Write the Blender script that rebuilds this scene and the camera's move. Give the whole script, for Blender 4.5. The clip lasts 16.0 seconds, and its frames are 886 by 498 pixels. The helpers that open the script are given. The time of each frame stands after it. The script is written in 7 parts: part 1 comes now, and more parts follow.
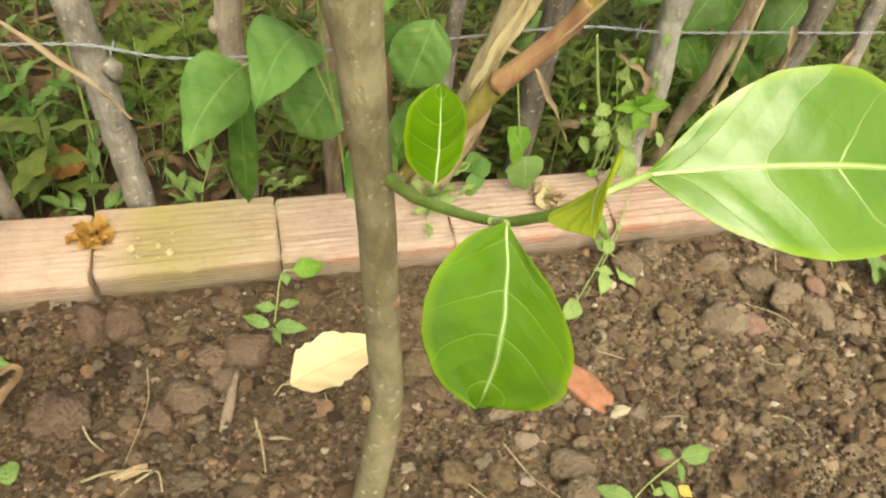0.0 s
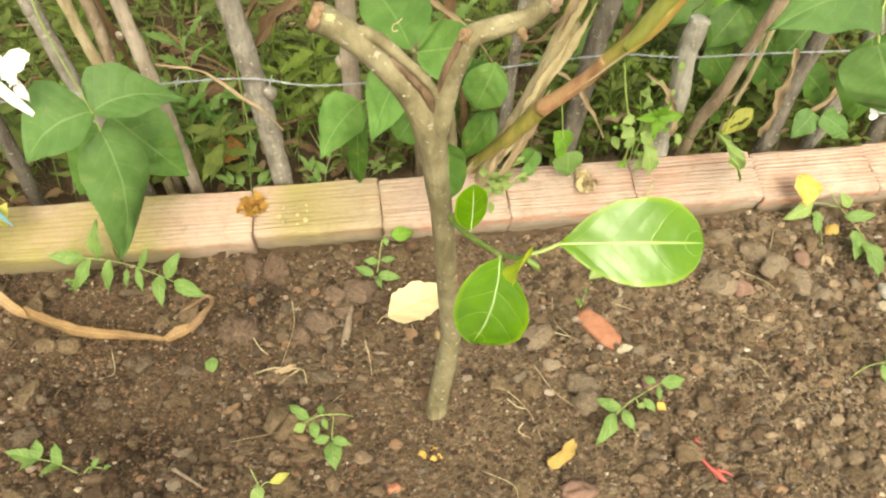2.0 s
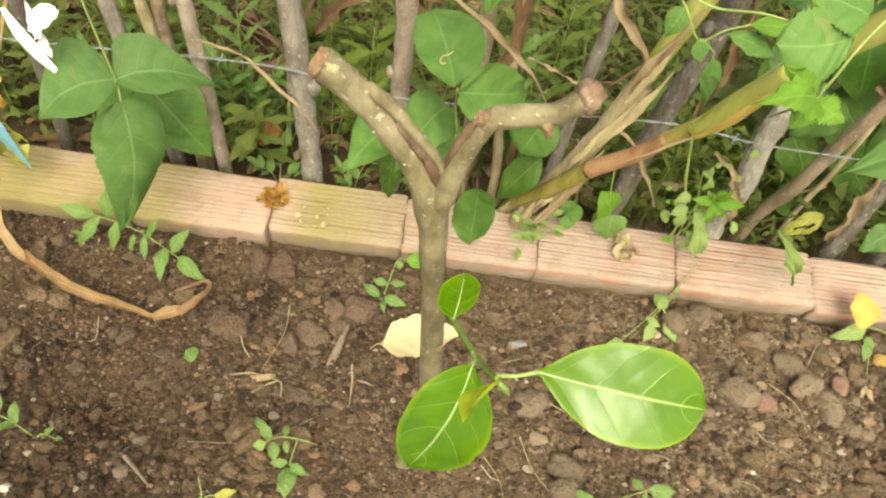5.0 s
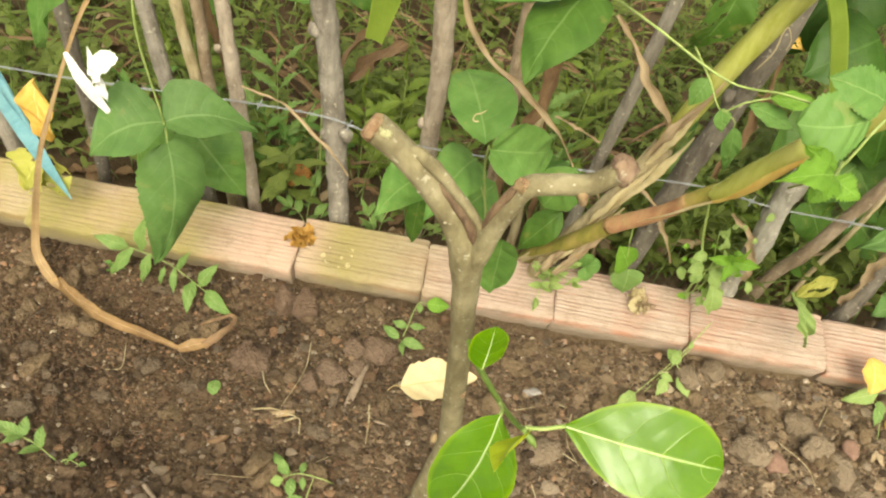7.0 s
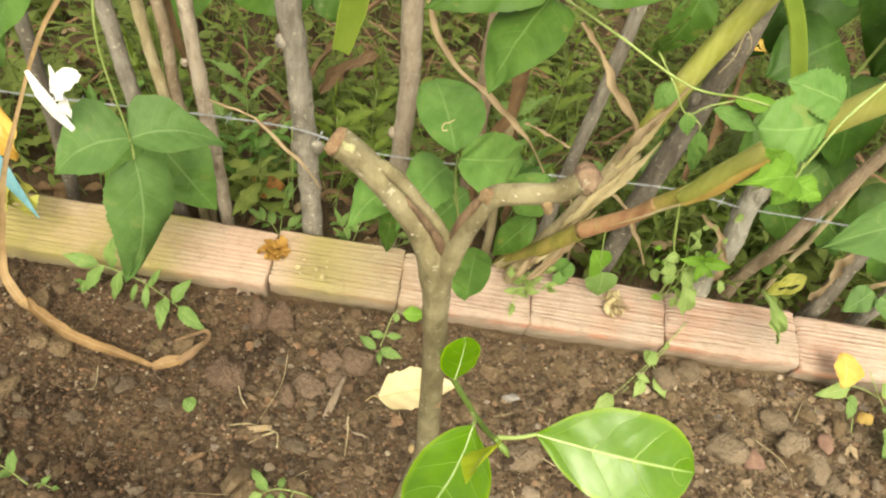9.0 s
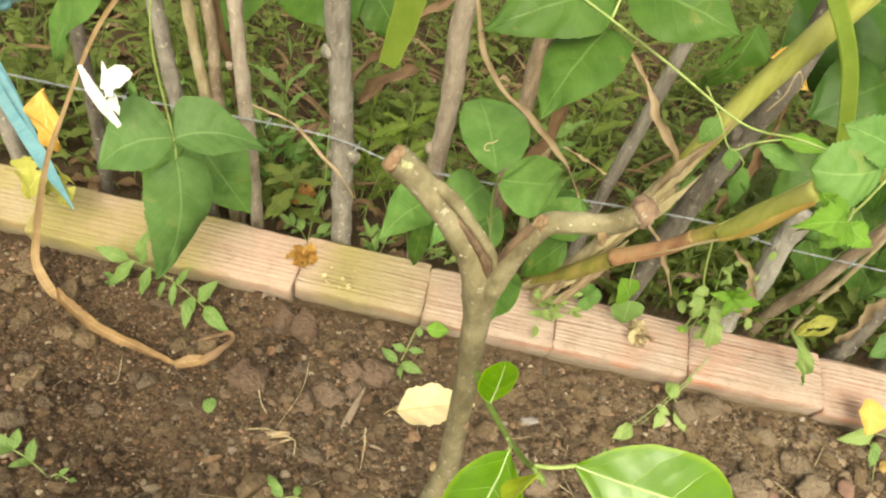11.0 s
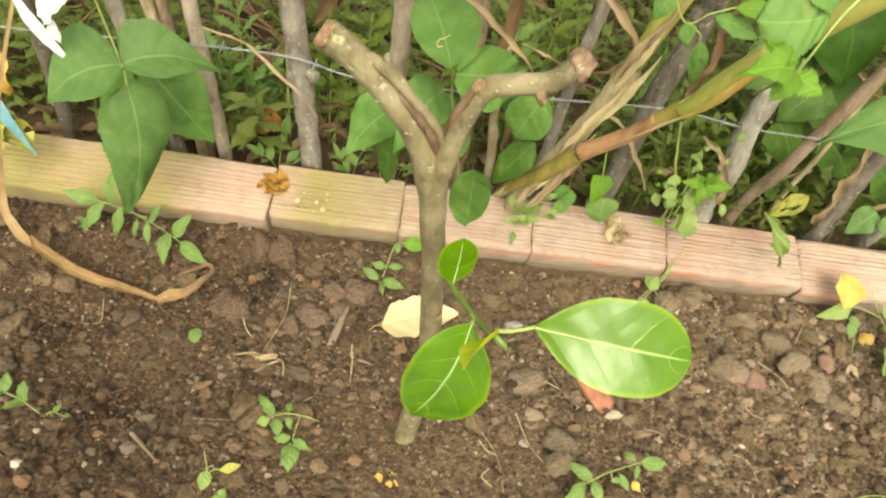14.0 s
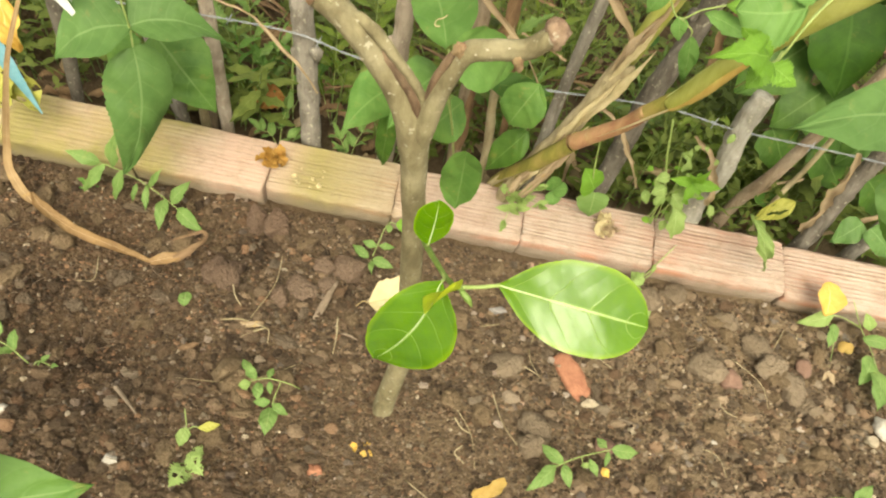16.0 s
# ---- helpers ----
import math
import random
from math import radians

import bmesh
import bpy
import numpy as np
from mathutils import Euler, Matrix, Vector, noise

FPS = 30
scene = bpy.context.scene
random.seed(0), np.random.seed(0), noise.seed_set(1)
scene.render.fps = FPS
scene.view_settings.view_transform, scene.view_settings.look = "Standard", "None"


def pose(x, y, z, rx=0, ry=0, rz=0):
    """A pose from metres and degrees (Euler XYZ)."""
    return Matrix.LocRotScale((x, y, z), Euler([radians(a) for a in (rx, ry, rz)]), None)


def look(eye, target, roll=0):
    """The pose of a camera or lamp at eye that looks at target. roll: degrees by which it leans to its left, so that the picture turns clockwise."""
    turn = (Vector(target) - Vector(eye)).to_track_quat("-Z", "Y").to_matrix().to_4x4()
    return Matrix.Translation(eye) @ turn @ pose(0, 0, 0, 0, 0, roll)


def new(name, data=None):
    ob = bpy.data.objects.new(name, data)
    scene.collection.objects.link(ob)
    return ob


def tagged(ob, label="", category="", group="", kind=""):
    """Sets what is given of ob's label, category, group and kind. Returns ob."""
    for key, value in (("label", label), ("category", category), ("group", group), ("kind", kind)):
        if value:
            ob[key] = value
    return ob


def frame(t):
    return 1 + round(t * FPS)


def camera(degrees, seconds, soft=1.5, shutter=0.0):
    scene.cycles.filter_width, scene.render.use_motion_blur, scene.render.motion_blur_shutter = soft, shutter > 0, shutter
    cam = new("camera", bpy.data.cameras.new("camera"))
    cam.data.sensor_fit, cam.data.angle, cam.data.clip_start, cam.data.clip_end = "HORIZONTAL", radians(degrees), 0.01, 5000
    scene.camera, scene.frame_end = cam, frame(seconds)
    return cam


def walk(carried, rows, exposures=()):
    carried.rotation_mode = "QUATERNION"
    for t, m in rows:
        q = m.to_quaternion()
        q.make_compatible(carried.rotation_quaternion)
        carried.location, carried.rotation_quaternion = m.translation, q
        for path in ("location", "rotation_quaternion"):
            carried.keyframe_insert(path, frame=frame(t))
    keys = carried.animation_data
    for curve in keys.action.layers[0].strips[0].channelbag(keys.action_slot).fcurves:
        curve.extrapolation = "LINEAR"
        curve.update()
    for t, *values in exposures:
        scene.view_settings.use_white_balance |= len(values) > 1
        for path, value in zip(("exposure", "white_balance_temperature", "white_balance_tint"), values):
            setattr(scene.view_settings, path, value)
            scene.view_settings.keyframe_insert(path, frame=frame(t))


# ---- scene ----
cam = camera(65.3, 16.0, soft=2.1)
EXPO, KELVIN, TINT = 1.235, 7850, 1
SKY, SUN = 0.15, 0.80
PATH = [
    (0, (-0.013, -0.645, 0.645), (0.471, 0.784, -0.668), 6.7),
    (0.5, (0.015, -0.667, 0.67), (0.485, 0.756, -0.654), 7.1),
    (1, (0.009, -0.697, 0.701), (0.377, 0.651, -0.73), 8.2),
    (1.5, (-0.012, -0.774, 0.808), (0.177, 0.416, -0.788), 3.5),
    (2, (-0.032, -0.82, 0.902), (0.189, 0.512, -0.573), 2.1),
    (2.5, (-0.061, -0.831, 0.934), (0.256, 0.597, -0.431), 4.8),
    (3, (-0.044, -0.811, 0.926), (0.231, 0.583, -0.481), 6.4),
    (3.5, (0.001, -0.753, 0.914), (0.161, 0.578, -0.571), 6.6),
    (4, (0.009, -0.721, 0.903), (0.073, 0.585, -0.61), 10.3),
    (4.5, (0.022, -0.715, 0.907), (0.058, 0.584, -0.613), 8.3),
    (5, (0.024, -0.72, 0.909), (0.102, 0.588, -0.602), 10.6),
    (7.5, (-0.002, -0.737, 0.939), (0.033, 0.657, -0.496), 12.0),
    (8, (0.004, -0.741, 0.937), (0.053, 0.645, -0.504), 12.0),
    (8.5, (0.011, -0.731, 0.941), (0.095, 0.665, -0.489), 11.3),
    (11, (-0.019, -0.727, 0.94), (0.031, 0.699, -0.461), 14.4),
    (11.5, (-0.024, -0.735, 0.953), (-0.01, 0.72, -0.419), 14.0),
    (12, (-0.018, -0.732, 0.953), (-0.017, 0.704, -0.439), 11.9),
    (12.5, (-0.012, -0.731, 0.95), (0.004, 0.7, -0.448), 11.6),
    (13, (-0.001, -0.731, 0.958), (0.079, 0.734, -0.402), 11.3),
    (13.5, (0.01, -0.751, 0.937), (0.121, 0.656, -0.48), 12.9),
    (14, (0.022, -0.758, 0.912), (0.117, 0.551, -0.597), 10.8),
    (14.5, (0.027, -0.763, 0.908), (0.118, 0.524, -0.621), 11.7),
    (15, (0.044, -0.755, 0.91), (0.17, 0.553, -0.598), 10.4),
    (15.5, (0.045, -0.756, 0.917), (0.133, 0.559, -0.588), 9.7),
    (16, (0.051, -0.796, 0.908), (0.13, 0.522, -0.594), 13.9),
]
walk(cam, [(t, look(eye, target, roll)) for t, eye, target, roll in PATH], exposures=[(t, EXPO + more, KELVIN, TINT) for t, more in ((0.0, -0.01), (0.5, -0.05), (1.0, -0.01), (1.5, 0.08), (2.0, 0.18), (2.5, 0.06), (3.2, 0.02), (16.0, 0.03))])

# ---- light: a bright overcast day ----
world = bpy.data.worlds.new("overcast_sky")
scene.world = world
world.use_nodes = True
wn = world.node_tree
sky = wn.nodes.new("ShaderNodeTexSky")
sky.sky_type, sky.sun_disc = "NISHITA", False
sky.sun_elevation, sky.sun_rotation = radians(50), radians(177)
sky.dust_density, sky.air_density, sky.ozone_density = 6.0, 1.0, 1.0
wn.nodes["Background"].inputs["Strength"].default_value = SKY
cloud = wn.nodes.new("ShaderNodeHueSaturation")
cloud.inputs["Saturation"].default_value = 0.3
wn.links.new(sky.outputs[0], cloud.inputs["Color"])
wn.links.new(cloud.outputs[0], wn.nodes["Background"].inputs["Color"])
sun = new("sun", bpy.data.lights.new("sun", "SUN"))
sun.data.energy, sun.data.angle, sun.data.color = SUN, radians(55), (1.0, 0.95, 0.86)
sun.matrix_world = look((0.15, -2.6, 3.1), (0, 0, 0))


# ---- materials ----
def shader(name):
    m = bpy.data.materials.new(name)
    m.use_nodes = True
    return m, m.node_tree, m.node_tree.nodes["Principled BSDF"]


def put(tree, socket, value):
    if isinstance(value, bpy.types.NodeSocket):
        tree.links.new(value, socket)
    elif isinstance(value, (tuple, list)) and len(value) == 3 and socket.type == "RGBA":
        socket.default_value = (*value, 1)
    else:
        socket.default_value = value


def noise_of(tree, vec, scale, detail=4.0, rough=0.6, low=0.35, high=0.65):
    """Noise, spread from 0 at low to 1 at high."""
    n = tree.nodes.new("ShaderNodeTexNoise")
    put(tree, n.inputs["Vector"], vec)
    put(tree, n.inputs["Scale"], scale)
    put(tree, n.inputs["Detail"], detail)
    put(tree, n.inputs["Roughness"], rough)
    r = tree.nodes.new("ShaderNodeMapRange")
    put(tree, r.inputs["Value"], n.outputs[0])
    put(tree, r.inputs["From Min"], low)
    put(tree, r.inputs["From Max"], high)
    return r.outputs[0]


def calc(tree, op, a, b=0.0, c=0.0):
    n = tree.nodes.new("ShaderNodeMath")
    n.operation = op
    for socket, value in zip(n.inputs, (a, b, c)):
        put(tree, socket, value)
    return n.outputs[0]


def blend(tree, fac, a, b, how="MIX"):
    n = tree.nodes.new("ShaderNodeMix")
    n.data_type, n.blend_type = "RGBA", how
    put(tree, n.inputs["Factor"], fac)
    put(tree, n.inputs[6], a)
    put(tree, n.inputs[7], b)
    return n.outputs[2]


def place(tree, kind="Object", stretch=(1, 1, 1)):
    c = tree.nodes.new("ShaderNodeTexCoord")
    m = tree.nodes.new("ShaderNodeMapping")
    tree.links.new(c.outputs[kind], m.inputs[0])
    m.inputs["Scale"].default_value = stretch
    return m.outputs[0]


def bumped(tree, bsdf, height, strength=0.5, distance=0.002):
    b = tree.nodes.new("ShaderNodeBump")
    put(tree, b.inputs["Height"], height)
    b.inputs["Strength"].default_value, b.inputs["Distance"].default_value = strength, distance
    tree.links.new(b.outputs[0], bsdf.inputs["Normal"])


def chance(tree, per="island"):
    if per == "island":
        return tree.nodes.new("ShaderNodeNewGeometry").outputs["Random Per Island"]
    return tree.nodes.new("ShaderNodeObjectInfo").outputs["Random"]


def soil_material(name, dark, mid, pale, islands, size=1.0):
    m, t, b = shader(name)
    p = place(t, stretch=(size, size, size))
    c = blend(t, noise_of(t, p, 14, 6), dark, mid)
    c = blend(t, calc(t, "MULTIPLY", noise_of(t, p, 120, 5, 0.7, 0.45, 0.75), 0.7), c, pale)
    wide = noise_of(t, p, 2.3, 2, 0.5, 0.38, 0.6)
    if size == 1.0:
        gap = t.nodes.new("ShaderNodeVectorMath")
        gap.operation = "DISTANCE"
        put(t, gap.inputs[0], p)
        gap.inputs[1].default_value = (0.85, -0.25, 0.0)
        dry = t.nodes.new("ShaderNodeMapRange")
        uneven = calc(t, "ADD", gap.outputs["Value"], calc(t, "MULTIPLY_ADD", noise_of(t, p, 4, 3, 0.6, 0.2, 0.8), 0.24, -0.12))
        for key, value in (("Value", uneven), ("From Min", 1.25), ("From Max", 0.35)):
            put(t, dry.inputs[key], value)
        wide = calc(t, "ADD", calc(t, "MULTIPLY", wide, 0.50), calc(t, "MULTIPLY", dry.outputs[0], 0.88))
    c = blend(t, calc(t, "MULTIPLY", wide, 0.66), c, pale)
    if size == 1.0:
        c = blend(t, calc(t, "MULTIPLY", calc(t, "SUBTRACT", 1.0, dry.outputs[0]), 0.40), c, dark)
        # darker patches with uneven edges, the first over the hollow in the soil
        for cx, cy, rx, ry in ((-0.383, -0.312, 0.085, 0.040), (-0.49, -0.225, 0.05, 0.035), (-0.20, -0.085, 0.05, 0.04)):
            off = t.nodes.new("ShaderNodeVectorMath")
            off.operation = "MULTIPLY_ADD"
            put(t, off.inputs[0], p)
            off.inputs[1].default_value = (1 / rx, 1 / ry, 0)
            off.inputs[2].default_value = (-cx / rx, -cy / ry, 0)
            far = t.nodes.new("ShaderNodeVectorMath")
            far.operation = "LENGTH"
            put(t, far.inputs[0], off.outputs[0])
            darken = t.nodes.new("ShaderNodeMapRange")
            darken.interpolation_type = "SMOOTHSTEP"
            reach = calc(t, "ADD", far.outputs["Value"], calc(t, "MULTIPLY_ADD", noise_of(t, p, 25, 4, 0.6, 0.2, 0.8), 1.2, -0.6))
            for key, value in (("Value", reach), ("From Min", 1.25), ("From Max", 0.3), ("To Min", 0.0), ("To Max", 0.9)):
                put(t, darken.inputs[key], value)
            c = blend(t, darken.outputs[0], c, tuple(0.62 * v for v in dark))
    if size != 1.0:
        c = blend(t, calc(t, "MULTIPLY", chance(t, "object"), 0.5), c, mid)
    if islands:
        k = chance(t)
        c = blend(t, calc(t, "MULTIPLY", k, 0.55), c, mid)
        red = calc(t, "GREATER_THAN", calc(t, "FRACT", calc(t, "MULTIPLY", k, 37.0)), 0.82)
        c = blend(t, calc(t, "MULTIPLY", red, 0.5), c, (0.24, 0.125, 0.065))
        fleck = calc(t, "GREATER_THAN", calc(t, "FRACT", calc(t, "MULTIPLY", k, 53.0)), 0.975)
        c = blend(t, calc(t, "MULTIPLY", fleck, 0.8), c, (0.42, 0.35, 0.25))
        deep = calc(t, "GREATER_THAN", calc(t, "FRACT", calc(t, "MULTIPLY", k, 17.0)), 0.66)
        c = blend(t, calc(t, "MULTIPLY", deep, 0.75), c, dark)
        grey = calc(t, "GREATER_THAN", calc(t, "FRACT", calc(t, "MULTIPLY", k, 91.0)), 0.95)
        c = blend(t, calc(t, "MULTIPLY", grey, 0.5), c, (0.28, 0.225, 0.165))
    if islands:
        tone = t.nodes.new("ShaderNodeHueSaturation")
        put(t, tone.inputs["Value"], calc(t, "MULTIPLY_ADD", calc(t, "POWER", calc(t, "FRACT", calc(t, "MULTIPLY", k, 71.0)), 1.6), 1.05, 0.56))
        put(t, tone.inputs["Saturation"], 0.95)
        put(t, tone.inputs["Color"], c)
        c = tone.outputs[0]
    put(t, b.inputs["Base Color"], c)
    put(t, b.inputs["Roughness"], 0.92)
    put(t, b.inputs["Specular IOR Level"], 0.2)
    h = calc(t, "ADD", noise_of(t, p, 260, 6, 0.7, 0.2, 0.8), calc(t, "MULTIPLY", noise_of(t, p, 900, 3, 0.7, 0.2, 0.8), 0.4))
    if not islands:
        grain = t.nodes.new("ShaderNodeTexVoronoi")
        put(t, grain.inputs["Vector"], p)
        put(t, grain.inputs["Scale"], 190.0)
        h = calc(t, "SUBTRACT", h, calc(t, "MULTIPLY", grain.outputs["Distance"], 1.4))
    bumped(t, b, h, 0.9, 0.004)
    return m


SOIL = soil_material("garden_soil", (0.064, 0.038, 0.020), (0.122, 0.078, 0.043), (0.236, 0.172, 0.108), False)
CLOD = soil_material("soil_clod", (0.076, 0.047, 0.027), (0.141, 0.091, 0.053), (0.258, 0.188, 0.122), True)

GRIT = soil_material("grey_pink_grit", (0.150, 0.105, 0.076), (0.225, 0.168, 0.128), (0.33, 0.275, 0.225), True)
CLODLIKE = soil_material("dry_pale_clod", (0.105, 0.075, 0.047), (0.19, 0.140, 0.092), (0.29, 0.222, 0.155), False, 0.99)
CLODBIG = soil_material("large_soil_clod", (0.086, 0.056, 0.031), (0.152, 0.104, 0.060), (0.25, 0.182, 0.113), False, 0.014)


def brick_material():
    m, t, b = shader("weathered_clay_brick")
    p = place(t)
    k = chance(t, "object")
    add = t.nodes.new("ShaderNodeVectorMath")
    add.operation = "ADD"
    put(t, add.inputs[0], p)
    comb = t.nodes.new("ShaderNodeCombineXYZ")
    put(t, comb.inputs[0], calc(t, "MULTIPLY", k, 30.0))
    put(t, add.inputs[1], comb.outputs[0])
    v = add.outputs[0]
    c = blend(t, noise_of(t, v, 11, 5), (0.304, 0.213, 0.172), (0.372, 0.296, 0.246))
    c = blend(t, calc(t, "MULTIPLY", noise_of(t, v, 7, 4, 0.6, 0.50, 0.66), 0.6), c, (0.345, 0.200, 0.152))
    stretched = t.nodes.new("ShaderNodeMapping")
    put(t, stretched.inputs[0], v)
    stretched.inputs["Scale"].default_value = (3, 85, 85)
    c = blend(t, calc(t, "MULTIPLY", noise_of(t, stretched.outputs[0], 3, 4, 0.6, 0.5, 0.75), 0.55), c, (0.53, 0.450, 0.388))
    grooves = t.nodes.new("ShaderNodeMapping")
    put(t, grooves.inputs[0], v)
    grooves.inputs["Scale"].default_value = (1.6, 105, 105)
    grooves.inputs["Location"].default_value = (3.0, 0.7, 1.3)
    c = blend(t, calc(t, "MULTIPLY", noise_of(t, grooves.outputs[0], 1.7, 3, 0.5, 0.50, 0.66), 0.4), c, (0.250, 0.152, 0.112))
    where = t.nodes.new("ShaderNodeSeparateXYZ")
    put(t, where.inputs[0], t.nodes.new("ShaderNodeNewGeometry").outputs["Position"])
    damp = t.nodes.new("ShaderNodeMapRange")
    for key, value in (("Value", where.outputs[0]), ("From Min", 0.08), ("From Max", -0.16), ("To Min", 0.05), ("To Max", 1.0)):
        put(t, damp.inputs[key], value)
    lip = t.nodes.new("ShaderNodeSeparateXYZ")
    put(t, lip.inputs[0], p)
    band = t.nodes.new("ShaderNodeMapRange")
    band.interpolation_type = "SMOOTHSTEP"
    for key, value in (("Value", calc(t, "ABSOLUTE", calc(t, "ADD", lip.outputs[2], 0.013))), ("From Min", 0.013), ("From Max", 0.004), ("To Min", 0.0), ("To Max", 0.75)):
        put(t, band.inputs[key], value)
    c = blend(t, calc(t, "MULTIPLY", band.outputs[0], noise_of(t, v, 14, 4, 0.6, 0.42, 0.62)), c, (0.44, 0.175, 0.105))
    clean = t.nodes.new("ShaderNodeMapRange")
    clean.interpolation_type = "SMOOTHSTEP"
    for key, value in (("Value", calc(t, "ABSOLUTE", calc(t, "ADD", where.outputs[0], 0.262))), ("From Min", 0.025), ("From Max", 0.125), ("To Min", 0.15), ("To Max", 1.0)):
        put(t, clean.inputs[key], value)
    algae = calc(t, "MULTIPLY", calc(t, "MULTIPLY", clean.outputs[0], noise_of(t, v, 5, 5, 0.65, 0.18, 0.52)), damp.outputs[0])
    c = blend(t, algae, c, (0.232, 0.196, 0.074))
    dusty = calc(t, "MULTIPLY", calc(t, "SUBTRACT", 1.0, clean.outputs[0]), noise_of(t, v, 16, 4, 0.6, 0.25, 0.6))
    c = blend(t, calc(t, "MULTIPLY", dusty, 0.85), c, (0.400, 0.272, 0.212))
    c = blend(t, calc(t, "MULTIPLY", noise_of(t, v, 38, 6, 0.75, 0.50, 0.72), 0.6), c, (0.19, 0.135, 0.085))
    mud = t.nodes.new("ShaderNodeSeparateXYZ")
    put(t, mud.inputs[0], p)
    low = t.nodes.new("ShaderNodeMapRange")
    for key, value in (("Value", calc(t, "MULTIPLY_ADD", noise_of(t, v, 30, 4, 0.6), 0.02, mud.outputs[2])), ("From Min", 0.006), ("From Max", -0.03), ("To Min", 0.0), ("To Max", 0.75)):
        put(t, low.inputs[key], value)
    c = blend(t, low.outputs[0], c, (0.180, 0.142, 0.098))
    put(t, b.inputs["Base Color"], c)
    put(t, b.inputs["Roughness"], 0.85)
    put(t, b.inputs["Specular IOR Level"], 0.3)
    bumped(t, b, noise_of(t, v, 220, 6, 0.7, 0.2, 0.8), 0.6, 0.0015)
    return m


BRICK = brick_material()


def bark_material(name, dark, mid, pale, spots, stretch=(1, 1, 0.22), scale=70, relief=0.0032):
    m, t, b = shader(name)
    p = place(t, stretch=stretch)
    q = place(t)
    c = blend(t, noise_of(t, p, scale, 6, 0.7, 0.40, 0.60), dark, mid)
    c = blend(t, calc(t, "MULTIPLY", noise_of(t, q, 22, 4, 0.6, 0.45, 0.7), 0.6), c, pale)
    c = blend(t, calc(t, "MULTIPLY", noise_of(t, q, 130, 3, 0.5, 0.62, 0.7), spots), c, (0.55, 0.52, 0.40))
    c = blend(t, calc(t, "MULTIPLY", chance(t, "object"), 0.25), c, dark)
    put(t, b.inputs["Base Color"], c)
    put(t, b.inputs["Roughness"], 0.8)
    put(t, b.inputs["Specular IOR Level"], 0.25)
    h = calc(t, "ADD", noise_of(t, p, scale * 2.5, 6, 0.7, 0.2, 0.8), noise_of(t, q, 40, 3, 0.6, 0.3, 0.7))
    bumped(t, b, h, 1.0, relief)
    return m


TRUNK = bark_material("sapling_bark", (0.130, 0.108, 0.058), (0.216, 0.186, 0.104), (0.310, 0.275, 0.178), 0.5, (1, 1, 0.5), 55, 0.0017)
KNOBWOOD = bark_material("knob_wood", (0.170, 0.105, 0.070), (0.285, 0.195, 0.130), (0.40, 0.31, 0.23), 0.6, (1, 1, 1), 90, 0.002)
SPLITBARK = bark_material("split_bark", (0.085, 0.052, 0.032), (0.190, 0.125, 0.075), (0.30, 0.22, 0.14), 0.2, (1, 1, 0.3), 60, 0.002)
CUTWOOD = bark_material("cut_wood", (0.28, 0.165, 0.095), (0.44, 0.31, 0.18), (0.40, 0.37, 0.16), 0.3, (1, 1, 1), 120)
GREYPOST = bark_material("grey_stick_bark", (0.150, 0.130, 0.105), (0.275, 0.247, 0.208), (0.39, 0.360, 0.310), 0.75)
LICHENPOST = bark_material("lichened_stick_bark", (0.20, 0.185, 0.150), (0.36, 0.335, 0.285), (0.52, 0.50, 0.44), 0.9)
TANPOST = bark_material("tan_stick_bark", (0.230, 0.182, 0.138), (0.360, 0.300, 0.235), (0.46, 0.40, 0.33), 0.5)
BROWNPOST = bark_material("brown_cane", (0.180, 0.130, 0.085), (0.29, 0.220, 0.150), (0.37, 0.30, 0.22), 0.3)
DARKPOST = bark_material("dark_stick_bark", (0.095, 0.080, 0.064), (0.18, 0.158, 0.130), (0.29, 0.26, 0.215), 0.6)
STRAW = bark_material("dry_straw", (0.28, 0.225, 0.125), (0.44, 0.365, 0.22), (0.54, 0.47, 0.32), 0.0, (1, 1, 0.25), 90)
REDSTEM = bark_material("orange_red_stem", (0.235, 0.112, 0.060), (0.360, 0.185, 0.105), (0.36, 0.27, 0.12), 0.1, (1, 1, 0.3), 50, 0.001)
OLIVESTEM = bark_material("olive_stem", (0.17, 0.16, 0.035), (0.29, 0.25, 0.06), (0.40, 0.27, 0.11), 0.0, (1, 1, 0.2), 40, 0.001)


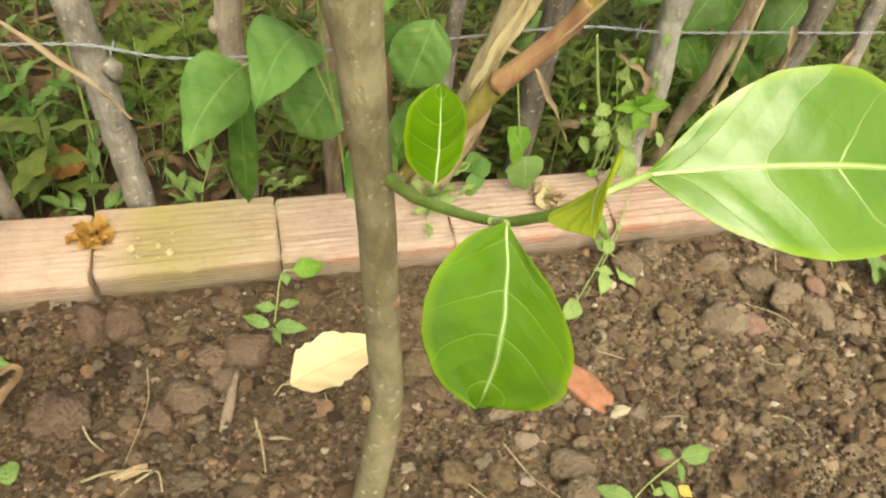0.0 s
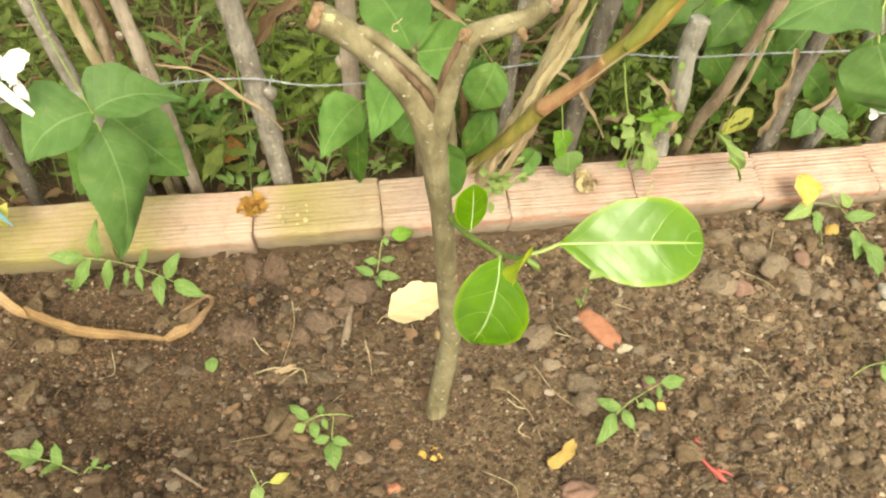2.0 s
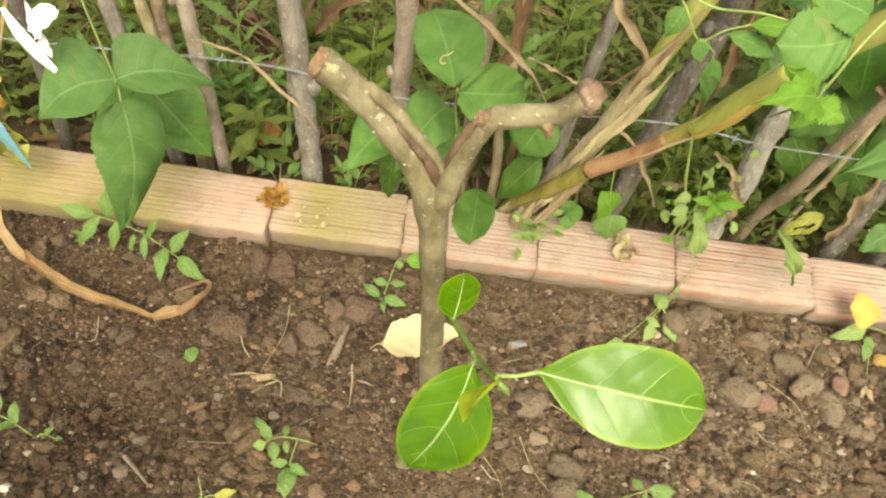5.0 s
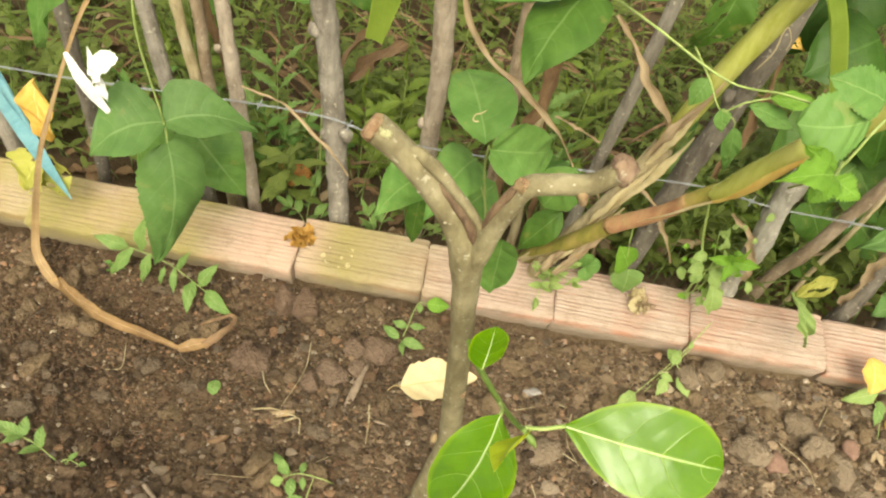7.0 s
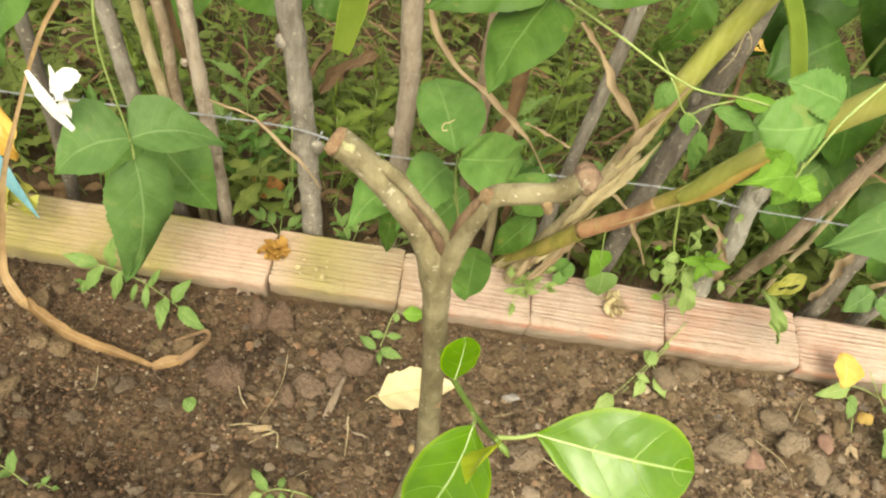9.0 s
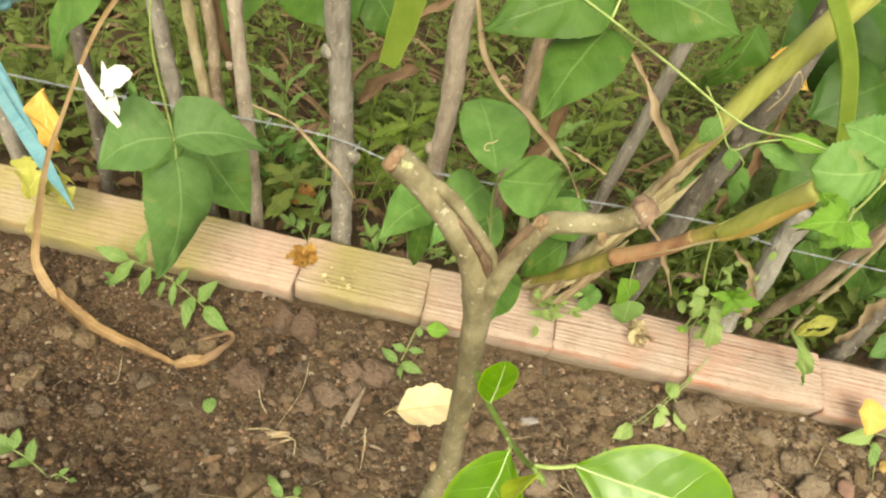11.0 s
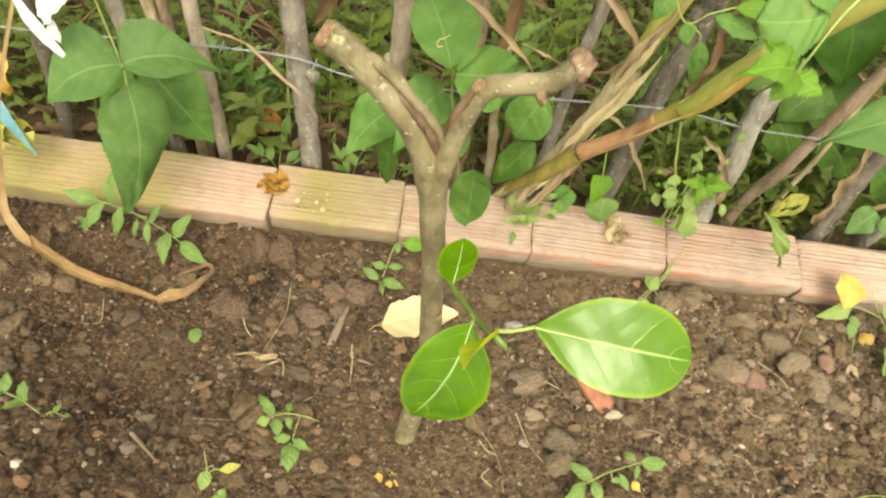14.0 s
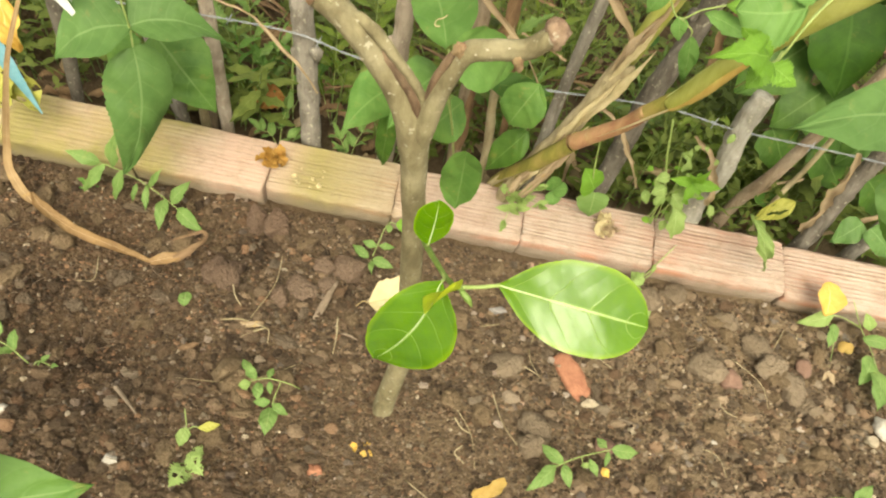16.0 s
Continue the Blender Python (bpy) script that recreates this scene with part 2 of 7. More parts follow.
def leaf_material(name, dark, mid, vein, veins=7.0, gloss=0.35, spots=0.0, edge=None, through_light=0.3, per="object", line=0.07, show=0.24):
    """Blade colour by grain, side veins along the blade's own coordinates, some light through the blade."""
    m, t, b = shader(name)
    uv = t.nodes.new("ShaderNodeUVMap").outputs[0]
    sep = t.nodes.new("ShaderNodeSeparateXYZ")
    put(t, sep.inputs[0], uv)
    a = calc(t, "ABSOLUTE", calc(t, "MULTIPLY_ADD", sep.outputs[0], 2.0, -1.0))
    p = place(t)
    c = blend(t, noise_of(t, p, 28, 4, 0.6), dark, mid)
    c = blend(t, calc(t, "MULTIPLY", chance(t, per), 0.55), c, blend(t, 0.5, dark, mid))
    wob = calc(t, "MULTIPLY", noise_of(t, p, 40, 2, 0.5, 0.0, 1.0), 0.35)
    phase = calc(t, "ADD", calc(t, "MULTIPLY_ADD", sep.outputs[1], veins, wob), calc(t, "MULTIPLY", calc(t, "POWER", a, 1.4), -veins * 0.24))
    tri = calc(t, "ABSOLUTE", calc(t, "SUBTRACT", calc(t, "FRACT", phase), 0.5))
    side = t.nodes.new("ShaderNodeMapRange")
    side.interpolation_type = "SMOOTHSTEP"
    for key, value in (("Value", tri), ("From Min", line), ("From Max", 0.0), ("To Min", 0.0), ("To Max", show)):
        put(t, side.inputs[key], value)
    fade = calc(t, "SUBTRACT", 1.0, calc(t, "MULTIPLY", a, 0.75))
    lines = calc(t, "MULTIPLY", side.outputs[0], fade)
    mid_line = calc(t, "LESS_THAN", a, 0.035)
    lines = calc(t, "MAXIMUM", lines, calc(t, "MULTIPLY", mid_line, 0.6))
    c = blend(t, lines, c, vein)
    if spots:
        c = blend(t, calc(t, "MULTIPLY", noise_of(t, p, 60, 4, 0.6, 0.62, 0.70), spots), c, (0.42, 0.27, 0.10))
    if edge:
        rim = t.nodes.new("ShaderNodeMapRange")
        for key, value in (("Value", a), ("From Min", 0.86), ("From Max", 1.0), ("To Min", 0.0), ("To Max", 0.6)):
            put(t, rim.inputs[key], value)
        c = blend(t, rim.outputs[0], c, edge)
    put(t, b.inputs["Base Color"], c)
    put(t, b.inputs["Roughness"], gloss)
    put(t, b.inputs["Specular IOR Level"], 0.45 if gloss < 0.25 else 0.22)
    if gloss < 0.25:
        put(t, b.inputs["Coat Weight"], 0.25)
        put(t, b.inputs["Coat Roughness"], 0.22)
        put(t, b.inputs["Coat IOR"], 1.6)
    tr = t.nodes.new("ShaderNodeBsdfTranslucent")
    bright = t.nodes.new("ShaderNodeHueSaturation")
    bright.inputs["Value"].default_value, bright.inputs["Saturation"].default_value = 1.3, 1.1
    put(t, bright.inputs["Color"], c)
    put(t, tr.inputs["Color"], bright.outputs[0])
    h = calc(t, "ADD", calc(t, "MULTIPLY", lines, -0.8), calc(t, "MULTIPLY", noise_of(t, p, 160, 4, 0.6, 0.2, 0.8), 0.35))
    h = calc(t, "ADD", h, calc(t, "MULTIPLY", noise_of(t, p, 42, 2, 0.4, 0.1, 0.9), 3.0))
    h = calc(t, "ADD", h, calc(t, "MULTIPLY", tri, 1.5 if gloss > 0.45 else 1.7 if gloss < 0.25 else 0.5))
    bumped(t, b, h, 0.55, 0.0012)
    mix = t.nodes.new("ShaderNodeMixShader")
    mix.inputs[0].default_value = through_light
    t.links.new(b.outputs[0], mix.inputs[1])
    t.links.new(tr.outputs[0], mix.inputs[2])
    t.links.new(mix.outputs[0], t.nodes["Material Output"].inputs["Surface"])
    return m


GLOSSY = leaf_material("glossy_tree_leaf", (0.066, 0.165, 0.004), (0.118, 0.238, 0.006), (0.34, 0.47, 0.12), 4.0, 0.24, 0.0, (0.24, 0.36, 0.012), 0.30, line=0.032, show=0.5)
GLOSSYDEEP = leaf_material("deep_glossy_tree_leaf", (0.058, 0.154, 0.003), (0.106, 0.226, 0.005), (0.30, 0.43, 0.11), 4.0, 0.24, 0.0, (0.22, 0.34, 0.010), 0.28, line=0.032, show=0.5)
YOUNG = leaf_material("young_yellow_green_leaf", (0.33, 0.42, 0.025), (0.42, 0.50, 0.04), (0.50, 0.57, 0.10), 6.0, 0.4, 0.15, (0.35, 0.40, 0.03), 0.35)
VINE = leaf_material("vine_leaf", (0.072, 0.158, 0.032), (0.126, 0.236, 0.054), (0.19, 0.30, 0.10), 6.0, 0.5, 0.15, None, 0.3)
VINEBLUE = leaf_material("dull_vine_leaf", (0.070, 0.143, 0.036), (0.112, 0.206, 0.060), (0.18, 0.275, 0.105), 6.0, 0.5, 0.1, None, 0.3)
VINEMID = leaf_material("deep_vine_leaf", (0.042, 0.100, 0.014), (0.076, 0.152, 0.026), (0.145, 0.230, 0.070), 6.0, 0.48, 0.15, None, 0.28, line=0.06)
VINEPALE = leaf_material("pale_vine_leaf", (0.095, 0.205, 0.045), (0.165, 0.300, 0.080), (0.22, 0.35, 0.115), 6.0, 0.5, 0.15, None, 0.35)
# dark green copy of the vine leaf, with the fence's shade in its colour
VINESHADED = leaf_material("dark_shaded_vine_leaf", (0.026, 0.070, 0.009), (0.048, 0.112, 0.015), (0.075, 0.150, 0.030), 6.0, 0.45, 0.1, None, 0.25)
BRIGHT = leaf_material("bright_soft_leaf", (0.120, 0.255, 0.028), (0.185, 0.345, 0.05), (0.26, 0.41, 0.10), 6.0, 0.5, 0.0, None, 0.4)
WEED = leaf_material("seedling_leaf", (0.115, 0.198, 0.052), (0.180, 0.278, 0.084), (0.26, 0.35, 0.13), 5.0, 0.5, 0.1, None, 0.3)
UNDER = leaf_material("undergrowth_leaf", (0.094, 0.132, 0.031), (0.206, 0.252, 0.066), (0.22, 0.26, 0.085), 5.0, 0.5, 0.15, None, 0.48, per="island")
JAGGED = leaf_material("jagged_weed_leaf", (0.100, 0.155, 0.024), (0.180, 0.240, 0.045), (0.22, 0.30, 0.10), 7.0, 0.5, 0.3, None, 0.35)
PALEWEED = leaf_material("pale_weed_leaf", (0.20, 0.295, 0.085), (0.29, 0.385, 0.135), (0.38, 0.46, 0.21), 5.0, 0.55, 0.15, None, 0.35)
STRAP = leaf_material("strap_leaf", (0.120, 0.180, 0.026), (0.185, 0.250, 0.045), (0.15, 0.22, 0.04), 1.0, 0.45, 0.1, (0.25, 0.33, 0.06), 0.35)
YELLOW = leaf_material("yellow_leaf", (0.55, 0.335, 0.068), (0.65, 0.445, 0.130), (0.70, 0.56, 0.26), 5.0, 0.55, 0.5, None, 0.25)
YELGREEN = leaf_material("yellowing_leaf", (0.30, 0.31, 0.06), (0.44, 0.42, 0.11), (0.52, 0.50, 0.17), 5.0, 0.5, 0.6, None, 0.3)
CREAM = leaf_material("bleached_leaf", (0.54, 0.43, 0.235), (0.63, 0.53, 0.335), (0.48, 0.35, 0.16), 5.0, 0.6, 0.35, None, 0.2)
ORANGE = leaf_material("orange_dry_leaf", (0.27, 0.135, 0.030), (0.44, 0.26, 0.070), (0.33, 0.17, 0.05), 5.0, 0.6, 0.5, None, 0.2)
DEADORANGE = leaf_material("deep_orange_dead_leaf", (0.17, 0.075, 0.022), (0.32, 0.160, 0.045), (0.22, 0.10, 0.03), 5.0, 0.6, 0.5, None, 0.2)
TANLEAF = leaf_material("yellow_tan_dead_leaf", (0.30, 0.19, 0.055), (0.44, 0.31, 0.10), (0.36, 0.22, 0.07), 5.0, 0.6, 0.5, None, 0.2)
TAN = leaf_material("tan_dry_blade", (0.245, 0.175, 0.103), (0.40, 0.310, 0.200), (0.50, 0.41, 0.29), 1.0, 0.6, 0.5, (0.27, 0.16, 0.07), 0.2)
PALESTRAW = leaf_material("pale_straw_sheath", (0.40, 0.33, 0.18), (0.60, 0.52, 0.33), (0.34, 0.25, 0.13), 1.0, 0.6, 0.3, (0.32, 0.22, 0.09), 0.25)
DRYBLADE = leaf_material("orange_tan_dry_blade", (0.215, 0.135, 0.066), (0.385, 0.270, 0.145), (0.50, 0.38, 0.23), 1.0, 0.55, 0.5, (0.21, 0.105, 0.040), 0.2)
RUSTYBLADE = leaf_material("brown_twisted_blade", (0.155, 0.090, 0.040), (0.300, 0.190, 0.090), (0.46, 0.34, 0.20), 1.0, 0.5, 0.4, (0.16, 0.085, 0.035), 0.25)
RUST = leaf_material("rust_dry_blade", (0.125, 0.075, 0.042), (0.235, 0.150, 0.085), (0.29, 0.19, 0.11), 1.0, 0.65, 0.3, None, 0.2)


def plain_material(name, a, b_, scale=60, rough=0.6, relief=0.4, metal=0.0, per="object"):
    m, t, b = shader(name)
    p = place(t)
    c = blend(t, noise_of(t, p, scale, 5, 0.65), a, b_)
    c = blend(t, calc(t, "MULTIPLY", noise_of(t, p, scale * 5, 4, 0.6, 0.5, 0.75), 0.4), c, tuple(0.6 * v for v in a))
    put(t, b.inputs["Base Color"], c)
    put(t, b.inputs["Roughness"], rough)
    put(t, b.inputs["Metallic"], metal)
    bumped(t, b, noise_of(t, p, scale * 4, 5, 0.6, 0.2, 0.8), relief, 0.001)
    return m


YELLOWSTEM = bark_material("yellow_green_stem", (0.225, 0.240, 0.045), (0.310, 0.320, 0.085), (0.38, 0.36, 0.14), 0.0, (1, 1, 0.08), 60, 0.0006)
ORANGESHEATH = bark_material("orange_yellow_sheath", (0.42, 0.27, 0.07), (0.52, 0.40, 0.13), (0.48, 0.30, 0.09), 0.0, (1, 1, 0.15), 50, 0.0006)
PALESHEATH = bark_material("pale_green_sheath", (0.36, 0.42, 0.16), (0.47, 0.51, 0.25), (0.50, 0.52, 0.30), 0.0, (1, 1, 0.15), 50, 0.0006)
PALESPOT = plain_material("pale_bark_spot", (0.36, 0.32, 0.23), (0.48, 0.43, 0.33), 200, 0.7, 0.4)
LICHEN = plain_material("pale_lichen", (0.27, 0.265, 0.125), (0.37, 0.355, 0.21), 120, 0.9, 0.6)
GREENSTEM = plain_material("green_stem", (0.085, 0.145, 0.025), (0.15, 0.22, 0.045), 50, 0.5)
PALESTEM = plain_material("pale_green_stem", (0.20, 0.275, 0.070), (0.28, 0.35, 0.115), 50, 0.5)
RIB = plain_material("pale_leaf_rib", (0.37, 0.46, 0.18), (0.47, 0.55, 0.28), 80, 0.45)
WIRE = plain_material("galvanised_wire", (0.26, 0.28, 0.30), (0.38, 0.405, 0.425), 300, 0.5, 0.3, 0.6)
STONE = soil_material("grey_brown_stone", (0.082, 0.058, 0.038), (0.136, 0.099, 0.066), (0.205, 0.155, 0.110), False, 0.98)
GREYSTONE = plain_material("grey_stone", (0.20, 0.18, 0.165), (0.30, 0.275, 0.25), 60, 0.8, 0.8)
WHITESTONE = plain_material("white_stone", (0.33, 0.30, 0.255), (0.47, 0.43, 0.37), 60, 0.8, 0.8)
REDSTONE = plain_material("red_stone", (0.135, 0.076, 0.053), (0.205, 0.118, 0.084), 60, 0.85, 0.8)
DARKSTONE = soil_material("dusty_red_brown_stone", (0.086, 0.051, 0.034), (0.156, 0.100, 0.068), (0.235, 0.168, 0.120), False, 0.97)
SHARD = plain_material("orange_brick_shard", (0.25, 0.100, 0.056), (0.34, 0.150, 0.085), 70, 0.85, 0.8)
STICKWOOD = plain_material("weathered_stick", (0.14, 0.100, 0.068), (0.245, 0.185, 0.130), 90, 0.85, 0.6)
REDSTRING = plain_material("red_string", (0.29, 0.048, 0.038), (0.42, 0.10, 0.078), 200, 0.7)
WHITE = plain_material("white_petal", (0.54, 0.54, 0.52), (0.66, 0.66, 0.64), 40, 0.5, 0.3)
TEAL = plain_material("teal_plastic", (0.115, 0.29, 0.34), (0.20, 0.39, 0.44), 30, 0.32, 0.4)
CRUMB = plain_material("yellow_crumb", (0.48, 0.30, 0.07), (0.60, 0.42, 0.14), 120, 0.7, 0.8)


# ---- geometry helpers ----
def v3(p):
    return np.array(p, dtype=float)


def glide(points, n):
    """A smooth line of n points through the given ones."""
    pts = [v3(p) for p in points]
    if len(pts) == 2:
        return [pts[0] + (pts[1] - pts[0]) * k / (n - 1) for k in range(n)]
    pts = [2 * pts[0] - pts[1]] + pts + [2 * pts[-1] - pts[-2]]
    out, spans = [], len(pts) - 3
    for k in range(n):
        f = k / (n - 1) * spans
        i = min(int(f), spans - 1)
        t = f - i
        a, b, c, d = pts[i:i + 4]
        out.append(0.5 * (2 * b + (c - a) * t + (2 * a - 5 * b + 4 * c - d) * t * t + (3 * b - a - 3 * c + d) * t ** 3))
    return out


def unit(v):
    return v / max(np.linalg.norm(v), 1e-9)


SHAPES = {
    "broad": [(0, 0.03), (0.06, 0.22), (0.18, 0.60), (0.36, 0.92), (0.55, 1.0), (0.72, 0.96), (0.87, 0.74), (0.96, 0.40), (1, 0.0)],
    "patch": [(0, 0.55), (0.05, 0.8), (0.3, 0.92), (0.55, 1.0), (0.9, 0.95), (0.97, 0.8), (1, 0.5)],
    "egg": [(0, 0.08), (0.05, 0.40), (0.17, 0.82), (0.34, 1.0), (0.53, 0.92), (0.70, 0.66), (0.84, 0.35), (0.94, 0.12), (1, 0.0)],
    "round": [(0, 0.05), (0.1, 0.52), (0.28, 0.9), (0.5, 1.0), (0.72, 0.9), (0.9, 0.52), (1, 0.0)],
    "heart": [(0, 0.30), (0.03, 0.62), (0.12, 0.92), (0.27, 1.0), (0.45, 0.94), (0.62, 0.76), (0.78, 0.49), (0.90, 0.22), (0.96, 0.08), (1, 0.0)],
    "bean": [(0, 0.22), (0.04, 0.55), (0.12, 0.86), (0.25, 1.0), (0.40, 0.93), (0.56, 0.74), (0.72, 0.50), (0.86, 0.26), (0.95, 0.09), (1, 0.0)],
    "kite": [(0, 0.08), (0.05, 0.40), (0.13, 0.80), (0.24, 1.0), (0.42, 0.98), (0.58, 0.86), (0.74, 0.60), (0.88, 0.34), (0.96, 0.16), (1, 0.0)],
    "lance": [(0, 0.06), (0.12, 0.5), (0.35, 1.0), (0.6, 0.82), (0.85, 0.32), (1, 0.0)],
    "strap": [(0, 0.55), (0.1, 0.85), (0.4, 1.0), (0.75, 0.85), (0.92, 0.5), (1, 0.0)],
    "torn": [(0, 0.45), (0.08, 0.85), (0.3, 1.0), (0.5, 0.86), (0.72, 1.0), (0.9, 0.8), (1, 0.45)],
}
FACING = v3((0, -0.62, 0.78))


class Geo:
    """Collects one mesh."""

    def __init__(self):
        self.v, self.f, self.uv = [], [], []

    def tube(self, points, radii, sides=8, n=0, rough=0.0, seed=0.0, caps=True, flat=1.0):
        n = n or max(2, 4 * (len(points) - 1) + 1)
        line = glide(points, n)
        rad = np.interp(np.linspace(0, 1, n), np.linspace(0, 1, len(radii)), radii)
        start = len(self.v)
        ref = v3((0.31, 0.17, 0.93)) if abs(unit(line[1] - line[0])[2]) < 0.85 else v3((0.9, 0.3, 0.1))
        for k, p in enumerate(line):
            d = unit(line[min(k + 1, n - 1)] - line[max(k - 1, 0)])
            a = unit(np.cross(d, ref))
            b = np.cross(d, a)
            ref = unit(np.cross(a, d)) if k else ref
            ref = b if k == 0 else ref
            a = unit(np.cross(d, ref)) if k else a
            b = np.cross(d, a)
            for j in range(sides):
                w = 2 * math.pi * j / sides
                r = rad[k]
                if rough:
                    q = p * 1.0 + (a * math.cos(w) + b * math.sin(w)) * r
                    r *= 1 + rough * (noise.noise(Vector(q * 38) + Vector((seed, 0, 0))) + 0.6 * noise.noise(Vector(q * 120) + Vector((0, seed, 0))))
                self.v.append(p + a * math.cos(w) * r + b * math.sin(w) * r * flat)
        for k in range(n - 1):
            for j in range(sides):
                i = start + k * sides
                self.f.append((i + j, i + (j + 1) % sides, i + sides + (j + 1) % sides, i + sides + j))
        if caps:
            self.f.append(tuple(start + j for j in reversed(range(sides))))
            self.f.append(tuple(start + (n - 1) * sides + j for j in range(sides)))
        return self

    def leaf(self, base, tip, side, shape="egg", bend=0.1, cup=0.15, wave=0.03, n=14, m=8, seed=0, thick=0.0, teeth=0.0, tilt=0.0, sway=0.0, holes=9.0, ragged=0.035, fold=0.0, lop=0.0):
        """A blade from base to tip; side is the vector to its widest edge, or the whole width in metres."""
        base, tip = v3(base), v3(tip)
        axis = tip - base
        length = np.linalg.norm(axis)
        if np.isscalar(side):
            s = unit(np.cross(axis, FACING)) * side / 2
            if tilt:
                e = unit(np.cross(s, axis))
                s = s * math.cos(tilt) + e * np.linalg.norm(s) * math.sin(tilt)
            side = s
        side = v3(side)
        half = np.linalg.norm(side)
        up = unit(np.cross(axis, side))
        if up @ FACING < 0:
            up = -up
        xs, ws = zip(*SHAPES[shape])
        rows = []
        for i in range(n + 1):
            s = i / n
            w = float(np.mean(np.interp(s + np.array((-0.055, -0.03, 0.0, 0.03, 0.055)) * min(1.0, 9 * s, 9 * (1 - s)), xs, ws))) * (1 + teeth * (1 if i % 2 else -1))
            mid = base + axis * s + up * (bend * length * 4 * s * (1 - s)) + side * (sway * 4 * s * (1 - s))
            row = []
            for j in range(m + 1):
                u = 2 * j / m - 1
                edge = 1 + ragged * abs(u) * (noise.noise(Vector((s * 5, seed * 3.1, math.copysign(2, u)))) + 0.7 * noise.noise(Vector((s * 17, seed, math.copysign(5, u)))))
                wv = wave * length * abs(u) * math.sin(s * 11 + u * 2.1 + seed) + 0.35 * wave * length * math.sin(s * 23 + u * 7 + seed * 1.7)
                row.append(mid + side * w * u * edge * (1 + lop * (1 if u > 0 else -1)) + up * (cup * half * w * u * u + fold * half * w * abs(u) + wv))
            rows.append(row)
        grid = [rows]
        if thick:
            grid.append([[p - up * thick for p in r] for r in rows])
        for layer, rs in enumerate(grid):
            start = len(self.v)
            for i, r in enumerate(rs):
                for j, p in enumerate(r):
                    self.v.append(p)
            for i in range(n):
                for j in range(m):
                    a = start + i * (m + 1) + j
                    q = (a, a + 1, a + m + 2, a + m + 1)
                    if holes < 1 and noise.noise(Vector((i / n * 5.5, j / m * 4.5, seed * 7.7))) > holes:
                        continue
                    self.f.append(q if layer == 0 else q[::-1])
                    c = [(j / m, i / n), ((j + 1) / m, i / n), ((j + 1) / m, (i + 1) / n), (j / m, (i + 1) / n)]
                    self.uv.append((len(self.f) - 1, c if layer == 0 else c[::-1]))
        return [r[m // 2] for r in rows], up

    def ribbon(self, points, width, n=40, twist=(0.0, 0.0), fold=0.25, seed=0, wobble=0.35):
        """A long blade along a line."""
        line = glide(points, n)
        start, m = len(self.v), 4
        for k, p in enumerate(line):
            d = unit(line[min(k + 1, n - 1)] - line[max(k - 1, 0)])
            s = k / (n - 1)
            a = unit(np.cross(d, FACING))
            b = np.cross(a, d)
            w = twist[0] + (twist[1] - twist[0]) * s + wobble * math.sin(s * 13 + seed)
            x = a * math.cos(w) + b * math.sin(w)
            y = np.cross(x, d)
            half = float(np.interp(s, np.linspace(0, 1, len(width)), width)) / 2
            for j in range(m + 1):
                u = 2 * j / m - 1
                self.v.append(p + x * half * u * (1 + 0.34 * wobble * math.sin(s * 40 + seed + j)) + y * half * fold * u * u)
        for k in range(n - 1):
            for j in range(m):
                a = start + k * (m + 1) + j
                self.f.append((a, a + 1, a + m + 2, a + m + 1))
                self.uv.append((len(self.f) - 1, [(j / m, k / n), ((j + 1) / m, k / n), ((j + 1) / m, (k + 1) / n), (j / m, (k + 1) / n)]))
        return self

    def lump(self, centre, size, level=1, rough=0.3, seed=0.0, cut=0.0):
        """An uneven stone or clod."""
        vs, fs = BALLS[level]
        start, c, size = len(self.v), v3(centre), v3(size)
        for p in vs:
            k = 1 + rough * (noise.noise(Vector(p * 1.3) + Vector((seed, seed * 0.7, 0))) + 0.5 * noise.noise(Vector(p * 3.1) + Vector((0, seed, seed))) + 0.28 * noise.noise(Vector(p * 7.3) + Vector((seed, 0, seed))))
            q = p * k
            if cut:
                q = np.clip(q, -cut, cut)
            self.v.append(c + q * size)
        self.f += [tuple(start + i for i in f) for f in fs]
        return self

    def make(self, name, material, parent=None, label="", smooth=True):
        shift = v3(parent.location) if parent is not None else v3((0, 0, 0))
        if parent is not None and parent.parent is not None:
            shift = shift + v3(parent.parent.location)
        mesh = bpy.data.meshes.new(name)
        mesh.from_pydata([tuple(p - shift) for p in self.v], [], self.f)
        if self.uv:
            layer = mesh.uv_layers.new(name="UVMap")
            for i, corners in self.uv:
                for loop, c in zip(mesh.polygons[i].loop_indices, corners):
                    layer.data[loop].uv = c
        mesh.materials.append(material)
        if smooth:
            mesh.polygons.foreach_set("use_smooth", [True] * len(mesh.polygons))
        mesh.update()
        ob = new(name, mesh)
        if parent is not None:
            ob.parent = parent
        if label:
            ob["label"] = label
        return ob


def balls():
    out = []
    for level in (1, 2, 3):
        bm = bmesh.new()
        bmesh.ops.create_icosphere(bm, subdivisions=level, radius=1)
        bm.verts.index_update()
        out.append(([v3(v.co) for v in bm.verts], [tuple(v.index for v in f.verts) for f in bm.faces]))
        bm.free()
    return out


BALLS = balls()


def thing(name, at, label, category, group="", kind=""):
    ob = new(name)
    ob.location = at
    ob.empty_display_size = 0.05
    return tagged(ob, label, category, group, kind)


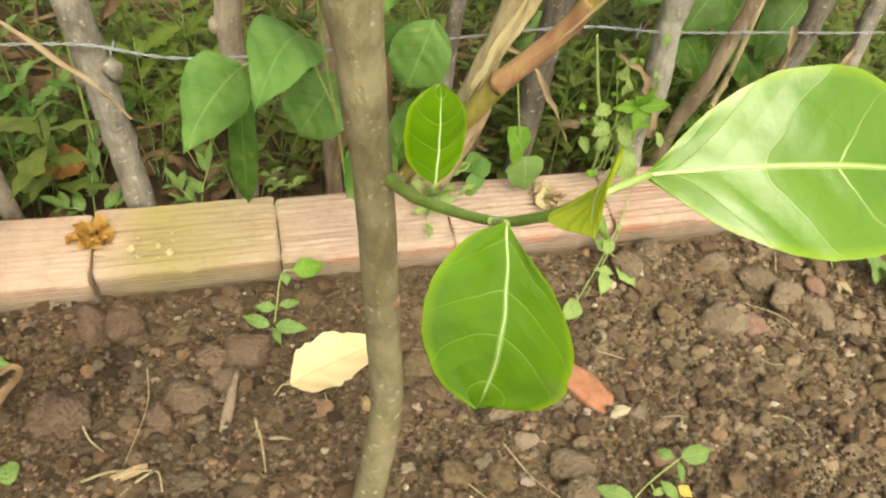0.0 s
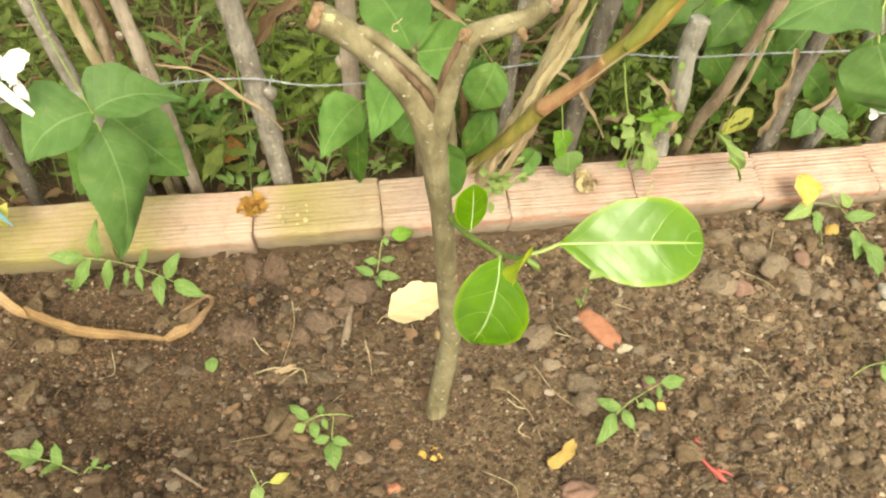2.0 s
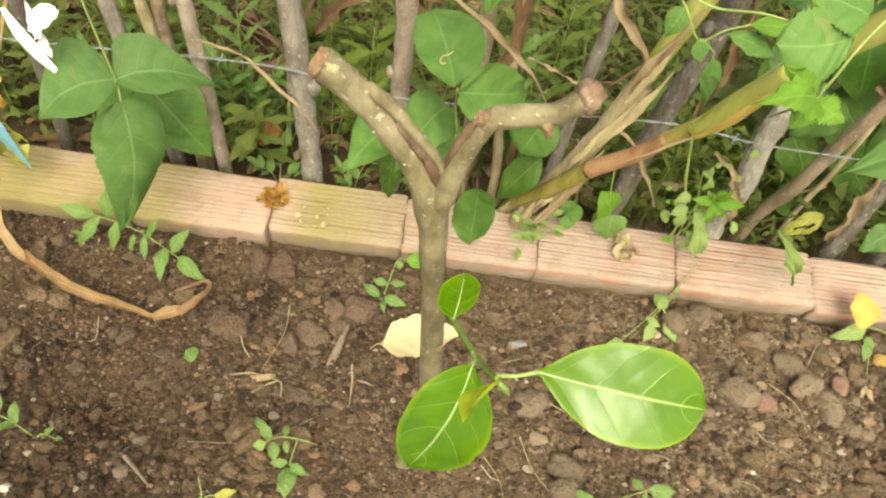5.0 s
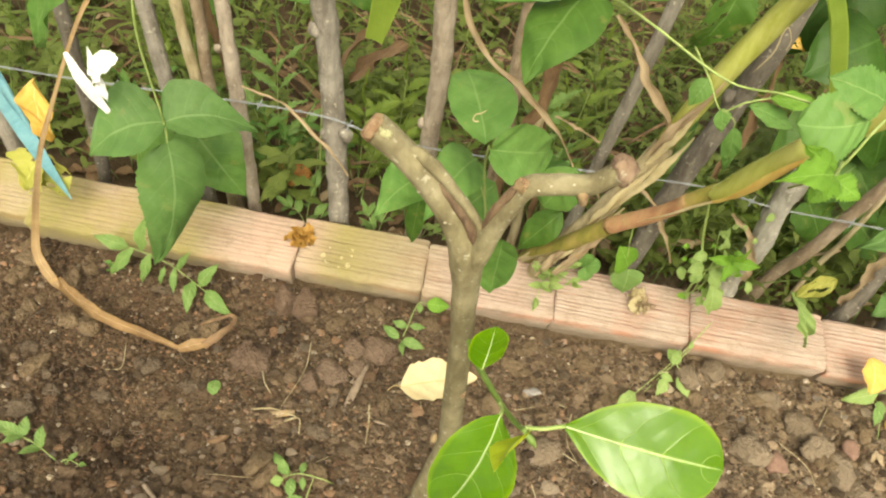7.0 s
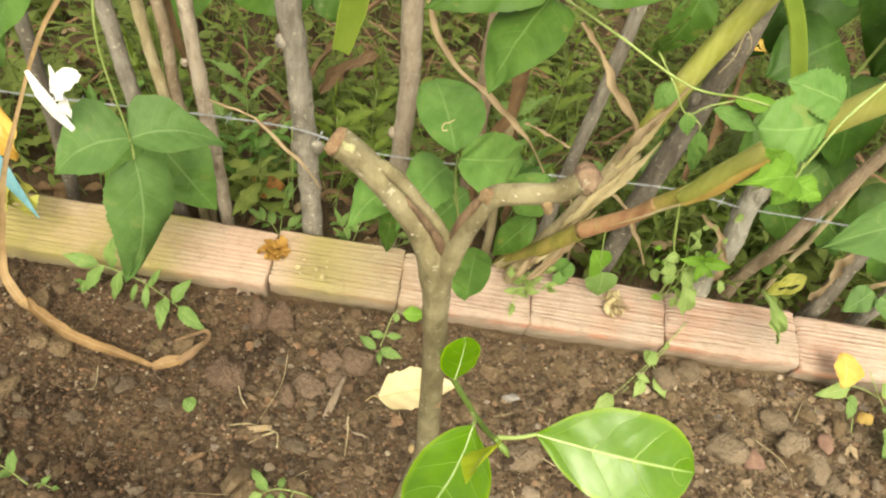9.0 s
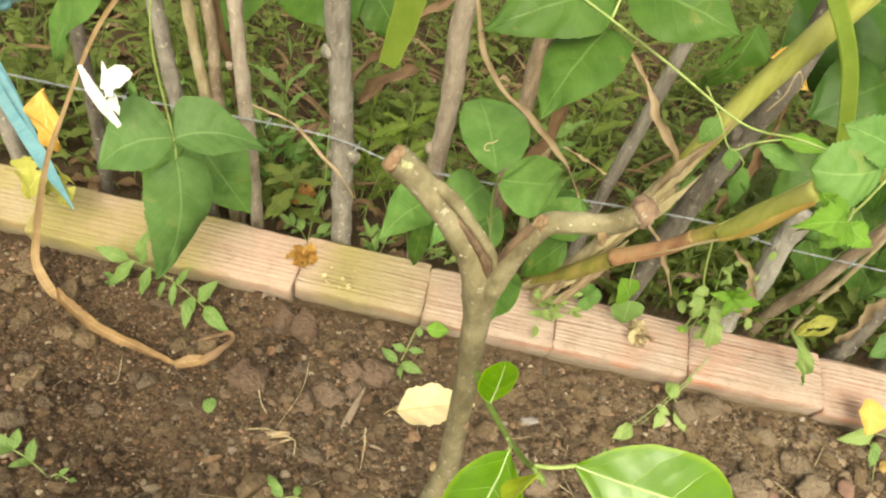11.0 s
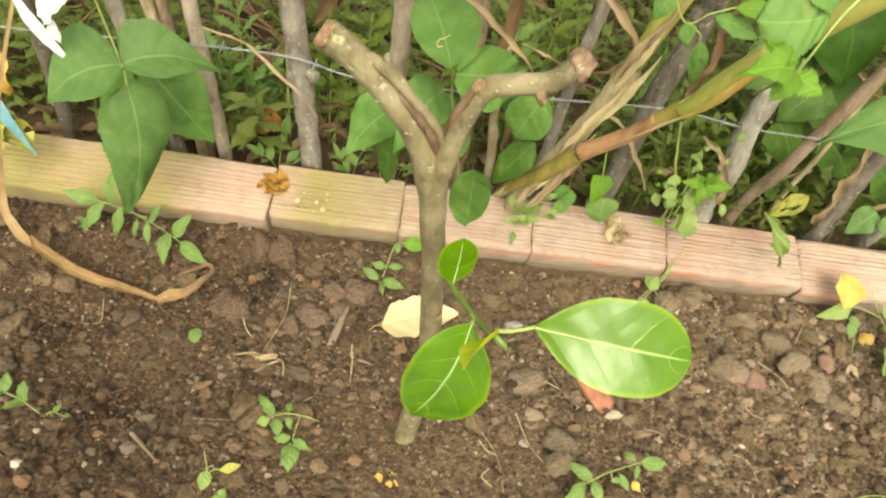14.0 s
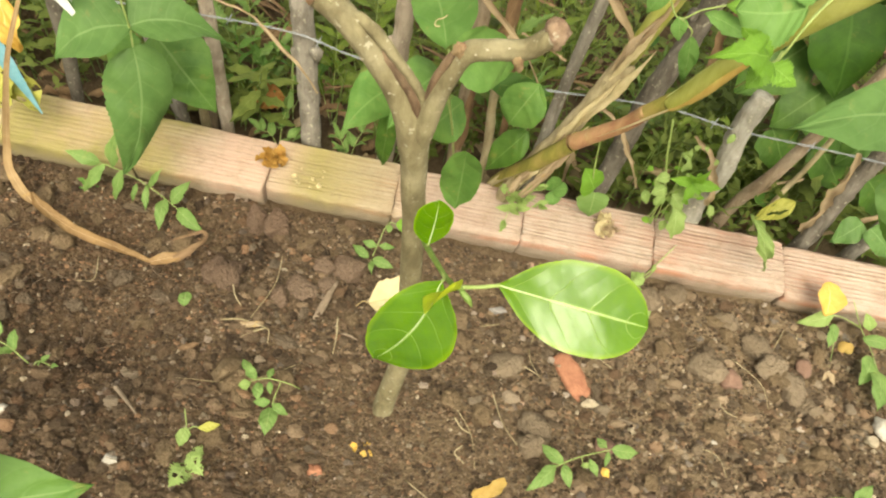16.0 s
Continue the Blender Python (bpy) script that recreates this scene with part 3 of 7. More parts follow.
def blade(parent, base, tip, side, material, shape="egg", name="leaf", rib=None, label="", **more):
    """One leaf as a part, with a raised rib under it where it shows."""
    g = Geo()
    mids, up = g.leaf(base, tip, side, shape, **more)
    ob = g.make(name, material, parent, label)
    if rib:
        r = Geo().tube([mids[k] + up * rib * 0.2 for k in range(0, int(len(mids) * 0.93), 2)], [rib, rib * 0.6, rib * 0.12], 6, 2 * len(mids))
        r.make("midrib", RIB, ob, "pale green midrib")
    return ob


# ---- ground ----
def soil_height(x, y):
    """Height of the soil at a place."""
    h = 0.012 * noise.noise(Vector((x * 5, y * 5, 0.3))) + 0.010 * noise.noise(Vector((x * 17, y * 17, 2.1)))
    near = math.exp(-((y + 0.01) / 0.05) ** 2)
    h += 0.016 * near
    h -= 0.018 * math.exp(-((x + 0.36) / 0.09) ** 2 - ((y + 0.31) / 0.06) ** 2)
    if abs(x) < 2 and abs(y) < 1.5:
        h += 0.0065 * noise.noise(Vector((x * 60, y * 60, 4.0))) + 0.0035 * noise.noise(Vector((x * 150, y * 150, 7.0)))
    return h


def build_ground():
    xs = np.concatenate([[-80, -30, -12, -6, -3.5, -2.2, -1.6], np.linspace(-1.15, 1.25, 340), [1.6, 2.1, 3, 5, 10, 30, 80]])
    ys = np.concatenate([[-80, -30, -10, -4, -2, -1.2, -0.85], np.linspace(-0.66, 0.14, 115), np.linspace(0.17, 2.6, 60), [3.5, 6, 12, 30, 80]])
    verts = [(x, y, soil_height(x, y)) for y in ys for x in xs]
    w = len(xs)
    faces = [(j * w + i, j * w + i + 1, j * w + w + i + 1, j * w + w + i) for j in range(len(ys) - 1) for i in range(w - 1)]
    mesh = bpy.data.meshes.new("ground")
    mesh.from_pydata(verts, [], faces)
    mesh.materials.append(SOIL)
    mesh.polygons.foreach_set("use_smooth", [True] * len(faces))
    tagged(new("ground", mesh), "dark brown crumbly garden soil, dug over", "ground", kind="structure")


build_ground()


def chip(level, seed):
    """A broken, angular piece: a ball cut by some planes, with a rough skin."""
    rng = np.random.default_rng(seed + 100)
    planes = rng.normal(size=(11, 3))
    planes /= np.linalg.norm(planes, axis=1)[:, None]
    depth = rng.uniform(0.55, 0.95, 11)
    vs, fs = BALLS[level]
    out = []
    for p in vs:
        cosines = planes @ p
        r = min([d / c for d, c in zip(depth, cosines) if c > 0.05] + [1.15])
        out.append(p * (r * (1 + 0.20 * noise.noise(Vector(p * 4.0) + Vector((seed, 0, 0))) + 0.15 * noise.noise(Vector(p * 9.0) + Vector((0, seed, 0))) + 0.08 * noise.noise(Vector(p * 19.0) + Vector((0, 0, seed))))))
    return np.array(out), np.array(fs)


def clod_shapes(level, count):
    out = []
    for k in range(count):
        if k % 3:
            vs, fs = chip(level, k)
            out.append((vs, fs))
            continue
        g = Geo().lump((0, 0, 0), (1, 1, 1), level, 0.85, k * 3.7, 0.95)
        out.append((np.array(g.v), np.array(g.f)))
    return out


def build_clods():
    rng = random.Random(5)
    for count, low, high, level, name in ((76000, 0.0013, 0.0046, 0, "soil_crumbs"), (5200, 0.0040, 0.0115, 1, "small_soil_clods"), (1500, 0.0022, 0.0068, 1, "soil_grit")):
        verts, faces, total = [], [], 0
        shapes = clod_shapes(level, 30)
        for k in range(count):
            x, y = rng.uniform(-0.82, 1.02), rng.uniform(-0.60, 0.0)
            if k % 5 == 0:
                x, y = rng.uniform(-1.35, 1.38), rng.uniform(-1.1, 0.0)
            patch = noise.noise(Vector((x * 4, y * 4, 9.0)))
            if level and abs(x - 0.04) < 0.055 and abs(y + 0.135) < 0.045:
                continue
            if level and patch + 0.25 * x < rng.uniform(-0.6, 0.1):
                continue
            r = low + (high - low) * rng.random() ** (2.2 if level else 1.6)
            vs, fs = shapes[rng.randrange(30)]
            turn = np.array(Euler((rng.uniform(0, 6.3), rng.uniform(0, 6.3), rng.uniform(0, 6.3))).to_matrix())
            stretch = np.array((rng.uniform(0.8, 1.35), rng.uniform(0.75, 1.1), rng.uniform(0.6, 0.95))) * r
            z = soil_height(x, y)
            verts.append((vs @ turn.T) * stretch + np.array((x, y, z + r * rng.uniform(-0.05, 0.55))))
            faces.append(fs + total)
            total += len(vs)
        mesh = bpy.data.meshes.new(name)
        mesh.from_pydata(np.concatenate(verts).tolist(), [], np.concatenate(faces).tolist())
        mesh.materials.append(GRIT if name == "soil_grit" else CLOD)
        mesh.polygons.foreach_set("use_smooth", [False] * len(mesh.polygons))
        tagged(new(name, mesh), "grey and pinkish chips of stone in the soil" if name == "soil_grit" else "loose brown crumbs and clods of soil", "grit" if name == "soil_grit" else "soil clods", kind="stuff")
    meshes = []
    for vs, fs in clod_shapes(2, 24):
        mesh = bpy.data.meshes.new("soil_clod")
        mesh.from_pydata(vs.tolist(), [], fs.tolist())
        mesh.materials.append(CLODBIG)
        mesh.polygons.foreach_set("use_smooth", [True] * len(mesh.polygons))
        meshes.append(mesh)
    for k in range(290):
        x, y = -0.80 + 1.8 * rng.random() ** 0.8, rng.uniform(-0.58, -0.01)
        if rng.random() < 0.4:
            y = -0.01 - 0.14 * rng.random()
        if any(abs(x - cx) < 0.05 and abs(y - cy) < 0.05 for cx, cy in ((0.04, -0.135), (-0.11, -0.14), (-0.15, -0.16), (-0.07, -0.10), (-0.045, -0.086), (-0.2, -0.04), (-0.238, -0.151), (0.332, -0.203), (0.052, -0.32), (0.02, -0.39), (0.21, -0.41), (-0.15, -0.23))):
            continue
        r = 0.0085 + 0.0135 * rng.random() ** 2.2
        ob = new("soil_clod", rng.choice(meshes))
        ob.matrix_basis = pose(x, y, soil_height(x, y) + r * 0.12, rng.uniform(-30, 30), rng.uniform(-30, 30), rng.uniform(0, 360)) @ Matrix.Diagonal((r * rng.uniform(0.9, 1.35), r * rng.uniform(0.75, 1.05), r * rng.uniform(0.5, 0.8), 1))
        tagged(ob, "rough brown clod of soil in the bed", "soil clod", "clods in the bed")


build_clods()


# ---- clay brick edging ----
def brick_mesh(seed, length, ribs):
    rng = random.Random(seed)
    depth, tall = 0.102, 0.085
    prof = [(0.0, -tall), (0.0, -0.048)]
    for z in (-0.042, -0.036, -0.030, -0.024, -0.018, -0.012):
        prof += [(0.0, z + 0.003), (0.0026 + 0.0014 * rng.random(), z + 0.0042), (0.0, z + 0.0052)]
    prof += [(0.0012, -0.0035), (0.004, -0.0008)]
    y = 0.008
    while y < depth - 0.010:
        step = rng.uniform(0.0068, 0.0098)
        d = rng.uniform(0.0034, 0.0066) * ribs
        prof += [(y, -d * 0.25), (y + step * 0.15, 0.0), (y + step * 0.46, 0.0003), (y + step * 0.58, -d * 0.9), (y + step * 0.84, -d)]
        y += step
    prof += [(depth - 0.005, -0.0005), (depth - 0.001, -0.004), (depth, -0.010), (depth, -tall)]
    xs = [0, 0.003, 0.010] + [0.010 + (length - 0.020) * k / 16 for k in range(1, 16)] + [length - 0.010, length - 0.003, length]
    verts, faces = [], []
    for i, x in enumerate(xs):
        pull = (0.0020, 0.0006, 0.0)[min(i, len(xs) - 1 - i, 2)]
        for py, pz in prof:
            q = Vector((x * 9 + seed, py * 30, pz * 30))
            wear = 0.0022 * noise.noise(q) + 0.001 * noise.noise(q * 4)
            if py < 0.012 and pz > -0.02:
                chipped = max(0.0, noise.noise(Vector((x * 32, seed * 7.1, 0.0))) - 0.12)
                wear -= 0.010 * chipped
            verts.append((x + (0.0025 * noise.noise(q * 1.7) if pull else 0), py + (pull if py < depth / 2 else -pull) + wear * 0.5, pz - pull + wear))
    n = len(prof)
    for i in range(len(xs) - 1):
        for j in range(n - 1):
            a = i * n + j
            faces.append((a, a + n, a + n + 1, a + 1))
    faces.append(tuple(range(n)))
    faces.append(tuple((len(xs) - 1) * n + j for j in reversed(range(n))))
    mesh = bpy.data.meshes.new("brick")
    mesh.from_pydata(verts, [], faces)
    mesh.materials.append(BRICK)
    return mesh


# ---- sapling ----
def build_sapling():
    top = thing("sapling", (0.052, -0.32, 0.0), "young fruit tree pruned to a fork with one glossy shoot", "tree")
    trunk = [(0.050, -0.316, -0.03), (0.052, -0.318, 0.03), (0.060, -0.321, 0.12), (0.064, -0.324, 0.19), (0.055, -0.338, 0.30), (0.045, -0.346, 0.42), (0.039, -0.348, 0.467), (0.0355, -0.349, 0.502), (0.0315, -0.350, 0.527), (0.0250, -0.350, 0.551), (0.0095, -0.351, 0.5810), (-0.0130, -0.352, 0.6105), (-0.0335, -0.350, 0.6300), (-0.0535, -0.347, 0.6425)]
    Geo().tube(trunk, [0.0158, 0.0146, 0.0138, 0.0130, 0.0118, 0.0110, 0.0112, 0.0120, 0.0142, 0.0128, 0.0112, 0.0106, 0.0106, 0.0113], 22, 150, 0.035, 1.0).make("trunk", TRUNK, top, "slender trunk bending into a sawn limb")
    Geo().tube([(-0.0520, -0.347, 0.6417), (-0.0545, -0.347, 0.6432), (-0.0575, -0.3465, 0.6448)], [0.0117, 0.0115, 0.0096], 18, 8, 0.25, 8.0).make("cut_end", CUTWOOD, top, "pale sawn wood end")
    right = [(0.0350, -0.351, 0.512), (0.0395, -0.356, 0.548), (0.0450, -0.360, 0.583), (0.0530, -0.362, 0.6125), (0.0605, -0.362, 0.6285), (0.077, -0.362, 0.6345), (0.101, -0.362, 0.6410), (0.1170, -0.362, 0.6570)]
    Geo().tube(right, [0.0070, 0.0088, 0.0078, 0.0076, 0.0084, 0.0078, 0.0076, 0.0080], 18, 70, 0.06, 9.0).make("branch", TRUNK, top, "short limb with a knuckle")
    g = Geo().lump((0.1175, -0.362, 0.6575), (0.0082, 0.0088, 0.0108), 2, 0.55, 3.0)
    g.make("cut_end", KNOBWOOD, top, "rough broken knob")
    for c, r in (((0.0540, -0.3670, 0.6320), 0.0046), ((0.096, -0.368, 0.6335), 0.0036), ((0.0985, -0.367, 0.6285), 0.0028)):
        Geo().lump(c, (r, r, r * 1.3), 2, 0.5, r * 900).make("bud_scar", CUTWOOD, top)
    Geo().tube([(0.0370, -0.3565, 0.560), (0.0345, -0.3575, 0.5760), (0.0225, -0.3580, 0.5945), (0.0095, -0.3575, 0.6090), (-0.0040, -0.3555, 0.6215), (-0.0180, -0.3525, 0.6305), (-0.0300, -0.350, 0.6330)], [0.0030, 0.0036, 0.0038, 0.0044, 0.0050, 0.0056, 0.0040], 12, 56, 0.34, 2.0, flat=0.9).make("bark_flake", TRUNK, top, "split strip of bark")
    Geo().tube([(0.0345, -0.3560, 0.556), (0.0265, -0.3570, 0.5770), (0.0120, -0.3560, 0.5965), (-0.0020, -0.3545, 0.6110)], [0.0034, 0.0046, 0.0050, 0.0030], 9, 34, 0.40, 6.0).make("bark_split", SPLITBARK, top, "dark split in the bark")
    Geo().tube([(0.0365, -0.3575, 0.572), (0.0410, -0.363, 0.600), (0.0480, -0.3655, 0.621), (0.0535, -0.3650, 0.633)], [0.0030, 0.0034, 0.0036, 0.0020], 9, 26, 0.30, 5.0).make("bark_flake", SPLITBARK, top)
    for z, dx in ((0.43, 0.010), (0.21, -0.011), (0.33, 0.011)):
        Geo().lump((0.0455 + dx * 0.9 + (0.43 - z) * 0.045, -0.354 + (0.43 - z) * 0.09, z), (0.004, 0.006, 0.005), 1, 0.3, z * 90).make("bud_scar", CUTWOOD, top)
    for c, r in (((-0.0445, -0.3555, 0.6425), (0.0050, 0.0018, 0.0060)),):
        Geo().lump(c, r, 2, 0.9, c[0] * 300).make("lichen_patch", LICHEN, top, "pale yellow-green lichen")
    for c in ((0.0735, -0.3695, 0.6385), (0.0880, -0.3690, 0.6430), (0.0660, -0.3700, 0.6330), (0.0470, -0.3672, 0.5930), (0.0080, -0.3620, 0.5790), (-0.0150, -0.3620, 0.6040), (-0.0230, -0.3600, 0.6220), (0.0300, -0.3625, 0.5350)):
        Geo().lump(c, (0.0011, 0.0006, 0.0009), 1, 0.6, c[0] * 900).make("lenticel", PALESPOT, top)
    # the living shoot
    Geo().tube([(0.050, -0.352, 0.432), (0.060, -0.384, 0.440), (0.078, -0.432, 0.463), (0.086, -0.462, 0.488), (0.090, -0.480, 0.508)], [0.0040, 0.0030, 0.0024, 0.0021, 0.0018], 9, 30, 0.12, 7.0).make("shoot", GREENSTEM, top, "thin green shoot")
    Geo().tube([(0.088, -0.474, 0.502), (0.102, -0.477, 0.510), (0.118, -0.4726, 0.5120)], [0.0018, 0.0015, 0.0016], 8, 10).make("petiole", PALESTEM, top)
    Geo().tube([(0.077, -0.432, 0.463), (0.079, -0.443, 0.471), (0.0766, -0.453, 0.4784)], [0.0018, 0.0015, 0.0015], 8, 8).make("petiole", PALESTEM, top)
    Geo().tube([(0.060, -0.386, 0.441), (0.060, -0.395, 0.452), (0.0612, -0.4041, 0.4635)], [0.0015, 0.0013, 0.0013], 8, 6).make("petiole", PALESTEM, top)
    Geo().tube([(0.089, -0.478, 0.505), (0.097, -0.482, 0.500), (0.101, -0.484, 0.494)], [0.0022, 0.0028, 0.0005], 8, 9).make("bud", GREENSTEM, top, "pointed green bud")
    blade(top, (0.1170, -0.4726, 0.5117), (0.2314, -0.4835, 0.5102), (0.0020, 0.0243, 0.0244), GLOSSY, "broad", rib=0.00075, label="large glossy bright green leaf", bend=0.105, cup=-0.03, fold=0.12, sway=0.028, lop=0.023, wave=0.006, n=44, m=24, thick=0.0005, ragged=0.02)
    blade(top, (0.0766, -0.4530, 0.4784), (0.0379, -0.5401, 0.4884), (0.0300, -0.0025, -0.0202), GLOSSYDEEP, "round", rib=0.0006, label="drooping glossy green leaf", bend=-0.077, cup=-0.125, sway=0.304, lop=0.141, wave=0.009, n=44, m=24, seed=2, thick=0.0005, ragged=0.02)
    blade(top, (0.0612, -0.4041, 0.4635), (0.0627, -0.3935, 0.5078), (0.0168, 0.0084, -0.0056), GLOSSYDEEP, "round", rib=0.0006, label="small upright glossy leaf", bend=0.004, cup=-0.099, sway=0.053, wave=0.01, n=30, m=14, seed=4, thick=0.0004, ragged=0.02)
    blade(top, (0.0874, -0.4941, 0.5268), (0.0652, -0.5290, 0.5371), (0.0088, 0.0003, 0.0110), YOUNG, "egg", rib=0.0004, label="small yellow-green young leaf", bend=0.06, cup=0.35, sway=0.025, wave=0.012, n=18, m=10, seed=5, thick=0.0004)


build_sapling()


# ---- stick fence and barbed wire ----
def post(foot, head, r0, r1, material, label, seed, bow=0.013):
    ob = thing("fence_post", foot, label, "fence post", "sticks of the garden fence")
    a, b = v3(foot), v3(head)
    rng = random.Random(seed)
    line = []
    for k in range(7):
        s = k / 6
        off = v3((rng.uniform(-1, 1), rng.uniform(-1, 1), 0)) * bow * (0.6 if 0 < k < 6 else 0)
        line.append(a + (b - a) * s + off - v3((0, 0, 0.04 if k == 0 else 0)))
    Geo().tube(line, [r0, r0 * 1.04, (r0 + r1) / 2, r1 * 1.05, r1], 14, 60, 0.17, seed * 3.1).make("stick", material, ob)
    for k in range(2):
        s = rng.uniform(0.3, 0.9)
        p = a + (b - a) * s + v3((rng.choice((-1, 1)) * r0 * 0.85, -r0 * 0.3, 0))
        Geo().lump(p, (r0 * 0.45, r0 * 0.45, r0 * 0.7), 1, 0.35, seed + k).make("knot", material, ob)
    return ob


def build_fence():
    grey, tan, brown, dark = "rough grey stick driven in behind the bricks", "pale tan stick driven in behind the bricks", "reddish brown dry cane", "dark weathered stick leaning behind the bricks"
    rows = [
        ((-0.60, 0.14, 0.0), (-0.565, 0.14, 0.80), 0.011, 0.010, DARKPOST, dark),
        ((-0.405, 0.16, 0.0), (-0.52, 0.13, 0.80), 0.0125, 0.011, GREYPOST, grey),
        ((-0.372, 0.17, 0.0), (-0.465, 0.16, 0.80), 0.009, 0.008, STRAW, "pale dry straw-coloured stalk"),
        ((-0.362, 0.18, 0.0), (-0.448, 0.17, 0.80), 0.0095, 0.009, BROWNPOST, brown),
        ((-0.312, 0.13, 0.0), (-0.385, 0.13, 0.80), 0.0112, 0.0100, TANPOST, tan),
        ((-0.160, 0.13, 0.0), (-0.222, 0.13, 0.80), 0.0175, 0.0165, GREYPOST, "thick grey stick with knots behind the bricks"),
        ((-0.041, 0.13, 0.0), (-0.028, 0.13, 0.80), 0.0142, 0.0148, TANPOST, "thick tan-grey stick behind the bricks"),
        ((0.090, 0.19, 0.0), (0.075, 0.19, 0.70), 0.0125, 0.012, BROWNPOST, brown),
        ((0.219, 0.14, 0.0), (0.265, 0.13, 0.80), 0.0098, 0.0092, GREYPOST, "thin grey stick leaning behind the bricks"),
        # dark bark colour includes the shade this log stands in
        ((0.345, 0.15, 0.0), (0.424, 0.15, 0.80), 0.0175, 0.0165, DARKPOST, "thick dark grey log leaning behind the bricks"),
        ((0.522, 0.122, 0.0), (0.513, 0.100, 0.362), 0.0185, 0.0165, LICHENPOST, "grey stick with lichen and a broken top"),
        ((0.576, 0.13, 0.0), (0.698, 0.13, 0.62), 0.0105, 0.0095, BROWNPOST, "thin brown stick leaning outwards"),
        ((0.730, 0.13, 0.0), (0.770, 0.13, 0.62), 0.0150, 0.014, DARKPOST, dark),
        ((0.665, 0.16, 0.0), (0.74, 0.18, 0.62), 0.0045, 0.004, STRAW, "thin pale dry stalk leaning behind the bricks"),
        ((0.83, 0.14, 0.0), (0.93, 0.14, 0.62), 0.013, 0.012, GREYPOST, grey),
        ((0.97, 0.13, 0.0), (1.05, 0.15, 0.62), 0.015, 0.014, DARKPOST, dark),
        ((-0.74, 0.14, 0.0), (-0.80, 0.14, 0.80), 0.014, 0.013, GREYPOST, grey),
        ((0.145, 0.17, 0.0), (0.12, 0.18, 0.62), 0.008, 0.007, STRAW, "pale dry straw-coloured stalk"),
    ]
    for k, (foot, head, r0, r1, material, label) in enumerate(rows):
        post(foot, head, r0, r1, material, label, 11 + k)


build_fence()
for at, r in (((-0.211, 0.122, 0.43), (0.010, 0.009, 0.013)), ((-0.160, 0.118, 0.262), (0.011, 0.009, 0.013))):
    stick = next(o for o in bpy.data.objects if o.get("label", "").startswith("thick grey stick"))
    Geo().lump(at, r, 1, 0.5, at[0] * 40).make("knot", GREYPOST, stick)


def build_wire():
    ob = thing("barbed_wire", (0.0, 0.105, 0.29), "strand of galvanised barbed wire along the stick fence", "barbed wire")
    base = glide([(-1.2, 0.105, 0.27), (-0.70, 0.105, 0.276), (-0.52, 0.105, 0.283), (-0.318, 0.105, 0.297), (-0.187, 0.108, 0.296), (-0.07, 0.106, 0.277), (0.165, 0.105, 0.289), (0.379, 0.105, 0.304), (0.50, 0.094, 0.299), (0.66, 0.105, 0.290), (0.9, 0.105, 0.285), (1.4, 0.105, 0.285)], 420)
    for turn in (0, math.pi):
        line = [p + v3((0, math.cos(k * 0.55 + turn), math.sin(k * 0.55 + turn))) * 0.0011 for k, p in enumerate(base)]
        Geo().tube(line, [0.00072, 0.00072], 5, 840).make("strand", WIRE, ob)
    rng = random.Random(3)
    for i in (35, 78, 121, 164, 207, 250, 293, 336, 379):
        p = base[i]
        g = Geo()
        for s in (1, -1):
            a = rng.uniform(0.5, 1.2)
            d = v3((0.3 * s, math.cos(a) * 0.6 * s, math.sin(a) * s))
            g.tube([p - d * 0.011, p, p + d * 0.011], [0.0004, 0.0011, 0.0003], 5, 7)
        g.tube([p + v3((x, math.cos(w) * 0.0026, math.sin(w) * 0.0026)) for x, w in zip(np.linspace(-0.004, 0.004, 13), np.linspace(0, 12.6, 13))], [0.0009, 0.0009], 5, 40)
        g.make("barb", WIRE, ob)


build_wire()


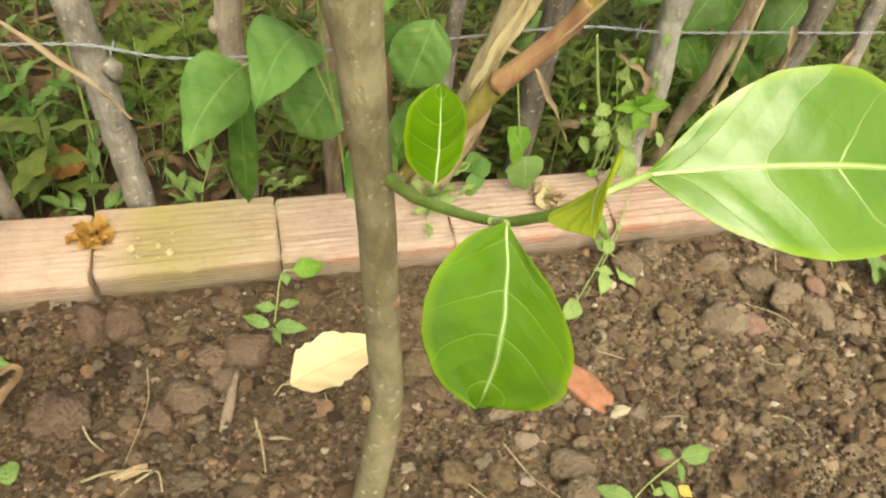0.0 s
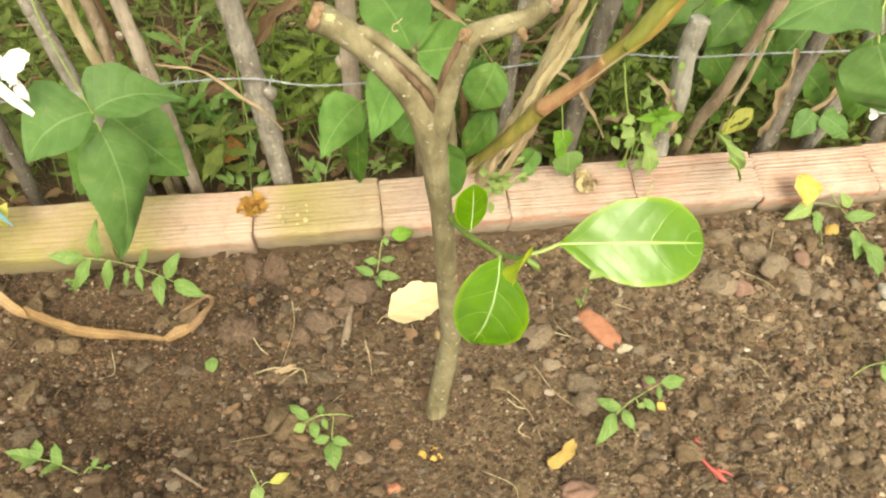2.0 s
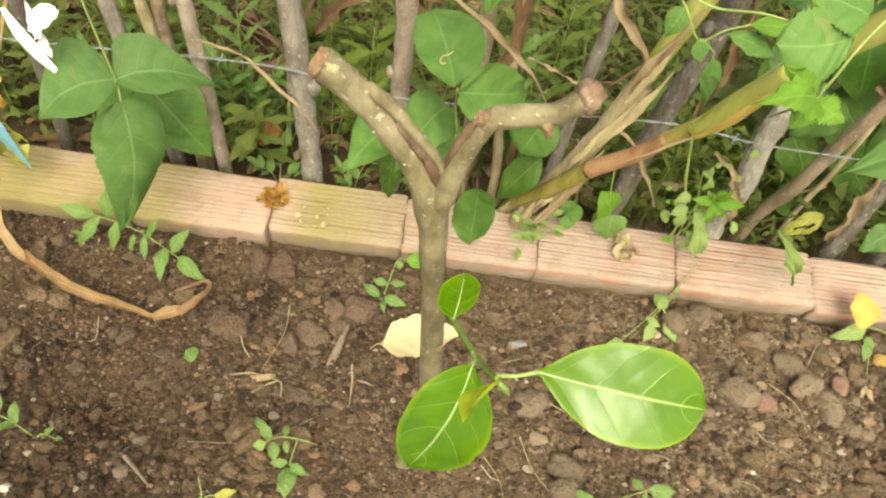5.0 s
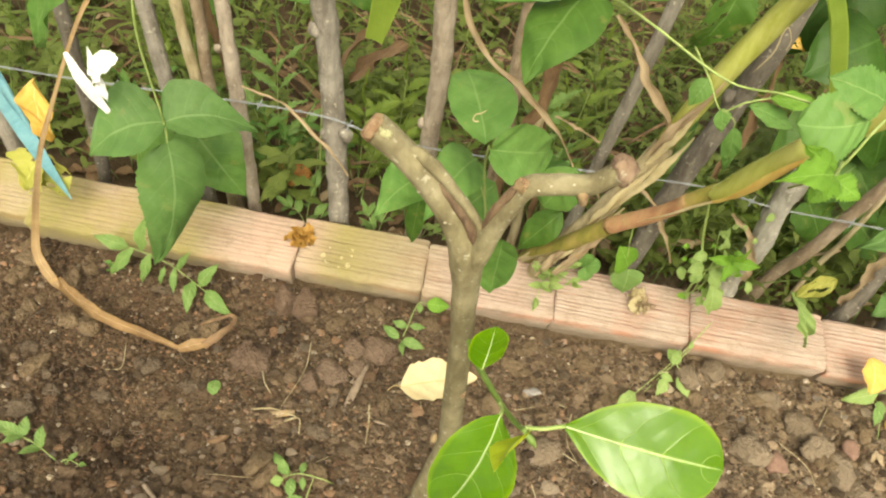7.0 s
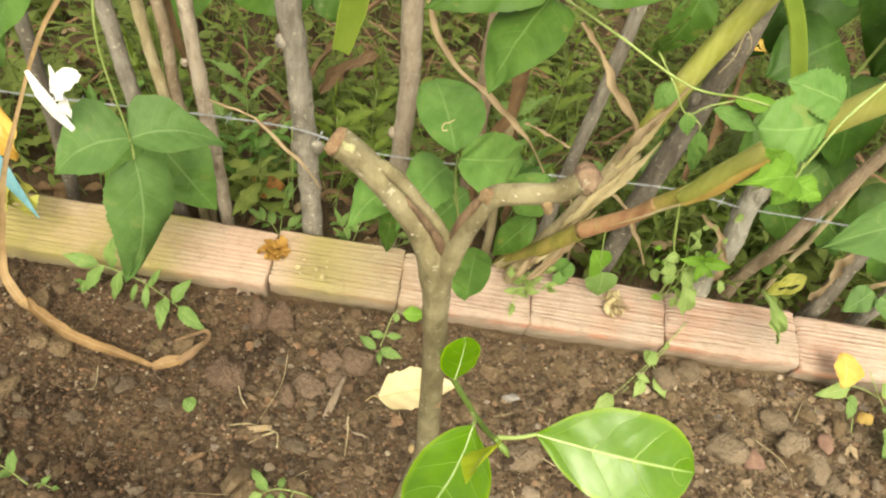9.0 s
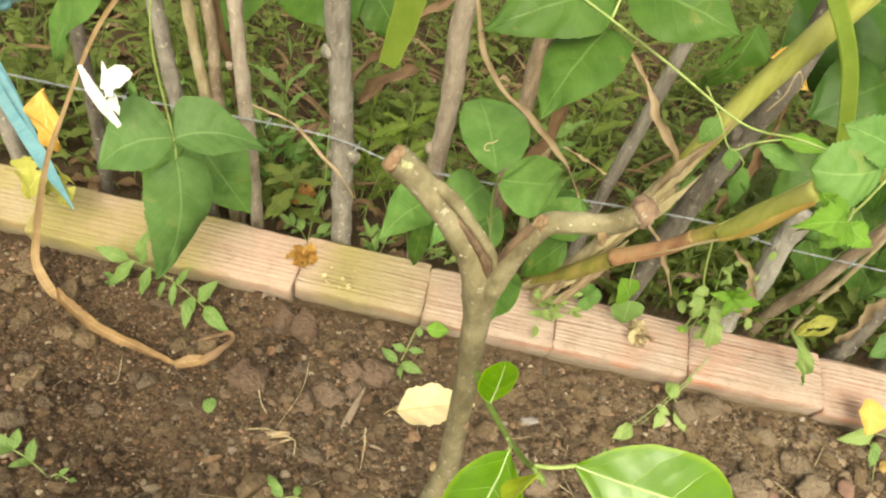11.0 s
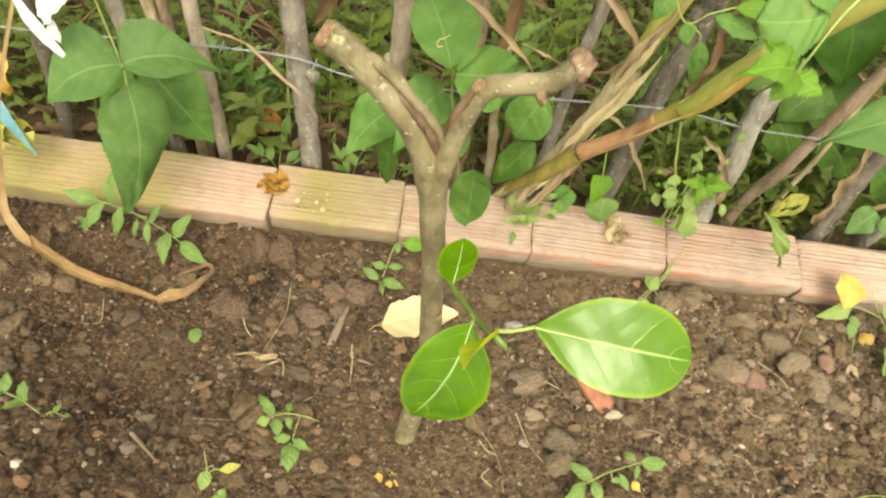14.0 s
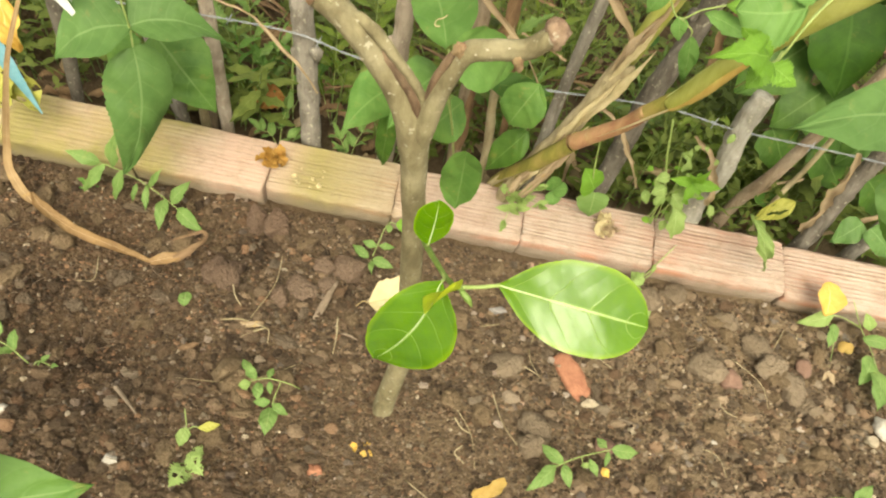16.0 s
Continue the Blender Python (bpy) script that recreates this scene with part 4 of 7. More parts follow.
# ---- thick stalks beside the fence ----
def build_stalks():
    a = thing("leaning_stalk", (0.165, 0.12, 0.03), "leaning yellow-green stalk with an orange-red joint", "plant stalk", "stalks at the fence")
    Geo().tube([(0.150, 0.125, 0.0), (0.168, 0.105, 0.085), (0.205, 0.045, 0.19), (0.248, -0.010, 0.300)], [0.010, 0.0120, 0.0125, 0.0120], 14, 26, 0.07, 2.0).make("lower_stem", OLIVESTEM, a, "olive stem with a drying sheath")
    Geo().ribbon([(0.150, 0.108, 0.062), (0.172, 0.078, 0.118), (0.205, 0.036, 0.196), (0.232, 0.008, 0.250)], [0.006, 0.017, 0.013, 0.003], 24, (0.5, 0.2), 0.6, 3, 0.15).make("sheath", PALESTRAW, a, "split pale straw sheath")
    Geo().tube([(0.242, -0.006, 0.290), (0.262, -0.022, 0.322), (0.288, -0.045, 0.366), (0.304, -0.062, 0.406)], [0.0128, 0.0114, 0.0100, 0.0096], 14, 30, 0.08, 3.0).make("joint", REDSTEM, a, "orange-red stem joint")
    Geo().tube([(0.300, -0.058, 0.396), (0.312, -0.070, 0.422), (0.328, -0.086, 0.453)], [0.0099, 0.0100, 0.0100], 14, 18, 0.06, 4.0).make("middle_stem", OLIVESTEM, a)
    Geo().tube([(0.319, -0.078, 0.434), (0.325, -0.084, 0.446), (0.338, -0.099, 0.488), (0.361, -0.126, 0.556)], [0.0098, 0.0116, 0.0122, 0.0118], 16, 26, 0.04, 4.0).make("upper_stem", YELLOWSTEM, a, "thick yellow-green stem")
    Geo().ribbon([(0.262, -0.034, 0.330), (0.290, -0.060, 0.378), (0.322, -0.094, 0.440)], [0.003, 0.007, 0.003], 24, (0.4, 0.6), 0.4, 4, 0.1).make("sheath", PALESTRAW, a, "pale dry strip along the stem")
    Geo().tube([(0.357, -0.121, 0.544), (0.380, -0.146, 0.600), (0.408, -0.172, 0.660), (0.45, -0.20, 0.74)], [0.0120, 0.0128, 0.0138, 0.0145], 14, 22, 0.03, 5.0).make("upper_stem", YELLOWSTEM, a)
    Geo().ribbon([(0.316, -0.092, 0.432), (0.332, -0.106, 0.464), (0.359, -0.138, 0.545)], [0.012, 0.020, 0.004], 22, (1.0, 0.5), 0.5, 2, 0.12).make("sheath", ORANGESHEATH, a, "orange-yellow edge of the leaf sheath")
    Geo().ribbon([(0.312, -0.078, 0.440), (0.328, -0.092, 0.478), (0.352, -0.122, 0.560)], [0.004, 0.012, 0.008], 18, (-0.6, -0.4), 0.4, 5, 0.1).make("sheath", PALESHEATH, a, "pale green back of the leaf sheath")
    b = thing("dry_sheathed_stalk", (0.19, 0.08, 0.03), "upright yellow-green stalk wrapped in torn straw-coloured sheaths", "plant stalk", "stalks at the fence")
    Geo().tube([(0.178, 0.10, 0.0), (0.190, 0.07, 0.12), (0.245, 0.052, 0.275), (0.285, 0.05, 0.40)], [0.012, 0.0150, 0.0145, 0.0145], 12, 40, 0.16, 6.0).make("dry_stem", STRAW, b, "pale dry stem")
    Geo().tube([(0.282, 0.052, 0.39), (0.318, 0.05, 0.53), (0.374, 0.05, 0.678), (0.42, 0.05, 0.80)], [0.0125, 0.0145, 0.0155, 0.016], 14, 30, 0.04, 7.0).make("green_stem", YELLOWSTEM, b, "fresh yellow-green upper stem")
    rng = random.Random(8)
    for k in range(16):
        s = rng.uniform(0.0, 0.80)
        p = v3((0.185, 0.05, 0.10)) + v3((0.12, 0.0, 0.38)) * s
        off = v3((rng.uniform(-0.012, 0.012), -0.012 - 0.006 * rng.random(), 0))
        q = p + v3((0.05, 0, 0.13)) * rng.uniform(0.6, 1.1)
        Geo().ribbon([p + off, (p + q) / 2 + off * rng.uniform(0.9, 1.5), q + off * rng.uniform(0.8, 2.0)], [0.004, rng.uniform(0.006, 0.016), 0.002], 22, (rng.uniform(-0.5, 0.9), rng.uniform(-1, 1)), 0.5, k).make("sheath", rng.choice((PALESTRAW, PALESTRAW, TAN)), b)


build_stalks()


# ---- vines ----
def vine(label, at, stems, leaves, category="vine", stem_material=None, name="vine"):
    ob = thing(name, at, label, category)
    for pts, r in stems:
        Geo().tube(pts, [r, r * 0.8], 7, 8 * len(pts), 0.08, r * 1e4).make("stem", stem_material or PALESTEM, ob)
    for k, (base, tip, side, shape, material, more) in enumerate(leaves):
        args = dict(bend=0.07, cup=-0.12, wave=0.020, n=26, m=12, seed=k * 1.9 + at[0] * 11, thick=0.0003, fold=0.12, ragged=0.07)
        args.update(more)
        blade(ob, base, tip, side, material, shape, **args)
    return ob


def build_vines():
    vine("climbing bean vine with three broad green leaflets over the bricks", (-0.35, 0.02, 0.1),
         [([(-0.352, -0.02, 0.70), (-0.358, -0.06, 0.586), (-0.361, -0.078, 0.507), (-0.349, -0.077, 0.385)], 0.0014), ([(-0.349, -0.077, 0.386), (-0.347, -0.080, 0.372), (-0.3445, -0.086, 0.359)], 0.0015)],
         [((-0.3477, -0.0740, 0.3806), (-0.4299, -0.1182, 0.3424), (-0.0210, 0.0364, 0.0240), "egg", VINEBLUE, {"bend": 0.162, "cup": 0.044, "sway": 0.135, "lop": 0.181}),
          ((-0.3494, -0.0751, 0.3819), (-0.2464, -0.0301, 0.3559), (0.0227, -0.0253, -0.0225), "bean", VINEBLUE, {"bend": 0.150, "cup": 0.177, "sway": -0.213, "lop": -0.158}),
          ((-0.3445, -0.0861, 0.3590), (-0.3725, -0.1303, 0.1715), (-0.0362, -0.0253, -0.0019), "bean", VINEBLUE, {"bend": 0.103, "cup": -0.402, "sway": -0.293, "lop": 0.023, "n": 48, "teeth": 0.022, "ragged": 0.07}),
          ((-0.385, 0.02, 0.28), (-0.455, 0.02, 0.165), 0.095, "heart", VINE, {}),
          ((-0.372, 0.03, 0.30), (-0.290, 0.02, 0.186), 0.105, "bean", VINE, {"holes": 0.62})])
    vine("bean vine with heart-shaped leaflets behind the sapling", (0.05, 0.05, 0.1),
         [([(0.10, 0.10, 0.05), (0.075, 0.03, 0.22), (0.050, -0.05, 0.38), (0.0445, -0.100, 0.458)], 0.0018), ([(0.072, 0.02, 0.25), (0.048, 0.03, 0.31), (0.0405, 0.0245, 0.338)], 0.0014), ([(0.045, 0.03, 0.31), (0.01, 0.01, 0.325), (-0.021, -0.0125, 0.3264)], 0.0013)],
         # first four leaflets: paler colour makes up for light they don't catch
         [((0.0413, -0.0932, 0.4556), (0.0036, 0.0290, 0.4706), (0.0380, -0.0127, 0.0233), "round", VINEPALE, {"bend": 0.084, "cup": -0.084, "sway": 0.163, "lop": 0.142}),
          ((0.0462, -0.1137, 0.4639), (0.1272, -0.0250, 0.4148), (0.0036, -0.0109, -0.0376), "bean", VINEPALE, {"bend": 0.149, "cup": 0.025, "sway": -0.061, "lop": 0.063}),
          ((0.0405, 0.0245, 0.3382), (-0.0130, -0.1134, 0.3358), (-0.0288, 0.0187, 0.0136), "heart", VINEPALE, {"bend": 0.120, "cup": -0.153, "sway": 0.178, "lop": 0.052}),
          ((-0.0209, -0.0125, 0.3264), (-0.0873, -0.0218, 0.2374), (-0.0235, 0.0101, 0.0251), "egg", VINEPALE, {"bend": -0.094, "cup": -0.375, "sway": 0.176, "lop": 0.075}),
          ((0.0928, -0.0858, 0.3012), (0.0977, -0.0741, 0.1795), (-0.0303, -0.0084, 0.0028), "round", VINE, {"bend": -0.05, "cup": -0.2, "sway": -0.076}),
          ((0.178, 0.03, 0.350), (0.150, 0.025, 0.275), 0.068, "round", VINE, {}),
          ((0.186, 0.05, 0.250), (0.136, 0.045, 0.160), 0.050, "egg", VINEMID, {}),
          ((0.110, 0.08, 0.30), (0.205, 0.06, 0.315), 0.045, "lance", VINESHADED, {}),
          ((0.078, 0.05, 0.280), (0.032, 0.04, 0.212), 0.078, "round", VINE, {}),
          ((-0.028, 0.09, 0.24), (-0.034, 0.085, 0.09), 0.034, "strap", VINEMID, {})])
    vine("climbing vine with large green leaflets hanging over the fence", (0.12, 0.05, 0.3),
         [([(-0.06, -0.13, 0.75), (0.019, -0.14, 0.714), (0.092, -0.15, 0.687), (0.155, -0.16, 0.663), (0.233, -0.17, 0.631), (0.273, -0.20, 0.645), (0.315, -0.22, 0.648)], 0.0013), ([(0.092, -0.150, 0.687), (0.098, -0.135, 0.712), (0.115, -0.12, 0.77)], 0.0014), ([(0.092, -0.150, 0.687), (0.094, -0.145, 0.680), (0.0945, -0.140, 0.6743)], 0.0012)],
         [((0.0945, -0.1400, 0.6743), (0.0522, -0.2163, 0.6178), (-0.0295, 0.0193, -0.0040), "heart", VINEMID, {"bend": 0.028, "cup": -0.149, "sway": 0.078, "lop": -0.065, "holes": 0.66}),
          ((0.100, -0.130, 0.712), (0.198, -0.160, 0.703), 0.082, "egg", VINEMID, {"cup": -0.05}),
          ((0.088, -0.13, 0.704), (-0.014, -0.16, 0.654), 0.074, "bean", VINEMID, {}),
          ((0.2806, 0.0303, 0.6397), (0.2538, 0.0363, 0.5496), (-0.0299, -0.0080, -0.0017), "egg", VINEMID, {"bend": 0.161, "cup": 0.081, "teeth": 0.05, "n": 36, "m": 24, "holes": 0.34})])
    vine("leafy creeper with bright lobed leaves on the stalk", (0.36, -0.05, 0.3),
         [([(0.40, -0.18, 0.70), (0.352, -0.215, 0.650), (0.337, -0.222, 0.594), (0.340, -0.17, 0.53)], 0.0014), ([(0.338, -0.221, 0.605), (0.328, -0.24, 0.606), (0.317, -0.255, 0.609)], 0.0012)],
         [((0.3383, -0.2181, 0.6471), (0.2790, -0.2272, 0.6360), (-0.0070, 0.0150, 0.0245), "round", VINEPALE, {"bend": 0.10, "cup": -0.2, "sway": -0.128, "teeth": 0.05, "n": 30, "m": 16, "wave": 0.035}),
          ((0.345, -0.21, 0.662), (0.295, -0.20, 0.668), 0.045, "heart", VINEPALE, {"teeth": 0.06, "n": 24, "wave": 0.04}),
          ((0.317, -0.255, 0.609), (0.2440, -0.3100, 0.6360), 0.034, "egg", BRIGHT, {"teeth": 0.10, "n": 26, "wave": 0.04, "bend": 0.16}),
          ((0.317, -0.255, 0.609), (0.276, -0.262, 0.640), 0.026, "lance", BRIGHT, {"teeth": 0.12, "n": 22, "wave": 0.04}),
          ((0.317, -0.255, 0.609), (0.345, -0.262, 0.598), 0.026, "lance", BRIGHT, {"teeth": 0.12, "n": 22, "wave": 0.04}),
          ((0.317, -0.255, 0.609), (0.302, -0.270, 0.590), 0.022, "lance", BRIGHT, {"teeth": 0.12, "n": 22, "wave": 0.04})])
    vine("small creeper with narrow pale leaves on the stalk", (0.31, -0.02, 0.5),
         [([(0.258, 0.03, 0.56), (0.274, -0.02, 0.548), (0.299, -0.03, 0.518), (0.321, -0.03, 0.533), (0.345, -0.03, 0.545)], 0.0013), ([(0.300, -0.03, 0.520), (0.320, -0.03, 0.507), (0.323, -0.03, 0.499)], 0.0011)],
         [((0.326, -0.03, 0.531), (0.389, -0.03, 0.511), 0.028, "lance", VINEPALE, {"ragged": 0.25}),
          ((0.323, -0.03, 0.499), (0.338, -0.03, 0.436), 0.026, "egg", VINEPALE, {"holes": 0.6}),
          ((0.345, -0.03, 0.545), (0.405, -0.03, 0.546), 0.024, "lance", BRIGHT, {}),
          ((0.274, -0.02, 0.548), (0.262, -0.03, 0.515), 0.026, "egg", VINE, {}),
          ((0.299, -0.03, 0.520), (0.310, -0.035, 0.492), 0.022, "egg", VINEPALE, {}),
          ((0.317, 0.06, 0.440), (0.281, 0.05, 0.425), 0.020, "egg", VINESHADED, {})])
    vine("vine with broad green leaves hanging beside the stalks", (0.55, 0.0, 0.3),
         [([(0.56, -0.05, 0.75), (0.555, -0.16, 0.62), (0.535, -0.205, 0.545), (0.5462, -0.212, 0.504)], 0.0022)],
         [((0.5221, -0.2161, 0.5533), (0.3320, -0.3129, 0.5878), (0.0229, 0.0518, 0.0209), "heart", VINEBLUE, {"bend": 0.078, "cup": 0.053, "sway": 0.281, "lop": 0.077}),
          ((0.5462, -0.2119, 0.5037), (0.6236, -0.2160, 0.4102), (-0.0372, 0.0157, -0.0205), "heart", VINEBLUE, {"bend": 0.165, "cup": -0.11}),
          ((0.5531, -0.1970, 0.5244), (0.6596, -0.2016, 0.6063), (0.0086, -0.0226, -0.0355), "heart", VINEBLUE, {}),
          ((0.640, -0.10, 0.44), (0.66, -0.12, 0.32), 0.10, "heart", VINEMID, {})])
    vine("small twining vine with heart leaves on the bricks", (0.33, 0.08, 0.07),
         [([(0.36, 0.10, 0.03), (0.33, 0.07, 0.12), (0.31, 0.06, 0.185), (0.30, 0.07, 0.25)], 0.0013)],
         [((0.322, 0.062, 0.150), (0.292, 0.058, 0.196), 0.050, "heart", BRIGHT, {}),
          ((0.325, 0.062, 0.145), (0.330, 0.056, 0.094), 0.055, "heart", WEED, {}),
          ((0.262, 0.08, 0.115), (0.252, 0.075, 0.15), 0.030, "round", VINEPALE, {}),
          ((0.262, 0.08, 0.115), (0.284, 0.075, 0.13), 0.028, "round", VINEPALE, {}),
          ((0.262, 0.08, 0.115), (0.268, 0.07, 0.09), 0.028, "round", VINEPALE, {})])
    vine("broad green leaves of a climber behind the sticks", (-0.2, 0.2, 0.2),
         [([(-0.22, 0.2, 0.05), (-0.21, 0.17, 0.30), (-0.19, 0.15, 0.56)], 0.0018)],
         [((-0.180, 0.19, 0.500), (-0.312, 0.20, 0.440), 0.110, "heart", VINEMID, {}),
          ((-0.180, 0.20, 0.505), (-0.120, 0.19, 0.430), 0.075, "egg", VINEMID, {}),
          ((-0.335, 0.20, 0.52), (-0.385, 0.20, 0.375), 0.085, "egg", VINE, {})])
    vine("long pointed green leaf hanging from above the fence", (-0.30, -0.19, 0.7),
         [([(-0.352, -0.020, 0.698), (-0.330, -0.045, 0.765), (-0.275, -0.160, 0.825), (-0.245, -0.250, 0.810), (-0.255, -0.280, 0.763)], 0.0018)],
         [((-0.255, -0.280, 0.763), (-0.386, -0.207, 0.552), 0.066, "egg", VINEPALE, {"bend": 0.03})])
    # most of these leaves take their shade from the darkened leaf colour
    vine("dark green leaves at the fence, shade put into their colour", (0.62, 0.3, 0.1),
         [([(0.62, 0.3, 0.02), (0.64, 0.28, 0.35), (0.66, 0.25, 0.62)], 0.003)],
         [((0.60, 0.28, 0.50), (0.50, 0.24, 0.44), 0.13, "heart", VINESHADED, {}),
          ((0.64, 0.27, 0.45), (0.68, 0.22, 0.31), 0.14, "heart", VINESHADED, {}),
          ((0.65, 0.26, 0.58), (0.77, 0.22, 0.53), 0.14, "heart", VINESHADED, {}),
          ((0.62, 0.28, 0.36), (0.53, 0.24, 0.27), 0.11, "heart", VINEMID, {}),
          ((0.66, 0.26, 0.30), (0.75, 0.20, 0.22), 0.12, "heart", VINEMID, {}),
          ((0.68, 0.26, 0.66), (0.60, 0.20, 0.70), 0.13, "heart", VINESHADED, {}),
          ((0.72, 0.22, 0.40), (0.83, 0.18, 0.36), 0.12, "heart", VINESHADED, {}),
          ((0.57, 0.28, 0.60), (0.47, 0.24, 0.62), 0.12, "heart", VINESHADED, {}),
          ((0.60, 0.42, 0.62), (0.50, 0.36, 0.40), 0.20, "heart", VINESHADED, {}),
          ((0.74, 0.40, 0.66), (0.72, 0.34, 0.42), 0.22, "heart", VINESHADED, {}),
          ((0.88, 0.36, 0.60), (0.92, 0.30, 0.38), 0.20, "heart", VINESHADED, {}),
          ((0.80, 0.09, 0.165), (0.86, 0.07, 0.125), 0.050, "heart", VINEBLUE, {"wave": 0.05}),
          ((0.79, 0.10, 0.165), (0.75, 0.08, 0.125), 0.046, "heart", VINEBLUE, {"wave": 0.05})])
    # the deeper leaf colour also carries the dimness behind the sticks
    vine("broad leaves of a low climber behind the sticks", (0.68, 0.22, 0.02),
         [([(0.68, 0.24, 0.0), (0.67, 0.22, 0.15), (0.70, 0.21, 0.30)], 0.0018)],
         [((0.610, 0.21, 0.240), (0.665, 0.19, 0.165), 0.085, "heart", VINEMID, {}),
          ((0.700, 0.21, 0.225), (0.775, 0.19, 0.155), 0.090, "heart", VINEMID, {}),
          ((0.660, 0.23, 0.310), (0.600, 0.20, 0.245), 0.080, "heart", VINEMID, {}),
          ((0.800, 0.21, 0.290), (0.735, 0.19, 0.205), 0.085, "heart", VINEMID, {}),
          ((0.640, 0.20, 0.140), (0.690, 0.18, 0.085), 0.060, "egg", VINEMID, {}),
          ((0.820, 0.20, 0.180), (0.880, 0.18, 0.120), 0.075, "heart", VINEMID, {})])
    tall = thing("strap_leaf_plant", (0.40, 0.05, 0.05), "tall yellow-green strap leaf hanging down by the stalks", "plant")
    Geo().ribbon([(0.225, 0.05, 0.80), (0.262, 0.02, 0.757), (0.296, 0.0, 0.720), (0.330, 0.0, 0.685), (0.364, 0.0, 0.646), (0.393, 0.0, 0.601), (0.422, 0.0, 0.544), (0.438, 0.0, 0.508)], [0.024, 0.026, 0.027, 0.028, 0.029, 0.028, 0.026, 0.020], 44, (0.1, 0.2), 0.6, 1, 0.05).make("leaf", STRAP, tall)
    curl = thing("tendril", (0.316, -0.02, 0.566), "thin curled tan tendril on the stalk", "tendril")
    Geo().tube([(0.316, -0.02, 0.566), (0.324, -0.024, 0.594), (0.324, -0.022, 0.617), (0.328, -0.02, 0.622), (0.336, -0.022, 0.610), (0.337, -0.02, 0.598)], [0.0010, 0.0006], 6, 30).make("strand", STRAW, curl)
    short = thing("strap_leaf_plant", (-0.10, 0.06, 0.5), "bright yellow-green strap leaf tip hanging at the fence", "plant")
    Geo().ribbon([(-0.072, 0.06, 0.80), (-0.085, 0.055, 0.70), (-0.097, 0.05, 0.60), (-0.1045, 0.05, 0.541), (-0.1185, 0.05, 0.4735)], [0.042, 0.040, 0.037, 0.036, 0.033, 0.022], 30, (0.0, 0.2), 0.25, 2, 0.06).make("leaf", STRAP, short)
    low = thing("low_leafy_plant", (-0.36, -0.66, 0.0), "broad green leaves of a low plant in the soil", "plant")
    Geo().tube([(-0.36, -0.66, -0.02), (-0.37, -0.655, 0.12), (-0.39, -0.64, 0.25)], [0.003, 0.002], 8, 16).make("stem", GREENSTEM, low)
    blade(low, (-0.375, -0.645, 0.245), (-0.192, -0.580, 0.250), 0.115, VINE, "egg", bend=0.08, n=20, m=10, thick=0.0003)
    blade(low, (-0.39, -0.64, 0.25), (-0.215, -0.610, 0.40), 0.085, VINE, "egg", bend=0.06, n=20, m=10, seed=3, thick=0.0003)


build_vines()


